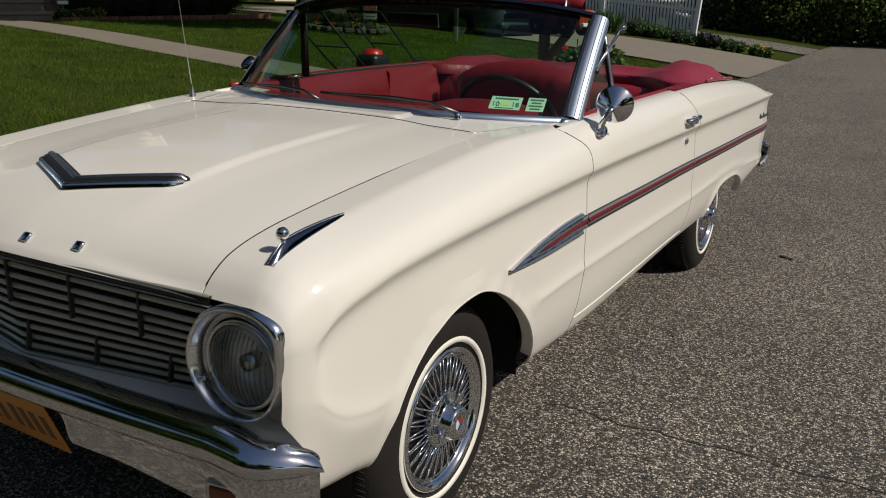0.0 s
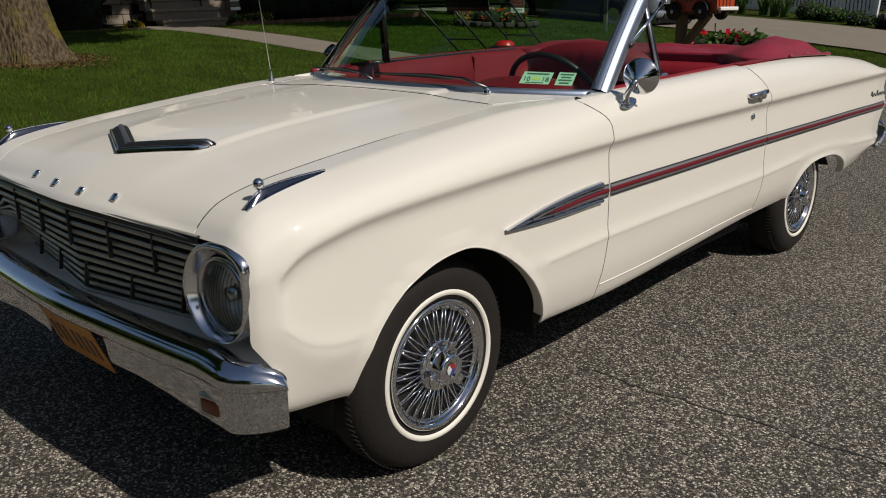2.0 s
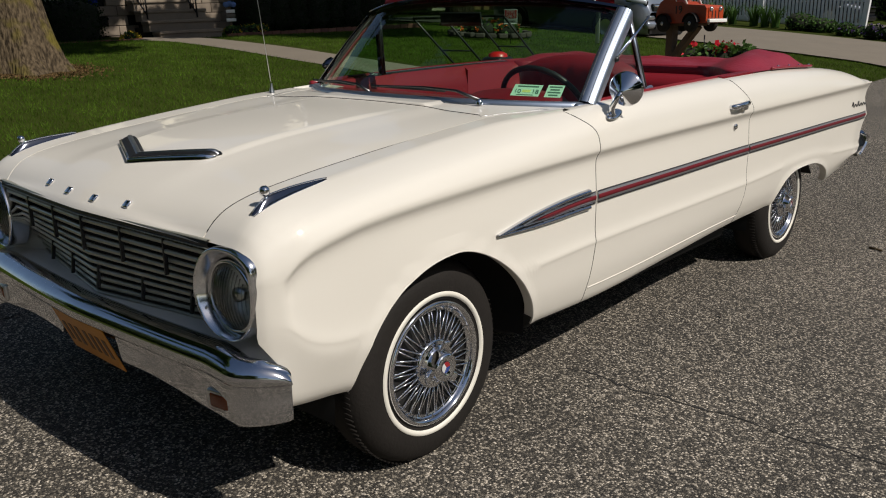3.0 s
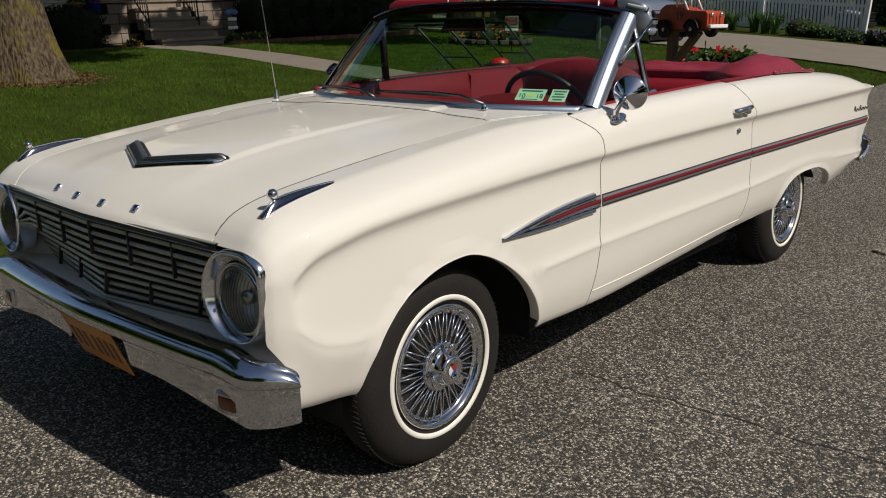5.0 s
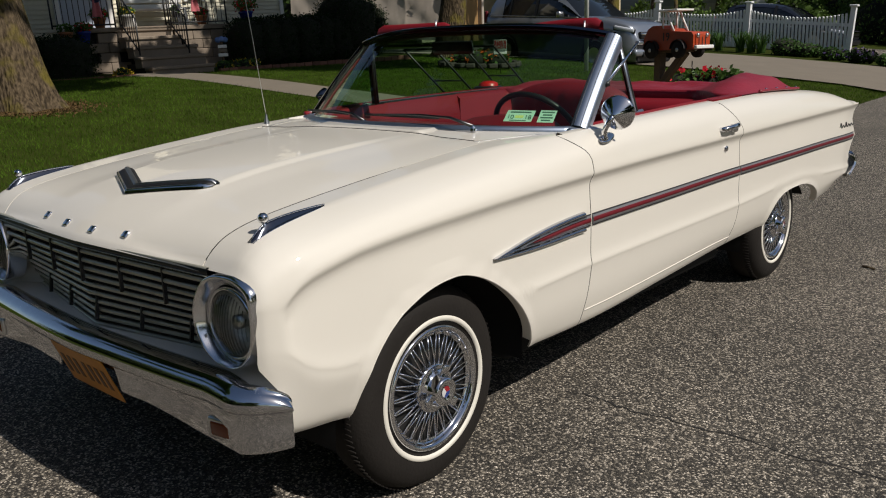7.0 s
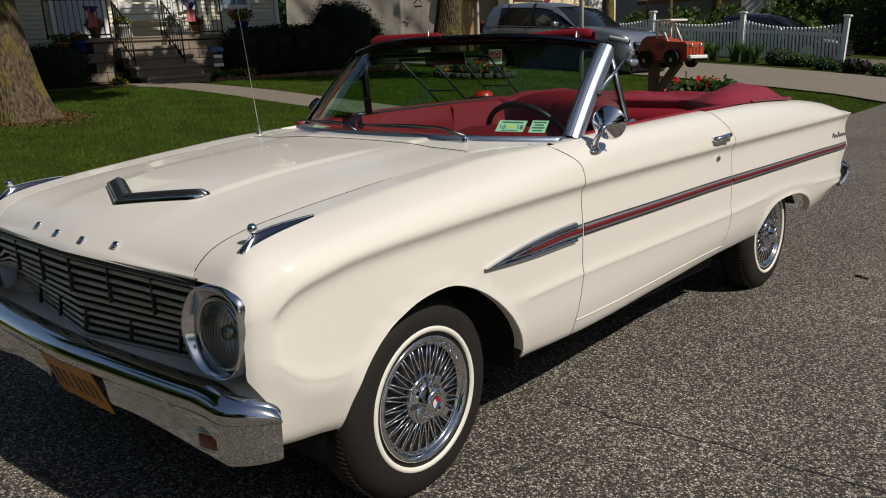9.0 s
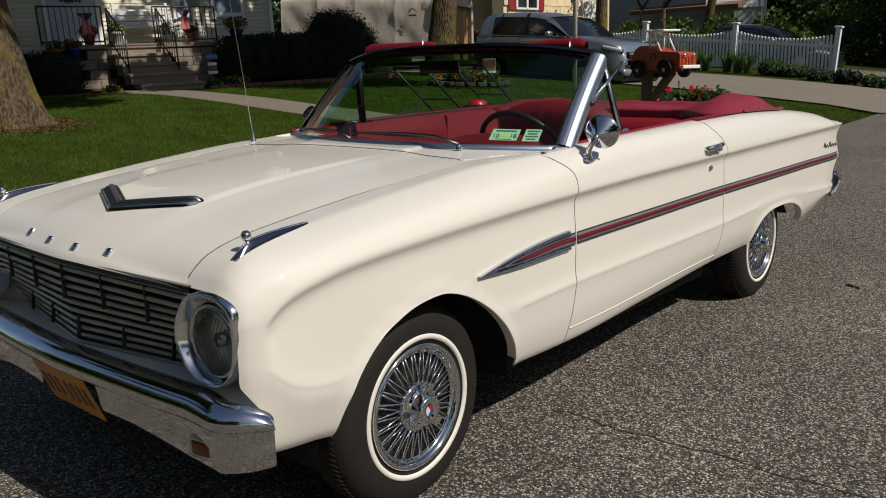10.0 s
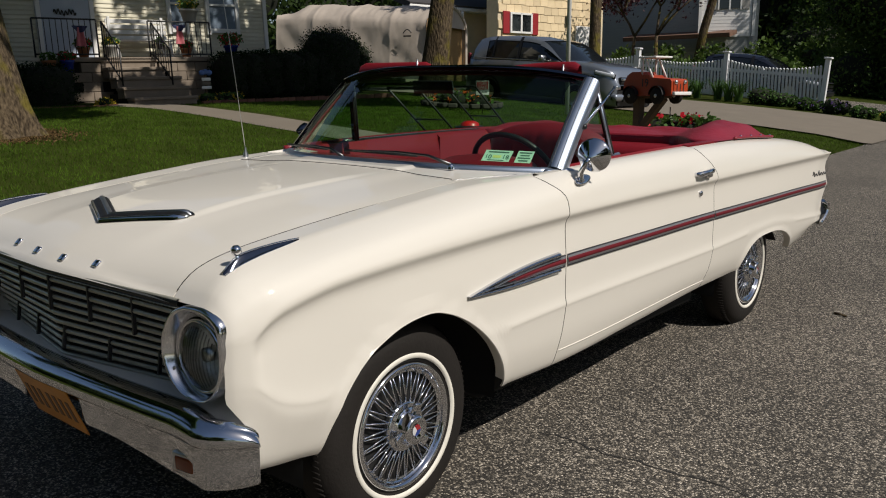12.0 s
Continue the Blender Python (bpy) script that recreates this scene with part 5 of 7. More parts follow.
def leaves(points, size, seed=0, aspect=1.6, upright=0.0):
    """Many small leaf quads, one at each point, turned at random, as one mesh."""
    rng = np.random.default_rng(seed)
    pts = np.asarray(points, float)
    n = len(pts)
    a = rng.normal(size=(n, 3))
    a[:, 2] += upright
    a /= np.linalg.norm(a, axis=1)[:, None]
    b = np.cross(a, rng.normal(size=(n, 3)))
    b /= np.linalg.norm(b, axis=1)[:, None]
    s = size * rng.uniform(0.6, 1.3, n)[:, None]
    v = np.stack([pts - a * s * aspect * 0.5, pts + b * s * 0.45, pts + a * s * aspect * 0.5, pts - b * s * 0.45], 1).reshape(-1, 3)
    me = bpy.data.meshes.new("leaves")
    me.vertices.add(4 * n)
    me.vertices.foreach_set("co", v.ravel())
    me.loops.add(4 * n)
    me.loops.foreach_set("vertex_index", np.arange(4 * n))
    me.polygons.add(n)
    me.polygons.foreach_set("loop_start", np.arange(0, 4 * n, 4))
    me.polygons.foreach_set("loop_total", np.full(n, 4))
    me.update(calc_edges=True)
    return me


def clumps(lobes, n, seed=0, shell=0.35, power=2):
    """Points spread in and near the skin of some ellipsoids (centre, radii)."""
    rng = np.random.default_rng(seed)
    vol = np.array([r[0] * r[1] + r[1] * r[2] + r[0] * r[2] for _, r in lobes])
    pick = rng.choice(len(lobes), n, p=vol / vol.sum())
    d = rng.normal(size=(n, 3))
    d /= (np.abs(d) ** power).sum(axis=1)[:, None] ** (1 / power)
    rad = 1 - shell * rng.random(n) ** 1.5 + 0.10 * rng.normal(size=n) * 0.5
    c = np.array([l[0] for l in lobes])[pick]
    r = np.array([l[1] for l in lobes])[pick]
    return c + d * r * rad[:, None]


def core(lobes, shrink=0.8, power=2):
    """A dark, lumpy hull added inside a dense bush, standing in for its inner shade."""
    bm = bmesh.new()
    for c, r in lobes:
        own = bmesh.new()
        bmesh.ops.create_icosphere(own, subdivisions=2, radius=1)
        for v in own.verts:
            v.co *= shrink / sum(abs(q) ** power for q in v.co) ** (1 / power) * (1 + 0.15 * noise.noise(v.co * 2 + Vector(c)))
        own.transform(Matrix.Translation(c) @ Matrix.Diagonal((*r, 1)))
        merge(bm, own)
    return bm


# near-black for the hulls within foliage, where little light would reach
INNER_DARK = material("inner_dark", (0.009, 0.012, 0.004), rough=0.95, var=0.4, scale=9)


def bush(name, label, lobes, n, size, mat, category="bush", seed=0, group="", kind="", aspect=1.6, flowers=None, power=2):
    base = lobes[0][0]
    t = thing(name, label, category, (0, 0, 0), group, kind)
    part("foliage", leaves(clumps(lobes, n, seed, 0.35, power), size, seed, aspect), mat, t)
    part("dark_hull", core(lobes, 0.90, power), INNER_DARK, t)
    if flowers:
        fm, fn, fs = flowers
        pts = clumps([(c, [q * 1.05 for q in r]) for c, r in lobes], fn, seed + 7, 0.08)
        pts = np.array([p for p in pts if p[2] > lobes[0][0][2] - lobes[0][1][2] * 0.2])
        petals = np.repeat(pts, 6, axis=0) + np.random.default_rng(seed).normal(size=(len(pts) * 6, 3)) * fs * 0.5
        part("blossom", leaves(petals, fs, seed + 1, 1.1), fm, t)
    return t


# grass blades on the lawn that is seen
def grass_field(n, x0, x1, y0, y1, h, seed, skip=None):
    rng = np.random.default_rng(seed)
    x, y = rng.uniform(x0, x1, n), rng.uniform(y0, y1, n)
    if skip is not None:
        keep = np.array([not skip(a, b) for a, b in zip(x, y)])
        x, y = x[keep], y[keep]
        n = len(x)
    u = np.maximum(0, y - 2.0)
    z = 0.0192 * (0.78 - EDGE) + 0.025 * u * u / (u + 3.0) + 1.4 * (1 - np.exp(-np.maximum(0, EDGE - x) / 10)) - 0.022
    p = np.stack([x, y, z], 1)
    ang = rng.uniform(0, 2 * np.pi, n)
    w = rng.uniform(0.0022, 0.0042, n)
    hh = h * rng.uniform(0.5, 1.3, n)
    side = np.stack([np.cos(ang) * w, np.sin(ang) * w, 0 * w], 1)
    tip = np.stack([rng.normal(size=n) * hh * 0.5, rng.normal(size=n) * hh * 0.5, hh], 1)
    v = np.stack([p - side, p + side, p + tip], 1).reshape(-1, 3)
    me = bpy.data.meshes.new("grass")
    me.vertices.add(3 * n)
    me.vertices.foreach_set("co", v.ravel())
    me.loops.add(3 * n)
    me.loops.foreach_set("vertex_index", np.arange(3 * n))
    me.polygons.add(n)
    me.polygons.foreach_set("loop_start", np.arange(0, 3 * n, 3))
    me.polygons.foreach_set("loop_total", np.full(n, 3))
    me.update(calc_edges=True)
    return me


# walk from the driveway to the steps, bent in front of the porch
WALK = [(-13.4, 6.6), (-11.6, 7.25), (-9.7, 7.15), (-7.8, 6.95), (-5.6, 6.9), (-3.4, 7.0), (-1.4, 7.2)]
walk_w = spline([(-13.4, 1.6), (-11.6, 1.15), (-9.6, 1.2), (-1.4, 1.25)])
walk_y = spline(WALK)


def on_walk(x, y):
    if x < -8.6 and abs(y - (walk_y(x) + 0.0)) < walk_w(x) / 2:
        return True
    return -12.4 < x < EDGE and abs(y - walk_y(x)) < walk_w(x) / 2


def off_lawn(x, y):
    return on_walk(x, y) or (y > 15.25 and y < 20.1) or (y < 1.4 and x > -2.25 + 0.5 * ease(-0.4, 1.4, y))


me = grid([[(x, walk_y(x) + (v - 0.5) * walk_w(x), ground_z(x, walk_y(x)) + 0.012 - 0.035 * (abs(v - 0.5) > 0.49)) for v in (0, 0.004, 0.25, 0.5, 0.75, 0.996, 1)] for x in np.linspace(-12.6, EDGE, 60)])
tagged(part("walk", me, CONCRETE), "pale concrete front walk across the lawn", "path", kind="structure")
me = grid([[(x, y + (0.07 * noise.noise(Vector((x * 1.9, y, 3))) + 0.05 * noise.noise(Vector((x * 6.1, y, 8))) if k in (0, 7) else 0) - (0.35 * ease(-2.6, EDGE, x) if k == 0 else 0), ground_z(x, y) + 0.014) for x in np.linspace(-16, EDGE + 0.12, 160)] for k, y in enumerate(np.linspace(15.25, 20.05, 8))])
tagged(part("driveway", me, CONCRETE), "pale concrete driveway with a low apron", "driveway", kind="structure")
me = grid([[(x, y, ground_z(x, y) + 0.012) for x in np.linspace(-14, EDGE, 20)] for y in np.linspace(23.4, 26.4, 6)])
tagged(part("side_drive", me, ASPHALT), "dark asphalt side drive", "driveway", kind="structure")
turf = thing("grass", "mown green grass blades on the lawn", "grass", kind="stuff")
part("blades", grass_field(330000, -13.0, EDGE + 0.02, -3.0, 15.3, 0.036, 3, off_lawn), GRASS, turf)

# ---- the house with its porch ----
HOUSE = Matrix.Translation((-12.28, 8.15, 1.02)) @ Matrix(((0.130, -0.9915, 0, 0), (0.9915, 0.130, 0, 0), (0.058, 0, 1, 0), (0, 0, 0, 1)))


def placed(name, label, category, kind="", group=""):
    t = thing(name, label, category, kind=kind, group=group)
    t.matrix_basis = HOUSE.copy()
    return t


house = placed("house", "cream clapboard house with a raised front porch", "house")
bm = box((9.0, 6.0, 6.6), (-1.2, 5.66, 2.6))
part("wall", bm, material("wall_core", (0.55, 0.52, 0.42), rough=0.8), house)
for k in range(25):
    z = 0.95 + 0.092 * k
    rows = [[(x, 2.652, z), (x, 2.636, z - 0.001), (x, 2.637, z + 0.01), (x, 2.648, z + 0.095), (x, 2.66, z + 0.095)] for x in (-5.7, 3.30)]
    part("clapboard", grid(rows), SIDING, house)
part("corner_board", box((0.10, 0.06, 6.0), (3.28, 2.63, 3.0), 0.004), WHITE, house)
d = part("front_door", box((0.98, 0.06, 2.1), (-1.48, 2.60, 2.08), 0.006), DOOR_GREY, house, "pale blue-grey storm door")
for s in (-1, 1):
    part("jamb", box((0.09, 0.10, 2.2), (-1.48 + s * 0.54, 2.60, 2.12), 0.005), WHITE, d)
part("door_ornament", tube([(-1.72 + 0.0135 * k, 2.55, 2.02 + 0.055 * math.sin(k * 1.15) + 0.02 * math.sin(k * 0.31)) for k in range(34)], 0.014, 6), BLACK, d, "dark figured door ornament")


CURTAIN_GLASS = material("curtained_glass", (0.20, 0.25, 0.31), rough=0.08, var=0.35, scale=3)


def window(x, w, z, h, parent, name="window"):
    f = part(name, box((w, 0.04, h), (x, 2.62, z), 0.004), CURTAIN_GLASS, parent, "double-hung window with white frame and pale curtain")
    for dx, dz, sx, sz in ((-w / 2, 0, 0.09, h + 0.18), (w / 2, 0, 0.09, h + 0.18), (0, h / 2, w, 0.09), (0, -h / 2, w, 0.10), (0, 0, w, 0.05)):
        part("window_frame", box((sx, 0.06, sz), (x + dx, 2.59, z + dz), 0.004), WHITE, f)
    return f


window(2.12, 0.76, 2.30, 1.18, house)
window(1.0, 0.42, 2.30, 1.18, house)

porch = placed("porch", "raised stone block porch with slab floor", "porch", kind="structure")
part("porch_slab", box((3.25, 1.50, 0.09), (-0.50, 1.93, 0.985), 0.012), STONE, porch)
bw, bh = 0.40, 0.19
for r in range(5):
    for c in range(-6, 3):
        x = 0.02 + (c + 0.5 * (r % 2)) * bw
        if -2.1 < x - bw / 2 and x + bw / 2 < 1.12 and not (-1.32 < x < -0.12):
            part("stone_block", box((bw - 0.007, 0.14, bh - 0.007), (x, 1.29, 0.10 + bh * r - 0.03), 0.012), STONE, porch)
part("porch_core", box((3.1, 1.35, 1.25), (-0.5, 2.0, 0.36), 0.01), VOID, porch)

stair = placed("front_steps", "five rough stone front steps in light and shade", "steps", kind="structure")
widths = [(-1.27, 0.0), (-1.34, 0.0), (-1.34, -0.02), (-1.36, -0.2), (-1.38, -0.22)]
for k, (a, b) in enumerate(widths):
    z = 0.205 * k
    part("riser", box((b - a, 0.34, 0.15), ((a + b) / 2, 0.30 * k + 0.19, z + 0.068), 0.008), STONE, stair)
    part("tread", box((b - a + 0.04, 0.38, 0.065), ((a + b) / 2, 0.30 * k + 0.17, z + 0.172), 0.016), STONE, stair)
part("stair_core", box((1.2, 1.3, 0.55), (-0.68, 1.0, 0.02), 0.01), VOID, stair)


def railing(x0, posts, bars, top, slope=None, name="porch_railing"):
    t = placed(name, "black wrought-iron railing with thin balusters", "railing", group="porch railings")
    for a, b in posts:
        part("rail", tube([a, b], 0.016, 6), IRON, t)
    for a, b in bars:
        part("baluster", tube([a, b], 0.0085, 5), IRON, t)
    return t


def flat_run(x0, x1, y, z0, z1):
    n = max(2, int(abs(x1 - x0) / 0.105))
    return [((x0, y, z1), (x1, y, z1)), ((x0, y, z0 + 0.06), (x1, y, z0 + 0.06)), ((x0, y, z0), (x0, y, z1)), ((x1, y, z0), (x1, y, z1))], [((x0 + (x1 - x0) * k / n, y, z0 + 0.06), (x0 + (x1 - x0) * k / n, y, z1)) for k in range(1, n)]


def stair_run(x, y0, y1, z0, z1, h):
    n = 7
    bars = []
    for k in range(1, n):
        u = k / n
        bars.append(((x, y0 + (y1 - y0) * u, z0 + (z1 - z0) * u + 0.06), (x, y0 + (y1 - y0) * u, z0 + (z1 - z0) * u + h)))
    return [((x, y0, z0 + h), (x, y1, z1 + h)), ((x, y0, z0 + 0.08), (x, y1, z1 + 0.08)), ((x, y0, z0), (x, y0, z0 + h)), ((x, y1, z1), (x, y1, z1 + h))], bars


for a, b in (flat_run(-2.58, -1.38, 1.25, 1.03, 1.76), flat_run(-0.33, 1.05, 1.25, 1.03, 1.76), stair_run(-1.28, 0.48, 1.25, 0.44, 1.03, 0.70), stair_run(-0.26, 0.48, 1.25, 0.44, 1.03, 0.70)):
    railing(0, a, b, 0)

bench = placed("porch_bench", "white slatted porch bench before the house wall", "bench")
for k in range(4):
    part("back_slat", box((1.35, 0.025, 0.085), (-0.05, 2.48, 1.52 + 0.115 * k), 0.006), WHITE, bench)
for x in (-0.66, 0.52):
    part("leg", box((0.06, 0.05, 0.95), (x, 2.46, 1.48), 0.006), WHITE, bench)
    part("leg", box((0.06, 0.05, 0.45), (x, 2.08, 1.24), 0.006, m=pose(x, 2.08, 1.24, 0, -8)), WHITE, bench)
for k in range(4):
    part("seat_slat", box((1.35, 0.085, 0.025), (-0.05, 2.08 + 0.105 * k, 1.43), 0.006), WHITE, bench)


def pot(at, r, h, mat, leaf, petal, n, spread, seed, label, stand=0.0):
    t = placed("flower_pot", label, "flower pot", group="porch flower pots")
    x, y, z = at
    part("pot", lathe([(r * 0.7, 0), (r * 0.95, h * 0.8), (r * 1.08, h * 0.82), (r * 1.08, h), (r * 0.9, h), (r * 0.85, h * 0.9), (0, h * 0.9)], 20, "z"), mat, t, m=pose(x, y, z))
    if stand:
        for k in range(3):
            c, q = math.cos(2.1 * k), math.sin(2.1 * k)
            part("stand_leg", tube([(x + 0.6 * r * c, y + 0.6 * r * q, z), (x + r * c, y + r * q, z - stand)], 0.008, 5), IRON, t)
    lobes = [((x, y, z + h + spread * 0.45), (spread, spread, spread * 0.6))]
    part("foliage", leaves(clumps(lobes, n, seed, 0.8), 0.055, seed), LEAF_LIGHT, t)
    if petal:
        part("blossom", leaves(clumps(lobes, n // 3, seed + 1, 0.3), 0.05, seed + 1, 1.1), petal, t)


pot((-2.1, 1.02, 0.74), 0.13, 0.22, BLUE_POT, 0, RED_FLOWER, 180, 0.17, 1, "blue pot of red flowers on an iron stand", 0.74)
pot((-2.42, 1.04, 0.76), 0.12, 0.20, TERRACOTTA, 0, WHITE_FLOWER, 160, 0.15, 2, "pot of white flowers on an iron stand", 0.76)
pot((-1.62, 1.42, 1.03), 0.12, 0.20, TERRACOTTA, 0, RED_FLOWER, 160, 0.18, 3, "pot of red flowers on the porch")
pot((-1.05, 1.45, 1.03), 0.13, 0.25, GREY_POT, 0, YELLOW_FLOWER, 160, 0.16, 4, "grey urn of leafy flowers on the porch")
pot((0.55, 1.42, 1.03), 0.12, 0.20, TERRACOTTA, 0, RED_FLOWER, 160, 0.15, 5, "terracotta pot of red flowers on the porch")
pot((0.78, 1.60, 1.80), 0.19, 0.26, GREY_POT, 0, YELLOW_FLOWER, 240, 0.24, 6, "pale urn of yellow flowers on an iron stand", 0.77)
pot((1.45, 1.1, 1.02), 0.15, 0.25, BLUE_POT, 0, RED_FLOWER, 260, 0.27, 7, "blue pot heaped with red flowers")
pot((-0.05, 1.35, 1.20), 0.08, 0.12, BLACK, 0, PURPLE_FLOWER, 120, 0.10, 8, "purple flowers in an iron stand")

for x, z in ((-1.72, 1.60), (0.33, 1.66)):
    t = placed("bunting", "red-striped cloth bunting gathered on the railing", "bunting", group="railing bunting")
    rows = []
    for k in range(13):
        u = k / 12
        w = 0.05 + 0.09 * abs(u - 0.5) * 2
        rows.append([(x + (v - 0.5) * (0.10 + 0.10 * u), 1.20 - 0.03 * math.sin(v * 9), z - 0.36 * u) for v in np.linspace(0, 1, 9)])
    part("tail", grid(rows), PINK, t)
    part("gather", grid([[(x + (v - 0.5) * 0.30, 1.19 - 0.03 * math.sin(v * 12), z + 0.03 - 0.11 * u * (1 - (2 * v - 1) ** 2) - 0.02 * u) for v in np.linspace(0, 1, 13)] for u in (0, 0.5, 1)]), NAVY_CLOTH, t)

# beds with brick edging, hedge, bushes by the porch
def hp(x, y, z):
    return tuple(HOUSE @ Vector((x, y, z)))


edging = placed("brick_edging", "low red brick edging of the flower beds", "edging", kind="structure")
brick_me = shut(box((0.19, 0.09, 0.10), bevel=0.006), False)
for x0, x1 in ((0.12, 5.2), (-3.4, -1.5)):
    n = int((x1 - x0) / 0.2)
    for k in range(n):
        part("brick", brick_me, BRICK, edging, m=pose(x0 + 0.2 * k + 0.1, 0.05, 0.04 + 0.004 * (k % 3), 0, 0, random.uniform(-3, 3)))
rng = random.Random(5)
lobes = [(hp(1.15 + 0.47 * k, 0.72 + rng.uniform(-0.04, 0.04), 0.50 + rng.uniform(-0.02, 0.02)), (0.40, 0.36, 0.53)) for k in range(6)]
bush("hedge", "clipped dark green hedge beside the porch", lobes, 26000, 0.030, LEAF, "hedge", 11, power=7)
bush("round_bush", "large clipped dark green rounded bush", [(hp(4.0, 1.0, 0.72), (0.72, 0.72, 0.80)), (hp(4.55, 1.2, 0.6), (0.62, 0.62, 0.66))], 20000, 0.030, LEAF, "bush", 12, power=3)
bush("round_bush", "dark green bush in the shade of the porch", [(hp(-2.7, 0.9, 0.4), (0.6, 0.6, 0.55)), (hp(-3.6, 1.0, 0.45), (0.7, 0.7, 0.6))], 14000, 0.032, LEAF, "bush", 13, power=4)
bush("flower_bed", "yellow and white flowers in a brick-edged bed", [(hp(0.35 + 0.22 * k, 0.28, 0.10), (0.16, 0.16, 0.12)) for k in range(4)], 700, 0.05, LEAF_LIGHT, "flowers", 14, flowers=(YELLOW_FLOWER, 70, 0.035))
bush("flower_bed", "yellow flowers in a brick-edged bed", [(hp(-1.75, 0.30, 0.12), (0.18, 0.16, 0.14))], 300, 0.05, LEAF_LIGHT, "flowers", 15, flowers=(YELLOW_FLOWER, 40, 0.035))
post = placed("garden_sign", "small painted garden sign with stacked plaques", "garden sign")
part("stake", box((0.05, 0.03, 0.62), (0.42, 0.40, 0.31), 0.004), WOOD_POST, post)
for k, (w, c) in enumerate(((0.22, WHITE), (0.2, CONCRETE), (0.2, WHITE))):
    part("plaque", box((w, 0.02, 0.065), (0.42, 0.375, 0.36 + 0.085 * k), 0.01), c, post)
bm = bmesh.new()
for dx in (-0.08, 0, 0.08):
    bmesh.ops.create_uvsphere(bm, u_segments=12, v_segments=8, radius=0.07, matrix=Matrix.Translation((0.42 + dx, 0.38, 0.68 - abs(dx) * 0.2)) @ Matrix.Diagonal((1, 0.5, 0.8, 1)))
part("cap", bm, material("blue_plaque", (0.10, 0.18, 0.42), rough=0.6), post)

# ---- trees ----
def tree(at, r, height, label, seed, crown, leaf_n, leaf_size, lean=(0, 0), mat=LEAF_TREE, spread=None):
    x, y = at
    z = ground_z(x, y) - 0.05
    t = thing("tree", label, "tree")
    rnd = random.Random(seed)
    rows = []
    n = 28
    for k in range(22):
        u = k / 21
        h = height * u
        rr = r * (1 - 0.35 * u) * (1 + 0.24 * math.exp(-h / 0.30))
        row = []
        for i in range(n):
            a = 2 * math.pi * i / n
            bumpy = 1 + 0.10 * noise.noise(Vector((math.cos(a) * 1.6, math.sin(a) * 1.6, h * 0.9 + seed))) + 0.22 * math.exp(-h / 0.25) * math.sin(a * 5 + seed)
            row.append((x + lean[0] * u + rr * bumpy * math.cos(a), y + lean[1] * u + rr * bumpy * math.sin(a), z + h))
        rows.append(row)
    part("trunk", grid(rows, close_u=True), BARK, t, "furrowed bark with yellow-green lichen")
    top = Vector((x + lean[0], y + lean[1], z + height))
    for k in range(7):
        a = 2 * math.pi * k / 7 + rnd.uniform(-0.3, 0.3)
        end = top + Vector((math.cos(a) * crown[0] * 0.7, math.sin(a) * crown[0] * 0.7, crown[1] * rnd.uniform(0.3, 1.0)))
        part("limb", tube([top - Vector((0, 0, 0.3)), top.lerp(end, 0.4) + Vector((0, 0, 0.4)), end], [r * 0.5, r * 0.3, r * 0.1], 8), BARK, t)
    if spread:
        # wide crown out of view, spread to dapple the house and darken reflections
        lobes = [((top.x + rnd.uniform(*spread[0]), top.y + rnd.uniform(*spread[1]), top.z + rnd.uniform(*spread[2])), [rnd.uniform(0.9, 1.7), rnd.uniform(0.9, 1.8), rnd.uniform(0.5, 0.9)]) for _ in range(62)]
    else:
        lobes = [((top.x + rnd.uniform(-1, 1) * crown[0] * 0.7, top.y + rnd.uniform(-1, 1) * crown[0] * 0.7, top.z + crown[1] * rnd.uniform(0.15, 1.0)), [crown[0] * rnd.uniform(0.28, 0.5)] * 2 + [crown[1] * rnd.uniform(0.18, 0.3)]) for _ in range(12)]
    if spread:
        # gap kept so sun reaches the porch
        lobes = [l for l in lobes if not (6.9 < l[0][1] < 9.2 and l[0][0] > -11)]
        # extra unseen lobes set sunward of the hedge and bushes to shade them
        lobes += [((rnd.uniform(-10.0, -4.5), y, rnd.uniform(6.3, 8.6)), [1.3, 1.0, 0.7]) for y in np.linspace(9.9, 12.6, 12)]
        lobes += [((rnd.uniform(-9.5, -5.0), y, rnd.uniform(6.3, 8.6)), [1.3, 1.0, 0.7]) for y in np.linspace(4.2, 6.4, 7)]
    if spread:
        # extra unseen lobes on the sun's path to the steps, door and bench
        lobes += [((x, y, 1.75 + (x + 12.3) * 1.036), [0.8, 0.75, 0.5]) for x, y in ((-7.2, 7.6), (-6.4, 8.4), (-6.9, 9.1), (-5.8, 7.9), (-7.8, 8.3))]
        lobes += [((-8.2, 6.9, 9.9), [0.7, 0.45, 0.6]), ((-7.8, 7.6, 10.5), [0.7, 0.40, 0.45]), ((-8.0, 8.5, 9.3), [0.6, 0.55, 0.35]), ((-7.6, 6.1, 10.2), [0.7, 0.40, 0.6])]
    part("crown", leaves(clumps(lobes, leaf_n, seed, 0.9), leaf_size, seed), mat, t)
    return t


tree((-8.50, 2.75), 0.40, 4.4, "old tree with lichened grey-brown bark on the lawn", 3, (6.2, 4.5), 70000, 0.21, (-0.9, -0.3), spread=((-4.0, 6.4), (-9.5, 9.5), (1.5, 5.5)))
tree((-11.6, 14.6), 0.36, 4.6, "dark-barked tree standing by the driveway", 8, (2.4, 3.6), 6000, 0.17, (0.5, 0.3))
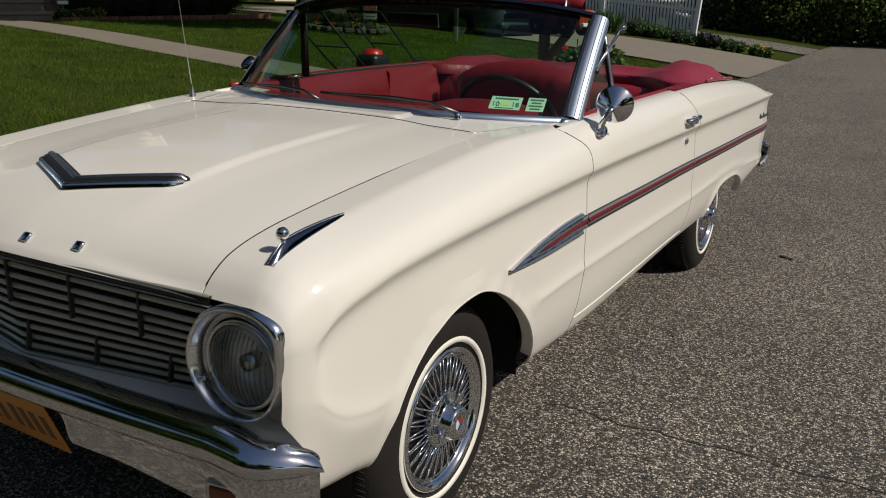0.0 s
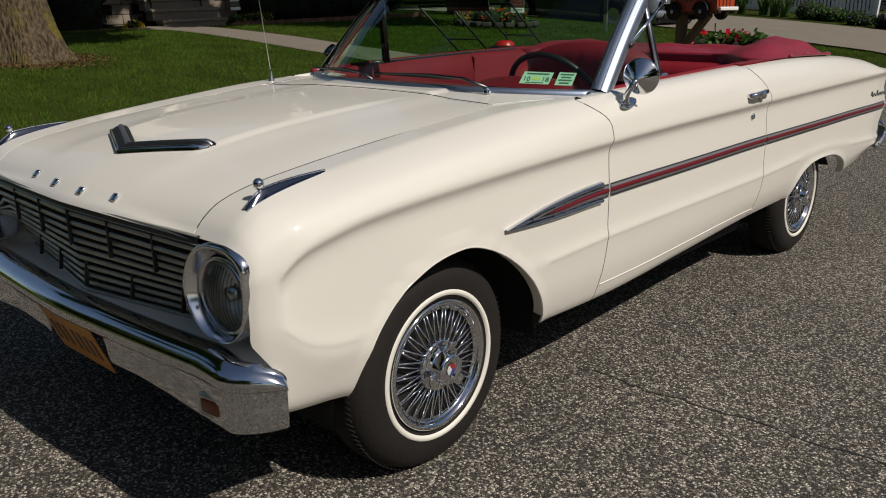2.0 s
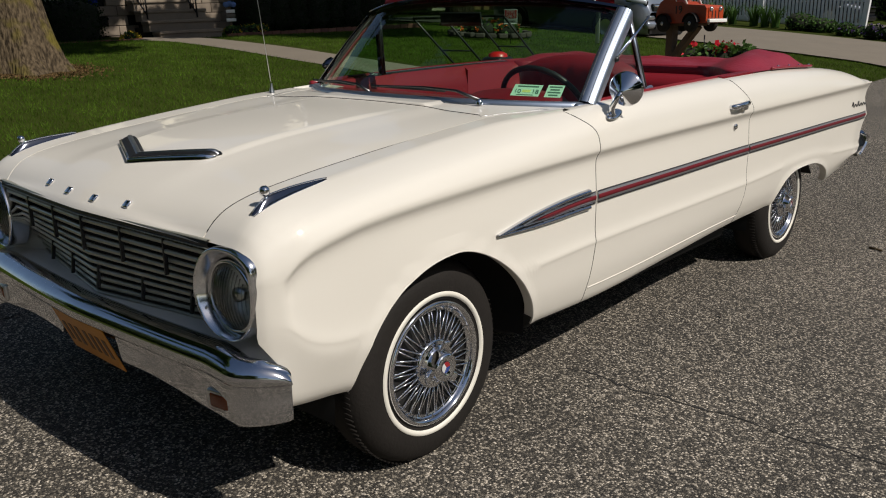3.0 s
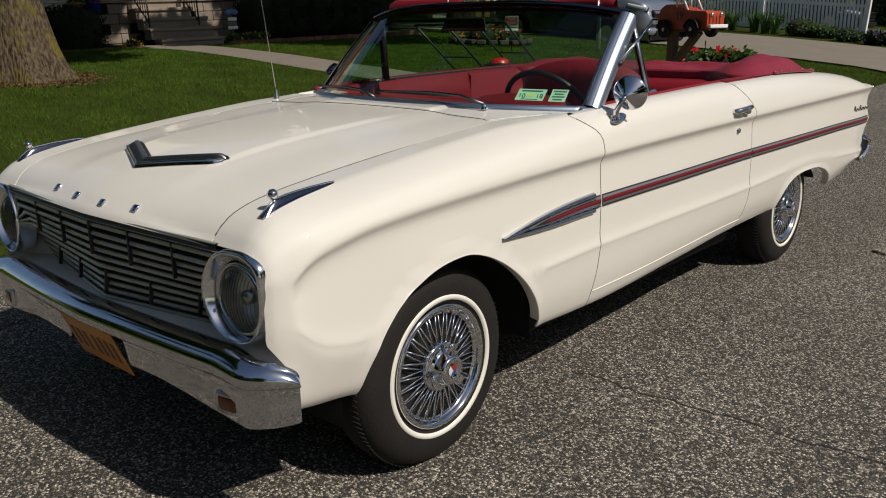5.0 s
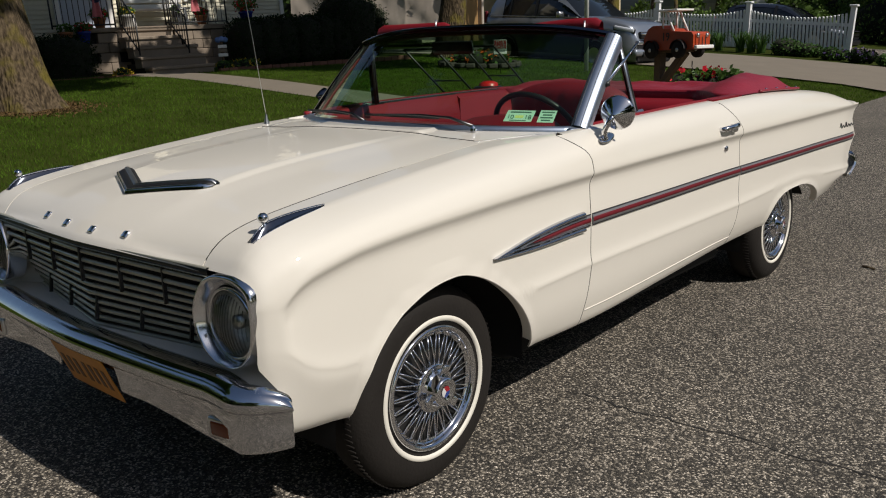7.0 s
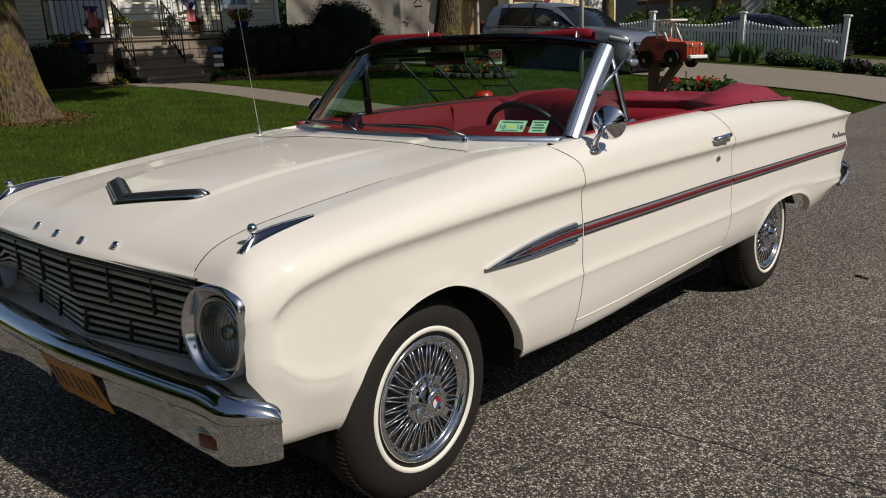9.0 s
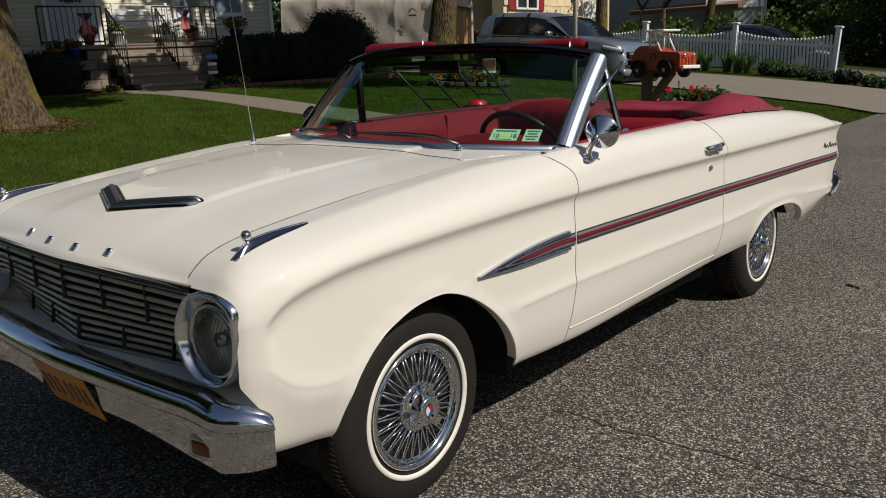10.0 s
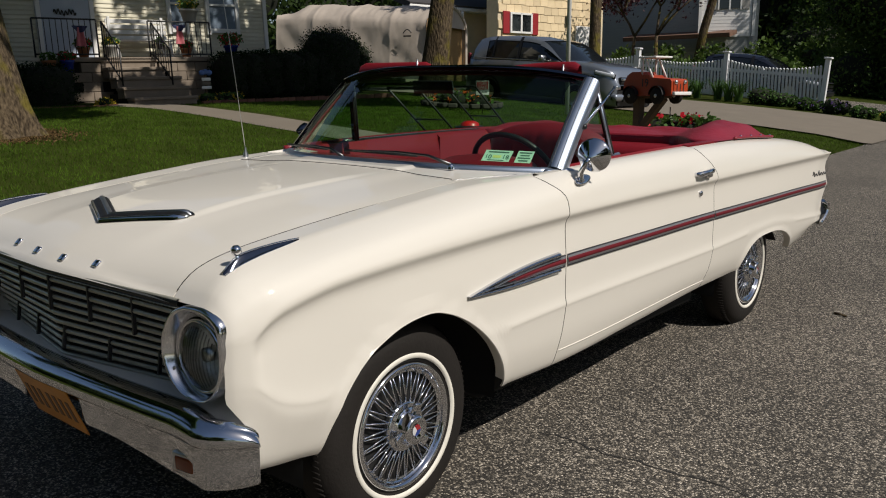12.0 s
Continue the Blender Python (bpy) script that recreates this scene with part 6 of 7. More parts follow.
tree((-11.6, 22.9), 0.20, 7.0, "slim brown-barked tree near the fence", 12, (2.0, 3.0), 3000, 0.17)

litter = thing("leaf_litter", "brown leaf litter and bare earth round the old trunk", "leaf litter", kind="stuff")
lr = np.random.default_rng(17)
ang, rad = lr.uniform(0, 2 * np.pi, 6000), 0.36 + np.abs(lr.normal(size=6000)) * 0.26
part("leaf", leaves([(-8.50 + r * math.cos(a), 2.75 + r * math.sin(a), ground_z(-8.50 + r * math.cos(a), 2.75 + r * math.sin(a)) + 0.006) for a, r in zip(ang, rad)], 0.020, 18), leaf_material("litter_brown", (0.10, 0.062, 0.025), 0.5, 0.9, 0.0), litter)

# stone ring of flowers, yard sign, mowers, pole
# darker copy of the step stone, with the ring's shade in its colour
SHADED_RING_STONE = piece_material("shaded_ring_stone", (0.042, 0.036, 0.028), spread=0.25, rough=0.9, var=0.25, scale=9, bump=0.4, bump_scale=40)
ring = thing("flower_ring", "ring of rough grey stones round a small flower bed", "flower bed")
cx, cy = -8.85, 12.4
for k in range(22):
    a = 2 * math.pi * k / 22
    x, y = cx + 0.80 * math.cos(a), cy + 0.80 * math.sin(a)
    part("stone", box((0.17, 0.19, 0.10), bevel=0.025, m=pose(x, y, ground_z(x, y) + 0.06, 0, 0, math.degrees(a) + rng.uniform(-8, 8))), SHADED_RING_STONE, ring)
bush("flower_bed", "orange and white flowers inside the stone ring", [((cx + 0.3 * math.cos(k), cy + 0.3 * math.sin(k), ground_z(cx, cy) + 0.14), (0.36, 0.36, 0.2)) for k in range(0, 6)], 900, 0.07, LEAF_LIGHT, "flowers", 21, flowers=(leaf_material("orange_petal", (0.6, 0.14, 0.03)), 90, 0.05))
sx, sy = -7.44, 11.26
sz = ground_z(sx, sy)
sign = thing("yard_sign", "small red and white yard sign on a wire stake", "sign", (sx, sy, sz), rz=38)
part("board", box((0.25, 0.008, 0.27), (0, 0, 0.50), 0.003), WHITE, sign)
part("panel", box((0.22, 0.004, 0.15), (0, -0.006, 0.545), 0.001), material("sign_red", (0.55, 0.02, 0.03), rough=0.5), sign)
text_mesh("FOR", 0.085, WHITE, sign, pose(0, -0.0085, 0.585, 90), 0.001, "lettering")
text_mesh("SALE", 0.085, WHITE, sign, pose(0, -0.0085, 0.510, 90), 0.001, "lettering")
part("bar", box((0.18, 0.004, 0.012), (0, -0.0065, 0.42), 0.0005), BLACK, sign)
part("stake", tube([(0, 0.01, 0), (0, 0.01, 0.5)], 0.006, 6), IRON, sign)


def mower(x, y, label, cover, low=0.0):
    z = ground_z(x, y)
    t = thing("lawn_mower", label, "lawn mower", (x, y, z), group="mowers on the lawn")
    part("deck", box((0.52, 0.56, 0.16), (0, 0, 0.19), 0.06, 3), RED_PAINT, t)
    part("engine", box((0.30, 0.32, 0.20), (0, 0.02, 0.36 - low), 0.06, 3), BLACK, t)
    part("engine_cover", lathe([(0.12, 0), (0.11, 0.05), (0.06, 0.075), (0, 0.08)], 24, "z"), cover, t, m=pose(0, 0.02, 0.44 - low))
    for dx in (-0.28, 0.28):
        for dy in (-0.22, 0.22):
            part("wheel", lathe([(0, -0.02), (0.095, -0.02), (0.10, 0), (0.095, 0.02), (0, 0.02)], 20, "x"), RUBBER, t, m=pose(dx, dy, 0.10))
    for dx in (-0.22, 0.22):
        part("handle_bar", tube([(dx, -0.22, 0.20), (dx, -0.55, 0.42), (dx, -1.18, 0.90)], 0.012, 6), BLACK, t)
    part("handle_bar", tube([(-0.22, -1.18, 0.90), (0.22, -1.18, 0.90)], 0.013, 6), BLACK, t)
    part("handle_bar", tube([(-0.22, -0.72, 0.55), (0.22, -0.72, 0.55)], 0.009, 6), BLACK, t)


mower(-3.85, 6.22, "red push mower with black handle on the lawn", material("mower_red", (0.5, 0.012, 0.012), rough=0.35))
mower(-3.82, 7.2, "dark push mower standing beside another mower", BLACK, 0.17)
pz = ground_z(-6.6, 13.0)
pole = thing("flag_pole", "slim white flag pole on the lawn", "flag pole", (-6.6, 13.0, pz))
part("pole", tube([(0, 0, 0), (0, 0, 4), (0.0, 0, 7)], [0.045, 0.042, 0.035], 12), WHITE, pole)

# ---- mailbox in the form of a toy car ----
jz = 1.13
jeep = thing("mailbox", "orange toy-truck mailbox with black wheels on a wooden post", "mailbox", (-2.12, 7.62, 0.02), rz=-20)
prof = [(-0.42, 0.06), (-0.42, 0.20), (-0.36, 0.30), (-0.28, 0.34), (-0.14, 0.34), (-0.12, 0.30), (0.0, 0.30), (0.04, 0.27), (0.34, 0.25), (0.37, 0.22), (0.37, 0.06)]
bm = bmesh.new()
vs = [bm.verts.new((x, -0.13, jz + z)) for x, z in prof]
f = bm.faces.new(vs)
ext = bmesh.ops.extrude_face_region(bm, geom=[f])
bmesh.ops.translate(bm, verts=[v for v in ext["geom"] if isinstance(v, bmesh.types.BMVert)], vec=(0, 0.26, 0))
sharp(part("body", bm, ORANGE, jeep))
for x in (-0.27, 0.17):
    for y in (-0.15, 0.15):
        w = part("wheel", lathe([(0, -0.03), (0.088, -0.03), (0.095, -0.02), (0.095, 0.02), (0.088, 0.03), (0.0, 0.03)], 28, "y"), RUBBER, jeep, m=pose(x, y, jz + 0.06))
        part("hub_cap", lathe([(0, -0.036), (0.02, -0.034), (0.022, -0.03)], 16, "y"), CHROME_DULL, w)
        part("mudguard", grid([[(x + 0.115 * math.cos(a), y + q, jz + 0.06 + 0.115 * math.sin(a)) for q in (-0.035, 0.035)] for a in np.linspace(0.1, math.pi - 0.1, 12)]), BLACK, jeep)
for y in (-0.11, 0.11):
    part("roof_post", tube([(0.05, y, jz + 0.27), (-0.09, y, jz + 0.50)], 0.012, 6), WHITE, jeep)
    part("roof_post", tube([(-0.13, y, jz + 0.30), (-0.13, y, jz + 0.50)], 0.012, 6), WHITE, jeep)
part("roof", box((0.30, 0.27, 0.022), (-0.04, 0, jz + 0.505), 0.006), WHITE, jeep)
part("fender_bumper", box((0.045, 0.27, 0.04), (0.41, 0, jz + 0.085), 0.008), WHITE, jeep)
part("grille", box((0.012, 0.20, 0.14), (0.374, 0, jz + 0.16), 0.004), ORANGE, jeep)
for y in (-0.05, 0.0, 0.05):
    part("slot", box((0.006, 0.012, 0.09), (0.381, y, jz + 0.15), 0.002), BLACK, jeep)
for y in (-0.07, 0.07):
    part("lamp", lathe([(0.022, 0), (0.02, 0.02), (0, 0.025)], 14, "x"), CHROME_DULL, jeep, m=pose(0.375, y, jz + 0.215))
text_mesh("19", 0.13, BLACK, jeep, pose(-0.06, -0.133, jz + 0.205, 90), 0.002)
part("platform", box((0.50, 0.16, 0.03), (-0.06, 0, jz + 0.044), 0.006), WOOD_POST, jeep)
part("post", box((0.10, 0.10, 1.20), (-0.28, 0, jz - 0.57), 0.008), WOOD_POST, jeep)
part("brace", box((0.58, 0.075, 0.075), m=pose(-0.07, 0, jz - 0.17, 0, -45)), WOOD_POST, jeep)
part("hook", tube([(0.26, -0.02, jz - 0.07), (0.26, -0.02, jz - 0.14), (0.28, -0.02, jz - 0.17), (0.25, -0.02, jz - 0.18)], 0.007, 6), IRON, jeep)
bush("flower_bed", "leafy plant with large red blossoms under the mailbox", [((-2.27 + 0.22 * k, 8.0, 0.56), (0.20, 0.22, 0.42)) for k in range(4)], 2200, 0.050, LEAF_LIGHT, "flowers", 31, flowers=(RED_FLOWER, 60, 0.055))

# ---- fence ----
fence = thing("picket_fence", "white vinyl picket fence with dipped tops and square posts", "fence")
px = [-4.25, -6.97, -9.75, -12.5]
base = [ground_z(x, 22.3) + 0.12 for x in px]
FY = 22.3
for k, x in enumerate(px):
    lean = 4 if k == 0 else 1.5
    pm = Matrix.Translation((x, FY, base[k])) @ pose(0, 0, 0, 0, lean)
    part("post", box((0.13, 0.13, 1.25), bevel=0.006, m=pm @ Matrix.Translation((0, 0, 0.55))), FENCE, fence)
    part("post_cap", box((0.20, 0.20, 0.05), bevel=0.012, m=pm @ Matrix.Translation((0, 0, 1.195))), FENCE, fence)
bm = box((0.060, 0.022, 0.97), (0, 0, 0.485), 0.004)
bmesh.ops.create_icosphere(bm, subdivisions=1, radius=0.034, matrix=Matrix.Translation((0, 0, 0.985)))
picket = shut(bm, False)
for k in range(3):
    n = 28
    for i in range(1, n):
        u = i / n
        x = px[k] + (px[k + 1] - px[k]) * u
        z = base[k] + (base[k + 1] - base[k]) * u
        h = 0.86 + 0.17 * abs(2 * u - 1) ** 2.2
        part("picket", picket, FENCE, fence, m=Matrix.Translation((x, FY, z - 0.02)) @ Matrix.Diagonal((1, 1, h, 1)))
    for h, tall in ((0.03, 0.15), (0.70, 0.085)):
        a, b = Vector((px[k], FY + 0.03, base[k] + h)), Vector((px[k + 1], FY + 0.03, base[k + 1] + h))
        part("rail", box(((a - b).length, 0.04, tall), m=Matrix.Translation((a + b) / 2) @ pose(0, 0, 0, 0, -math.degrees(math.asin((a.z - b.z) / (a - b).length)))), FENCE, fence)
for k in (0, 1, 2, 4, 5, 6):
    x = -8.0 + 0.30 * k
    z = ground_z(x, 21.3)
    t = thing("lily_clump", "clump of long green strap leaves before the fence", "plant", group="plants along the fence")
    rows = []
    for i in range(60):
        a, l = rng.uniform(0, 6.28), rng.uniform(0.6, 1.0)
        c, s_ = math.cos(a), math.sin(a)
        o = rng.uniform(0, 0.12)
        rows.append([(x + c * (o + 0.5 * l * u * u) + s_ * 0.022 * e, 21.4 + s_ * (o + 0.5 * l * u * u) - c * 0.022 * e, z + l * (u - 0.42 * u**3)) for u in np.linspace(0, 1, 6) for e in (-(1 - u * 0.9), (1 - u * 0.9))])
    me = mesh_from([p for r in rows for p in r], [(12 * i + 2 * j, 12 * i + 2 * j + 1, 12 * i + 2 * j + 3, 12 * i + 2 * j + 2) for i in range(60) for j in range(5)])
    part("leaf", me, LEAF_LIGHT, t)
for k, (x, y, r, m, fl, lab) in enumerate(((-5.6, 21.4, 0.34, LEAF_LIGHT, None, "leafy green bush before the fence"), (-5.05, 21.4, 0.27, LEAF_LIGHT, None, "low dark green plant before the fence"), (-4.3, 21.0, 0.24, LEAF_LIGHT, PURPLE_FLOWER, "purple-flowered bush at the drive's edge"), (-3.6, 20.8, 0.26, LEAF, PURPLE_FLOWER, "purple-flowered bush near the road"), (-2.9, 20.6, 0.22, LEAF_LIGHT, None, "green leafy plant near the road"), (-2.2, 20.5, 0.20, LEAF_LIGHT, YELLOW_FLOWER, "yellow-green plant near the road"))):
    z = ground_z(x, y)
    bush("bush", lab, [((x, y, z + r * 0.55), (r, r, r * 0.75)), ((x + 0.25, y + 0.1, z + r * 0.45), (r * 0.7, r * 0.7, r * 0.6))], 900, 0.05, m, "bush", 40 + k, "plants along the fence", flowers=(fl, 34, 0.04) if fl else None)


# ---- parked vehicles ----
def vehicle(name, label, m, L, W, H, paint, hood_len, tail, rise=0.0):
    """A parked car, nose towards +x: lofted body, glasshouse, wheels, lamps."""
    t = thing(name, label, "car")
    t.matrix_basis = m
    R = H * rise
    top = spline([(-L / 2, H * 0.55 + R), (-L / 2 + 0.10, H * 0.62 + R), (L / 2 - hood_len, H * 0.635 + R), (L / 2 - 0.35, H * 0.56 + R * 1.3), (L / 2 - 0.05, H * 0.46 + R * 1.6), (L / 2, H * 0.36 + R)])
    half = spline([(-L / 2, W * 0.42), (-L / 2 + 0.3, W * 0.49), (0, W * 0.5), (L / 2 - 0.5, W * 0.485), (L / 2 - 0.1, W * 0.42), (L / 2, W * 0.36)])
    rows = []
    for x in np.linspace(-L / 2, L / 2, 40):
        w, z = half(x), top(x)
        lo = 0.24
        rows.append([(x, s * w * a, lo + (z - lo) * b) for s, a, b in ((1, 0.0, 0), (1, 0.9, 0.0), (1, 0.98, 0.10), (1, 1.0, 0.45), (1, 0.985, 0.75), (1, 0.955, 0.95), (1, 0.90, 1.0), (1, 0.5, 1.02), (-1, 0.0, 1.025), (-1, 0.5, 1.02), (-1, 0.90, 1.0), (-1, 0.955, 0.95), (-1, 0.985, 0.75), (-1, 1.0, 0.45), (-1, 0.98, 0.10), (-1, 0.9, 0.0))])
    part("body", weld(grid(rows, close_u=True)), paint, t)
    part("nose", mesh_from([(L / 2, y, z) for y, z in ((-W * 0.32, 0.26), (W * 0.32, 0.26), (W * 0.35, H * 0.35), (-W * 0.35, H * 0.35))], [(0, 1, 2, 3)]), BLACK, t, "dark front grille")
    g0, g1 = -L / 2 + tail, L / 2 - hood_len + 0.05
    roof = spline([(g0, H * 0.62 + R), (g0 + 0.28, H * 0.95), (g0 + 0.9, H), (g1 - 1.35, H * 0.995), (g1 - 0.85, H * 0.955), (g1, H * 0.62 + R)])
    def cab(scale, lift, a, b):
        rows = []
        for x in np.linspace(a, b, 30):
            z, w = roof(x) + lift, half(x) * 0.97
            zb = H * 0.60 + R
            f = (z - zb) / (H - zb)
            rows.append([(x, w * scale, zb), (x, w * scale * (1 - 0.12 * f), zb + (z - zb) * 0.75), (x, w * scale * (1 - 0.22 * f), zb + (z - zb) * 0.96), (x, 0, z + 0.02 * f), (x, -w * scale * (1 - 0.22 * f), zb + (z - zb) * 0.96), (x, -w * scale * (1 - 0.12 * f), zb + (z - zb) * 0.75), (x, -w * scale, zb)])
        return rows
    part("glasshouse", grid(cab(0.985, -0.012, g0, g1)), DARK_GLASS, t, "dark window glass")
    rr = cab(1.0, 0.0, g0 + 0.20, g1 - 0.80)
    def edge(p, q, u):
        return tuple(np.array(p) + (np.array(q) - np.array(p)) * u)

    part("roof", grid([[edge(r[1], r[2], 0.25), r[2], r[3], r[4], edge(r[5], r[4], 0.25)] for r in rr]), paint, t)
    for x, w in ((g0 + 0.12, 0.28 + 2 * R), (g0 + 0.78, 0.05), (g0 + 1.62, 0.09)):
        for s in (0, 1):
            pr = cab(1.004, 0.004, x, x + w)
            part("pillar", grid([(r[:3] if s == 0 else r[4:]) for r in pr]), paint if w > 0.1 else BLACK, t)
    for s in (0, 1):
        pr = cab(1.005, 0.004, g1 - 0.82, g1 - 0.02)
        part("pillar", grid([[r[1] if s == 0 else r[5], r[2] if s == 0 else r[4]] for r in pr]), paint, t)
    for x in (-L * 0.29, L * 0.295):
        for s in (1, -1):
            w = part("wheel", lathe([(0.18, 0.0), (0.30, 0.01), (0.34, -0.03), (0.35, -0.11), (0.34, -0.19), (0.2, -0.2)], 32, "y"), RUBBER, t, m=pose(x, s * (W / 2 - 0.0), 0.35, 0, 0, 0 if s > 0 else 180))
            part("rim", lathe([(0.0, -0.03), (0.08, -0.02), (0.2, -0.01), (0.215, 0.004)], 24, "y"), CHROME_DULL, w)
            part("wheel_arch", lathe([(0.34, 0.003), (0.385, 0.002), (0.385, -0.05)], 32, "y"), BLACK, t, m=pose(x, s * (W / 2 - 0.006), 0.37, 0, 0, 0 if s > 0 else 180))
    part("grille", box((0.10, W * 0.62, 0.16), bevel=0.03, m=pose(L / 2 - 0.02, 0, H * 0.42 + R)), BLACK, t, "dark grille")
    part("lower_grille", box((0.06, W * 0.55, 0.12), bevel=0.02, m=pose(L / 2 + 0.06, 0, H * 0.24)), BLACK, t)
    part("grille_bar", box((0.05, W * 0.62, 0.05), bevel=0.015, m=pose(L / 2 + 0.03, 0, H * 0.44 + R)), CHROME, t, "bright grille bar")
    part("front_bumper", box((0.20, W * 0.84, 0.16), bevel=0.06, m=pose(L / 2 - 0.03, 0, H * 0.26)), paint, t)
    for s in (1, -1):
        part("window_trim", tube([(x, s * half(x) * 0.985, H * 0.625 + R) for x in np.linspace(g0 + 0.15, g1 - 0.1, 12)], 0.012, 6), CHROME_DULL, t, "thin bright strip under the windows")
        part("lamp_surround", box((0.50, 0.05, 0.11), bevel=0.02, m=pose(L / 2 - 0.27, s * W * 0.430, H * 0.455 + R * 1.7, 0, 9, -s * 22)), BLACK, t)
        part("headlamp", box((0.46, 0.05, 0.085), bevel=0.02, m=pose(L / 2 - 0.265, s * W * 0.442, H * 0.462 + R * 1.7, 0, 9, -s * 22)), LENS_WHITE, t, "clear headlamp")
        part("fog_lamp", box((0.10, 0.24, 0.07), bevel=0.02, m=pose(L / 2 - 0.08, s * W * 0.36, H * 0.25, 0, 0, -s * 30)), BLACK, t)
        part("door_mirror", box((0.12, 0.20, 0.14), bevel=0.04, m=pose(g1 - 0.55, s * (W * 0.5 + 0.10), H * 0.66 + R)), CHROME_DULL, t)
        part("tail_lamp", box((0.10, 0.08, 0.30), bevel=0.03, m=pose(-L / 2 + 0.12, s * W * 0.43, H * 0.60 + R)), RED_STRIPE, t, "red tail lamp")
    for dx in (0.55, -0.35):
        for s in (1, -1):
            part("door_handle", box((0.16, 0.03, 0.03), bevel=0.01, m=pose(dx - 0.1, s * W * 0.5, H * 0.53 + R)), CHROME_DULL, t)
    return t


LENS_WHITE = material("headlamp_plastic", (0.52, 0.55, 0.60), rough=0.10, var=0.05)
vx, vy = -8.95, 16.2
vehicle("parked_car", "silver-blue compact sport utility car parked in the driveway", pose(vx, vy, ground_z(vx, vy) - 0.22, 0, 4.0, -8), 4.75, 1.86, 1.74, SILVER, 1.45, 0.22, 0.05)
vehicle("parked_car", "dark blue sedan parked behind the picket fence", pose(-7.0, 25.2, ground_z(-7.0, 25.2) - 0.16, 0, 4.0, 0), 4.1, 1.75, 1.42, DARK_CAR, 1.15, 0.35)

# ---- canvas shelter ----
tent = thing("canvas_shelter", "off-white canvas car shelter with rounded roof", "shelter")
TENT_AT = pose(-16.55, 20.4, 0, 0, 0, 14.7)
tent.matrix_basis = TENT_AT
tx0, tx1, ty0, ty1 = -6.4, 0.0, 0.0, 3.0
def tent_sec(x):
    """Half-round section: straight sides, hoops pushing through the cloth, slack between them."""
    z0 = 1.70 - 0.061 * x
    pts = []
    bay = abs(math.sin((x - tx0) / (tx1 - tx0) * math.pi * 4)) ** 0.6
    for k in range(33):
        u = k / 32
        if u < 0.3:
            y, z = ty0 - 0.10 * (1 - u / 0.3), z0 + 2.0 * u / 0.3
            y += 0.06 * bay + 0.075 * noise.noise(Vector((x * 1.7 + z * 1.3, z * 0.9, 2))) + 0.035 * noise.noise(Vector((x * 4.5 - z * 3.5, z * 1.6, 7)))
        elif u > 0.7:
            y, z = ty1, z0 + 2.0 * (1 - u) / 0.3
        else:
            a = (u - 0.3) / 0.4 * math.pi
            y = (ty0 + ty1) / 2 - math.cos(a) * (ty1 - ty0) / 2
            w = (u - 0.3) / 0.4
            y = ty0 + (ty1 - ty0) * w
            z = z0 + 2.0 + (0.60 - 0.42 * ease(tx0 + 1.0, tx0, x)) * (1 - abs(2 * w - 1) ** 2.3) - 0.05 * bay + 0.05 * noise.noise(Vector((x * 2.3, y * 2, 4))) + 0.03 * noise.noise(Vector((x * 6, y * 3, 8)))
            y += 0.05 * bay * max(0.0, math.cos(a))
        pts.append((x, y, z))
    return pts
part("cover", grid([tent_sec(x) for x in np.linspace(tx0, tx1, 170)]), TENT, tent)
end = tent_sec(tx1)
part("end_panel", mesh_from([(tx1 - 0.15, y, z) for _, y, z in end], [tuple(range(33))]), material("tan_tarp", (0.30, 0.18, 0.07), rough=0.8, var=0.15), tent, "tan tarp hanging in the opening")
part("arch_frame", tube([(tx1 + 0.01, y, z) for _, y, z in end], 0.06, 8), TENT, tent)
part("end_flap", mesh_from([(tx1 + 0.005, y, z) for _, y, z in end[9:24]], [tuple(range(15))]), TENT, tent)
part("mark", tube([(-1.0 + 0.32 * u, ty0 - 0.13, 3.30 + 0.12 * math.sin(math.pi * u)) for u in np.linspace(0, 1, 9)], 0.018, 5), BLACK, tent, "small dark printed mark")
part("mark", box((0.30, 0.004, 0.05), (-0.84, ty0 - 0.13, 3.20), 0.001), BLACK, tent)

# ---- neighbouring houses ----
NB = Matrix.Translation((-17.61, 35.26, -0.25)) @ pose(0, 0, 0, 0, 0, 78) @ Matrix.Diagonal((1.5, 1.2, 1.2, 1)) @ Matrix.Translation((14.95, -28.0, 0))
nb = thing("house", "tan shingled house with red shutters and white garage door", "house")
nb.matrix_basis = NB
TAN_WALL = material("tan_wall", (0.66, 0.56, 0.38), rough=0.8)
part("wall", box((4.5, 0.6, 5.2), (-17.70, 28.32, 2.6)), TAN_WALL, nb)
part("wall", box((3.9, 0.3, 4.2), (-20.1, 30.2, 2.2)), TAN_WALL, nb, "cream boarded wing set back")
shingle = shut(box((0.30, 0.03, 0.30), bevel=0.006, m=pose(0, 0, 0, -4)), False)
for r in range(9):
    for c in range(14):
        part("shingle", shingle, TAN_SHINGLE, nb, m=pose(-19.8 + 0.305 * c + (0.15 if r % 2 else 0), 27.99 - 0.002 * (c % 2), 2.55 + 0.285 * r + 0.012 * ((c * 7) % 3)))
win = part("window", box((0.82, 0.05, 0.66), (-19.1, 27.95, 3.76), 0.005), DARK_GLASS, nb, "window with white frame and red shutters")
for dx in (-0.41, 0, 0.41):
    part("window_frame", box((0.07, 0.07, 0.72), (-19.1 + dx, 27.92, 3.76), 0.005), WHITE, win)
for dz in (-0.33, 0.33):
    part("window_frame", box((0.86, 0.07, 0.07), (-19.1, 27.92, 3.76 + dz), 0.005), WHITE, win)
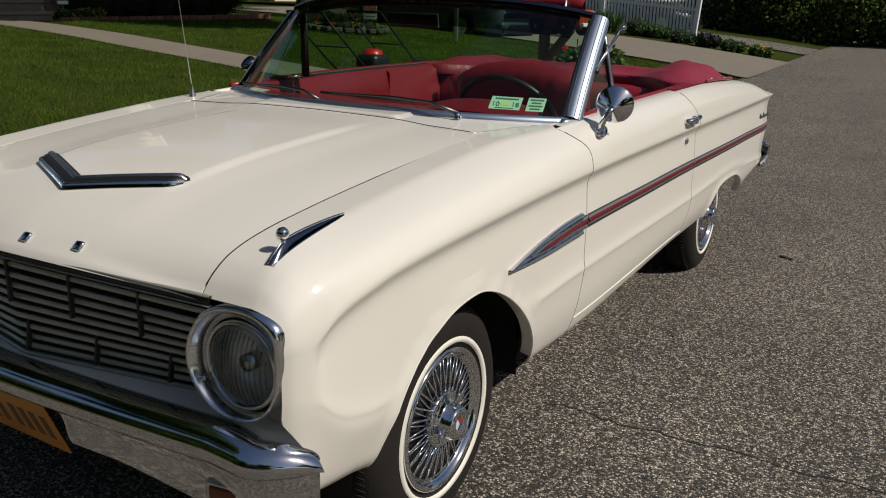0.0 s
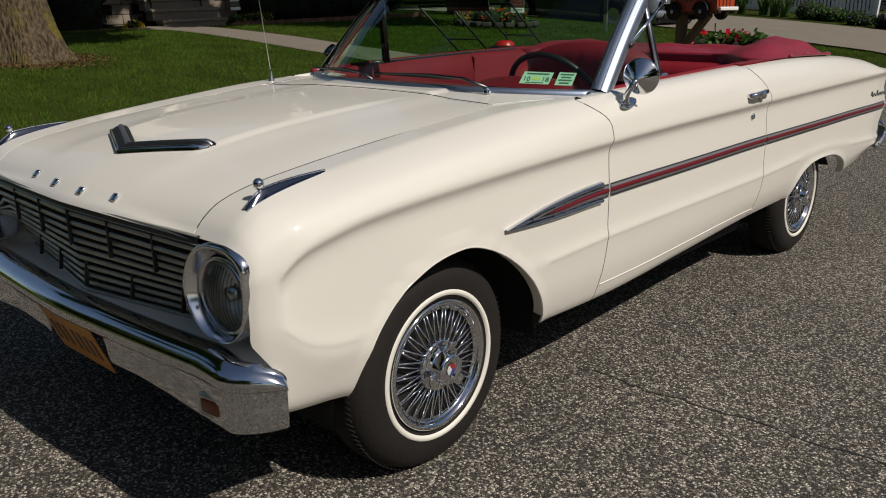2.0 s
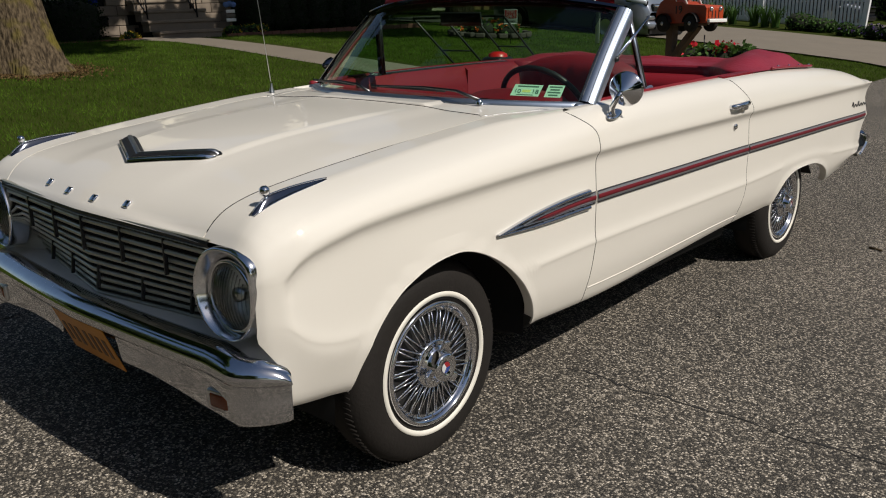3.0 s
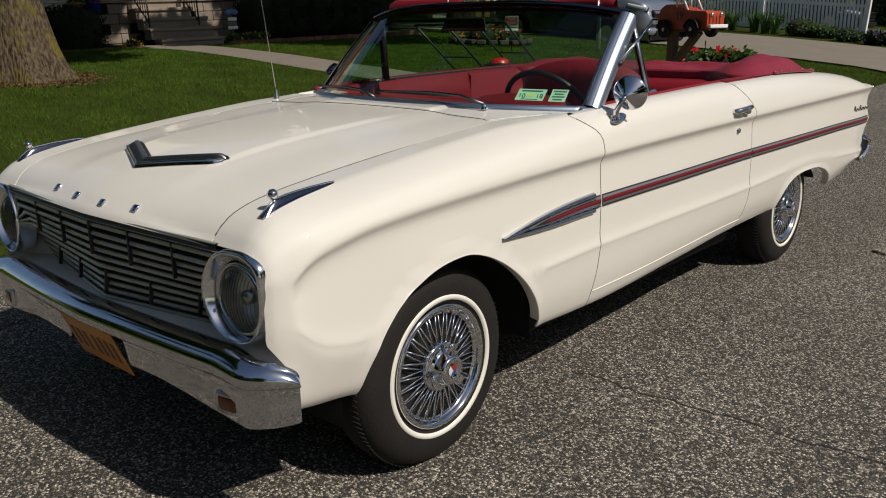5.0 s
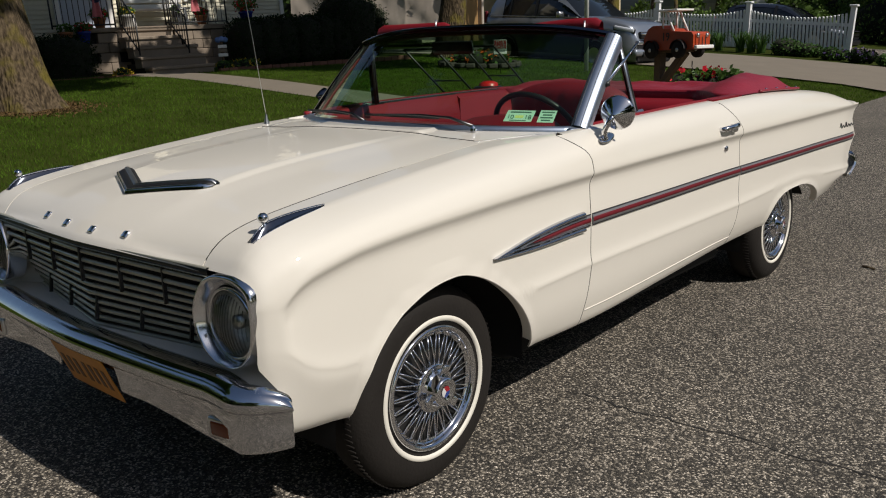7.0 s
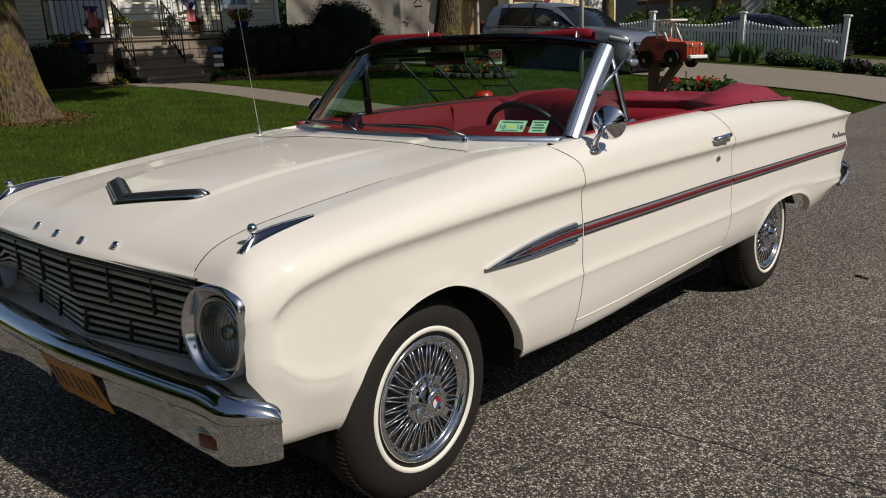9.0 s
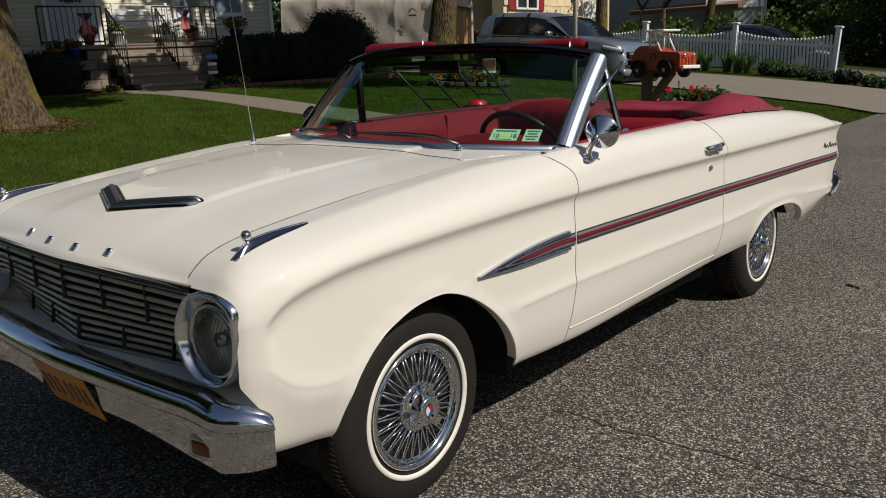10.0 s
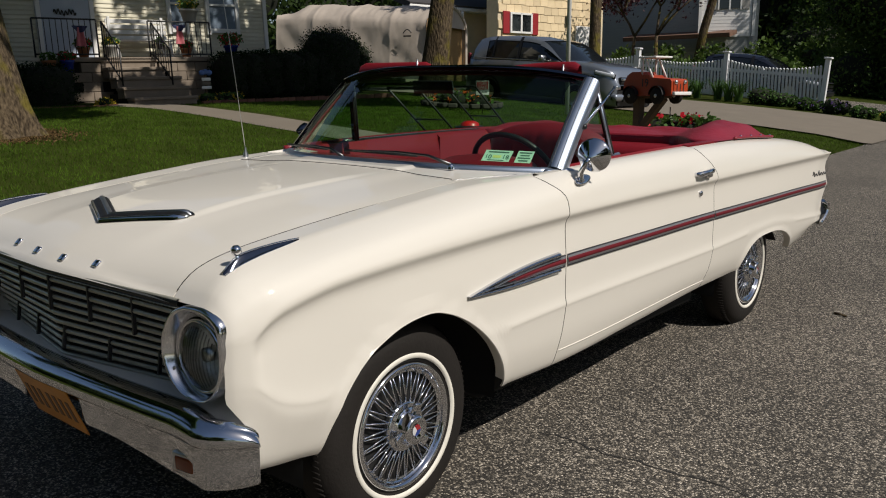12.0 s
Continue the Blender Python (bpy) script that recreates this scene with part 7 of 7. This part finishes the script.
for dx in (-0.58, 0.58):
    part("shutter", box((0.24, 0.05, 0.78), (-19.1 + dx, 27.94, 3.76), 0.005), material("shutter_red", (0.30, 0.02, 0.025), rough=0.5), win, "dark red shutter")
part("garage_door", box((1.15, 0.08, 2.1), (-16.2, 27.93, 2.75), 0.01), WHITE, nb, "white garage door")
part("wall_lamp", box((0.11, 0.14, 0.34), (-17.15, 27.85, 4.05), 0.03), BLACK, nb)
part("downpipe", tube([(-20.2, 29.6, 4.2), (-20.05, 29.95, 3.8), (-20.05, 29.95, 1.6)], 0.05, 8), WHITE, nb)
part("eave", box((4.9, 0.5, 0.16), (-17.75, 27.85, 5.28), 0.03), WHITE, nb)
part("eave", box((4.0, 0.5, 0.14), (-20.1, 29.9, 4.30), 0.03), WHITE, nb)
NB_ROOF = material("dark_roof", (0.06, 0.055, 0.055), rough=0.9, var=0.2)
part("roof", box((4.9, 3.0, 0.2), m=pose(-17.75, 29.1, 5.75, 18)), NB_ROOF, nb)
part("roof", box((4.0, 3.0, 0.2), m=pose(-20.1, 31.1, 4.80, 18)), NB_ROOF, nb)
# white boards with tree shade put into their colour; the wing keeps plain white
SHADED_SIDING = material("shaded_far_siding", (0.36, 0.37, 0.36), rough=0.8, var=0.08)
nb2 = thing("house", "far white clapboard house behind the trees", "house")
part("wall", box((10.0, 0.6, 8.0), (-16.8, 38.31, 5.0)), material("far_wall", (0.5, 0.5, 0.47), rough=0.8), nb2)
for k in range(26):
    part("clapboard", box((10.0, 0.03, 0.15), m=pose(-16.8, 37.98, 3.3 + 0.155 * k, -2)), SHADED_SIDING, nb2)
WING = Matrix.Translation((-12.9, 37.5, 0)) @ pose(0, 0, 0, 0, 0, 25)
wing = part("wing", box((2.35, 0.3, 8.0), m=WING @ Matrix.Translation((0, 0.2, 5.0))), SHADED_SIDING, nb2)
for k in range(30):
    part("clapboard", box((2.35, 0.03, 0.15), m=WING @ pose(0, 0.02, 3.9 + 0.155 * k, -2.5)), WHITE, wing)
for dx in (-1.2, 1.2):
    part("corner_board", box((0.14, 0.1, 5.5), m=WING @ Matrix.Translation((dx, 0, 6.6))), WHITE, wing)
w2 = part("window", box((1.0, 0.06, 1.3), m=WING @ Matrix.Translation((0.1, -0.02, 5.75))), DARK_GLASS, nb2, "dark window with white frame and grey shutters")
for dx in (-0.5, 0, 0.5):
    part("window_frame", box((0.07, 0.08, 1.4), m=WING @ Matrix.Translation((0.1 + dx, -0.04, 5.75))), WHITE, w2)
for dx in (-0.72, 0.72):
    part("shutter", box((0.3, 0.05, 1.35), m=WING @ Matrix.Translation((0.1 + dx, -0.03, 5.75))), GREY_POT, w2)
part("porch_roof", box((5.4, 0.9, 0.20), m=pose(-15.1, 37.1, 3.95, 12)), material("brown_roof", (0.16, 0.09, 0.06), rough=0.9, var=0.2), nb2, "brown porch roof edge")
lt = thing("tree", "leaning bare brown trunk before the far white house", "tree")
part("trunk", tube([(-13.5, 35, 0.6), (-12.95, 35, 4.0), (-12.48, 35, 5.7), (-11.6, 35, 9.5)], [0.22, 0.19, 0.17, 0.12], 10), BARK, lt)

# ---- woods round about ----
def wood(label, lobes, n, size, seed, mat=LEAF_DARK):
    t = thing("woods", label, "woods", kind="stuff")
    part("foliage", leaves(clumps(lobes, n, seed, 0.45), size, seed), mat, t)
    part("dark_hull", core(lobes, 0.60), INNER_DARK, t)


rng = random.Random(9)
wood("dense dark green bushes and trees beyond the fence", [((rng.uniform(-6.4, 9 if z < 3 else -2.5), rng.uniform(29.6, 33.5), z), (rng.uniform(1.1, 2.0), rng.uniform(1.0, 1.7), rng.uniform(0.9, 1.5))) for z in (1.0, 1.4, 1.8, 2.4, 3.4, 4.4, 5.6, 7.0) for _ in range(9 if z < 3 else 5)], 120000, 0.085, 51)
wood("dark green hedge trees behind the fence", [((x, 27.0, 1.5), (1.1, 0.9, 0.9)) for x in np.linspace(-13, -7, 6)], 6000, 0.13, 52)
wood("tall far woods behind the houses", [((rng.uniform(-60, 12), rng.uniform(46, 56), rng.uniform(1, 14)), (rng.uniform(3, 5), rng.uniform(2, 4), rng.uniform(2.5, 4.5))) for _ in range(70)], 70000, 0.26, 53, LEAF_FAR)
wood("tall far woods behind the clapboard house", [((rng.uniform(-46, -30), rng.uniform(4, 46), rng.uniform(1, 12)), (rng.uniform(2, 4), rng.uniform(3, 5), rng.uniform(2.5, 4.5))) for _ in range(36)], 34000, 0.24, 54, LEAF_FAR)
# two rows behind the camera, never in view, added to be reflected
wood("unseen trees across the street, added for reflections", [((rng.uniform(17, 22), rng.uniform(-35, 30), rng.uniform(1, 8)), (rng.uniform(2, 3), rng.uniform(2.5, 4), rng.uniform(2, 3.5))) for _ in range(44)], 9000, 0.40, 55)
wood("unseen trees down the street, added for reflections", [((rng.uniform(-30, 16), rng.uniform(-38, -32), rng.uniform(1, 9)), (rng.uniform(2.5, 4), rng.uniform(2, 3), rng.uniform(2, 3.5))) for _ in range(36)], 8000, 0.40, 56)
wood("dark trees right beside the far white house", [((rng.uniform(-9.5, -6.2), rng.uniform(39, 42), z), (rng.uniform(1.6, 2.2), 1.5, rng.uniform(1.2, 1.8))) for z in (2, 3.5, 5, 6.5, 8, 9.5) for _ in range(3)], 20000, 0.12, 58)
wood("low dark shrubs before the far white house", [((x, 34.5, 2.0 + 0.4 * math.sin(x * 3)), (1.0, 0.8, 1.1)) for x in np.linspace(-16.5, -8, 9)], 7000, 0.15, 59)
# tall row out of view, added so the chrome mirrors dark trees
wood("unseen tall trees added to darken the chrome's reflections", [((rng.uniform(-30, 14), rng.uniform(-20, -13), rng.uniform(1, 9)), (rng.uniform(2.5, 4), rng.uniform(2, 3), rng.uniform(2, 3.5))) for _ in range(80)], 36000, 0.32, 60)


def forked_tree(at, seed, label):
    """A slim tree with bare forking branches and a thin veil of purple leaves."""
    t = thing("tree", label, "tree")
    r = random.Random(seed)
    tips = []

    def grow(p, d, length, rad, depth):
        q = p + d * length
        mid = p.lerp(q, 0.5) + Vector((r.uniform(-1, 1), r.uniform(-1, 1), 0)) * length * 0.06
        part("trunk" if depth == 0 else "branch", tube([p, mid, q], [rad, rad * 0.85, rad * 0.7], 6), BARK, t)
        if depth >= 2:
            tips.extend([mid, q, q + d * 0.2])
        if depth < 4:
            for _ in range(3 if depth < 2 else 2):
                e = (d + Vector((r.uniform(-0.9, 0.9), r.uniform(-0.7, 0.7), r.uniform(-0.25, 0.5)))).normalized()
                grow(q, e, length * r.uniform(0.55, 0.8), rad * 0.6, depth + 1)

    grow(Vector(at), Vector((0.05, 0, 1)), 1.9, 0.10, 0)
    rg = np.random.default_rng(seed)
    base = np.array([tuple(p) for p in tips])
    pts = base[rg.integers(0, len(base), 2600)] + rg.normal(size=(2600, 3)) * 0.24
    part("foliage", leaves(pts, 0.10, seed), LEAF_PURPLE, t)


forked_tree((-14.9, 32.0, ground_z(-14.9, 32.0)), 8, "dark leafy tree beside the tan house")
forked_tree((-13.4, 31.0, ground_z(-13.4, 31.0)), 5, "small purple-leaved tree with forking dark branches")

# crack, twig and dark patch on the asphalt
crack_mat = material("crack_filler", (0.015, 0.014, 0.013), rough=0.95)
pts = [(0.55 + 0.031 * k, 0.80 + 0.035 * noise.noise(Vector((k * 0.175, 2, 0))) + 0.016 * noise.noise(Vector((k * 0.8, 9, 0))) + 0.006 * noise.noise(Vector((k * 2.3, 5, 0))), 0) for k in range(80)]
verts, faces = [], []
for k, (x, y, z) in enumerate(pts):
    w = 0.0024 + 0.0080 * abs(noise.noise(Vector((k * 0.7, 7, 0)))) ** 1.3
    verts += [(x, y - w, 0.0015), (x, y + w, 0.0015)]
    if k:
        faces.append((2 * k - 2, 2 * k, 2 * k + 1, 2 * k - 1))
tagged(part("road_crack", mesh_from(verts, faces), crack_mat), "thin dark crack across the asphalt", "crack", kind="structure")
tw = thing("twig", "small dark twig lying on the asphalt", "twig", (1.14, 3.21, rise(3.2)))
part("stem", tube([(-0.035, 0.02, 0.006), (0, 0, 0.010), (0.035, -0.010, 0.006)], 0.007, 6), BARK, tw)
st = thing("dead_leaf", "small dark dead leaf on the asphalt", "leaf", (0.92, 1.68, 0))
part("blade", leaves([(0, 0, 0.006)], 0.03, 2), material("dead_leaf_brown", (0.03, 0.02, 0.015), rough=0.9), st)
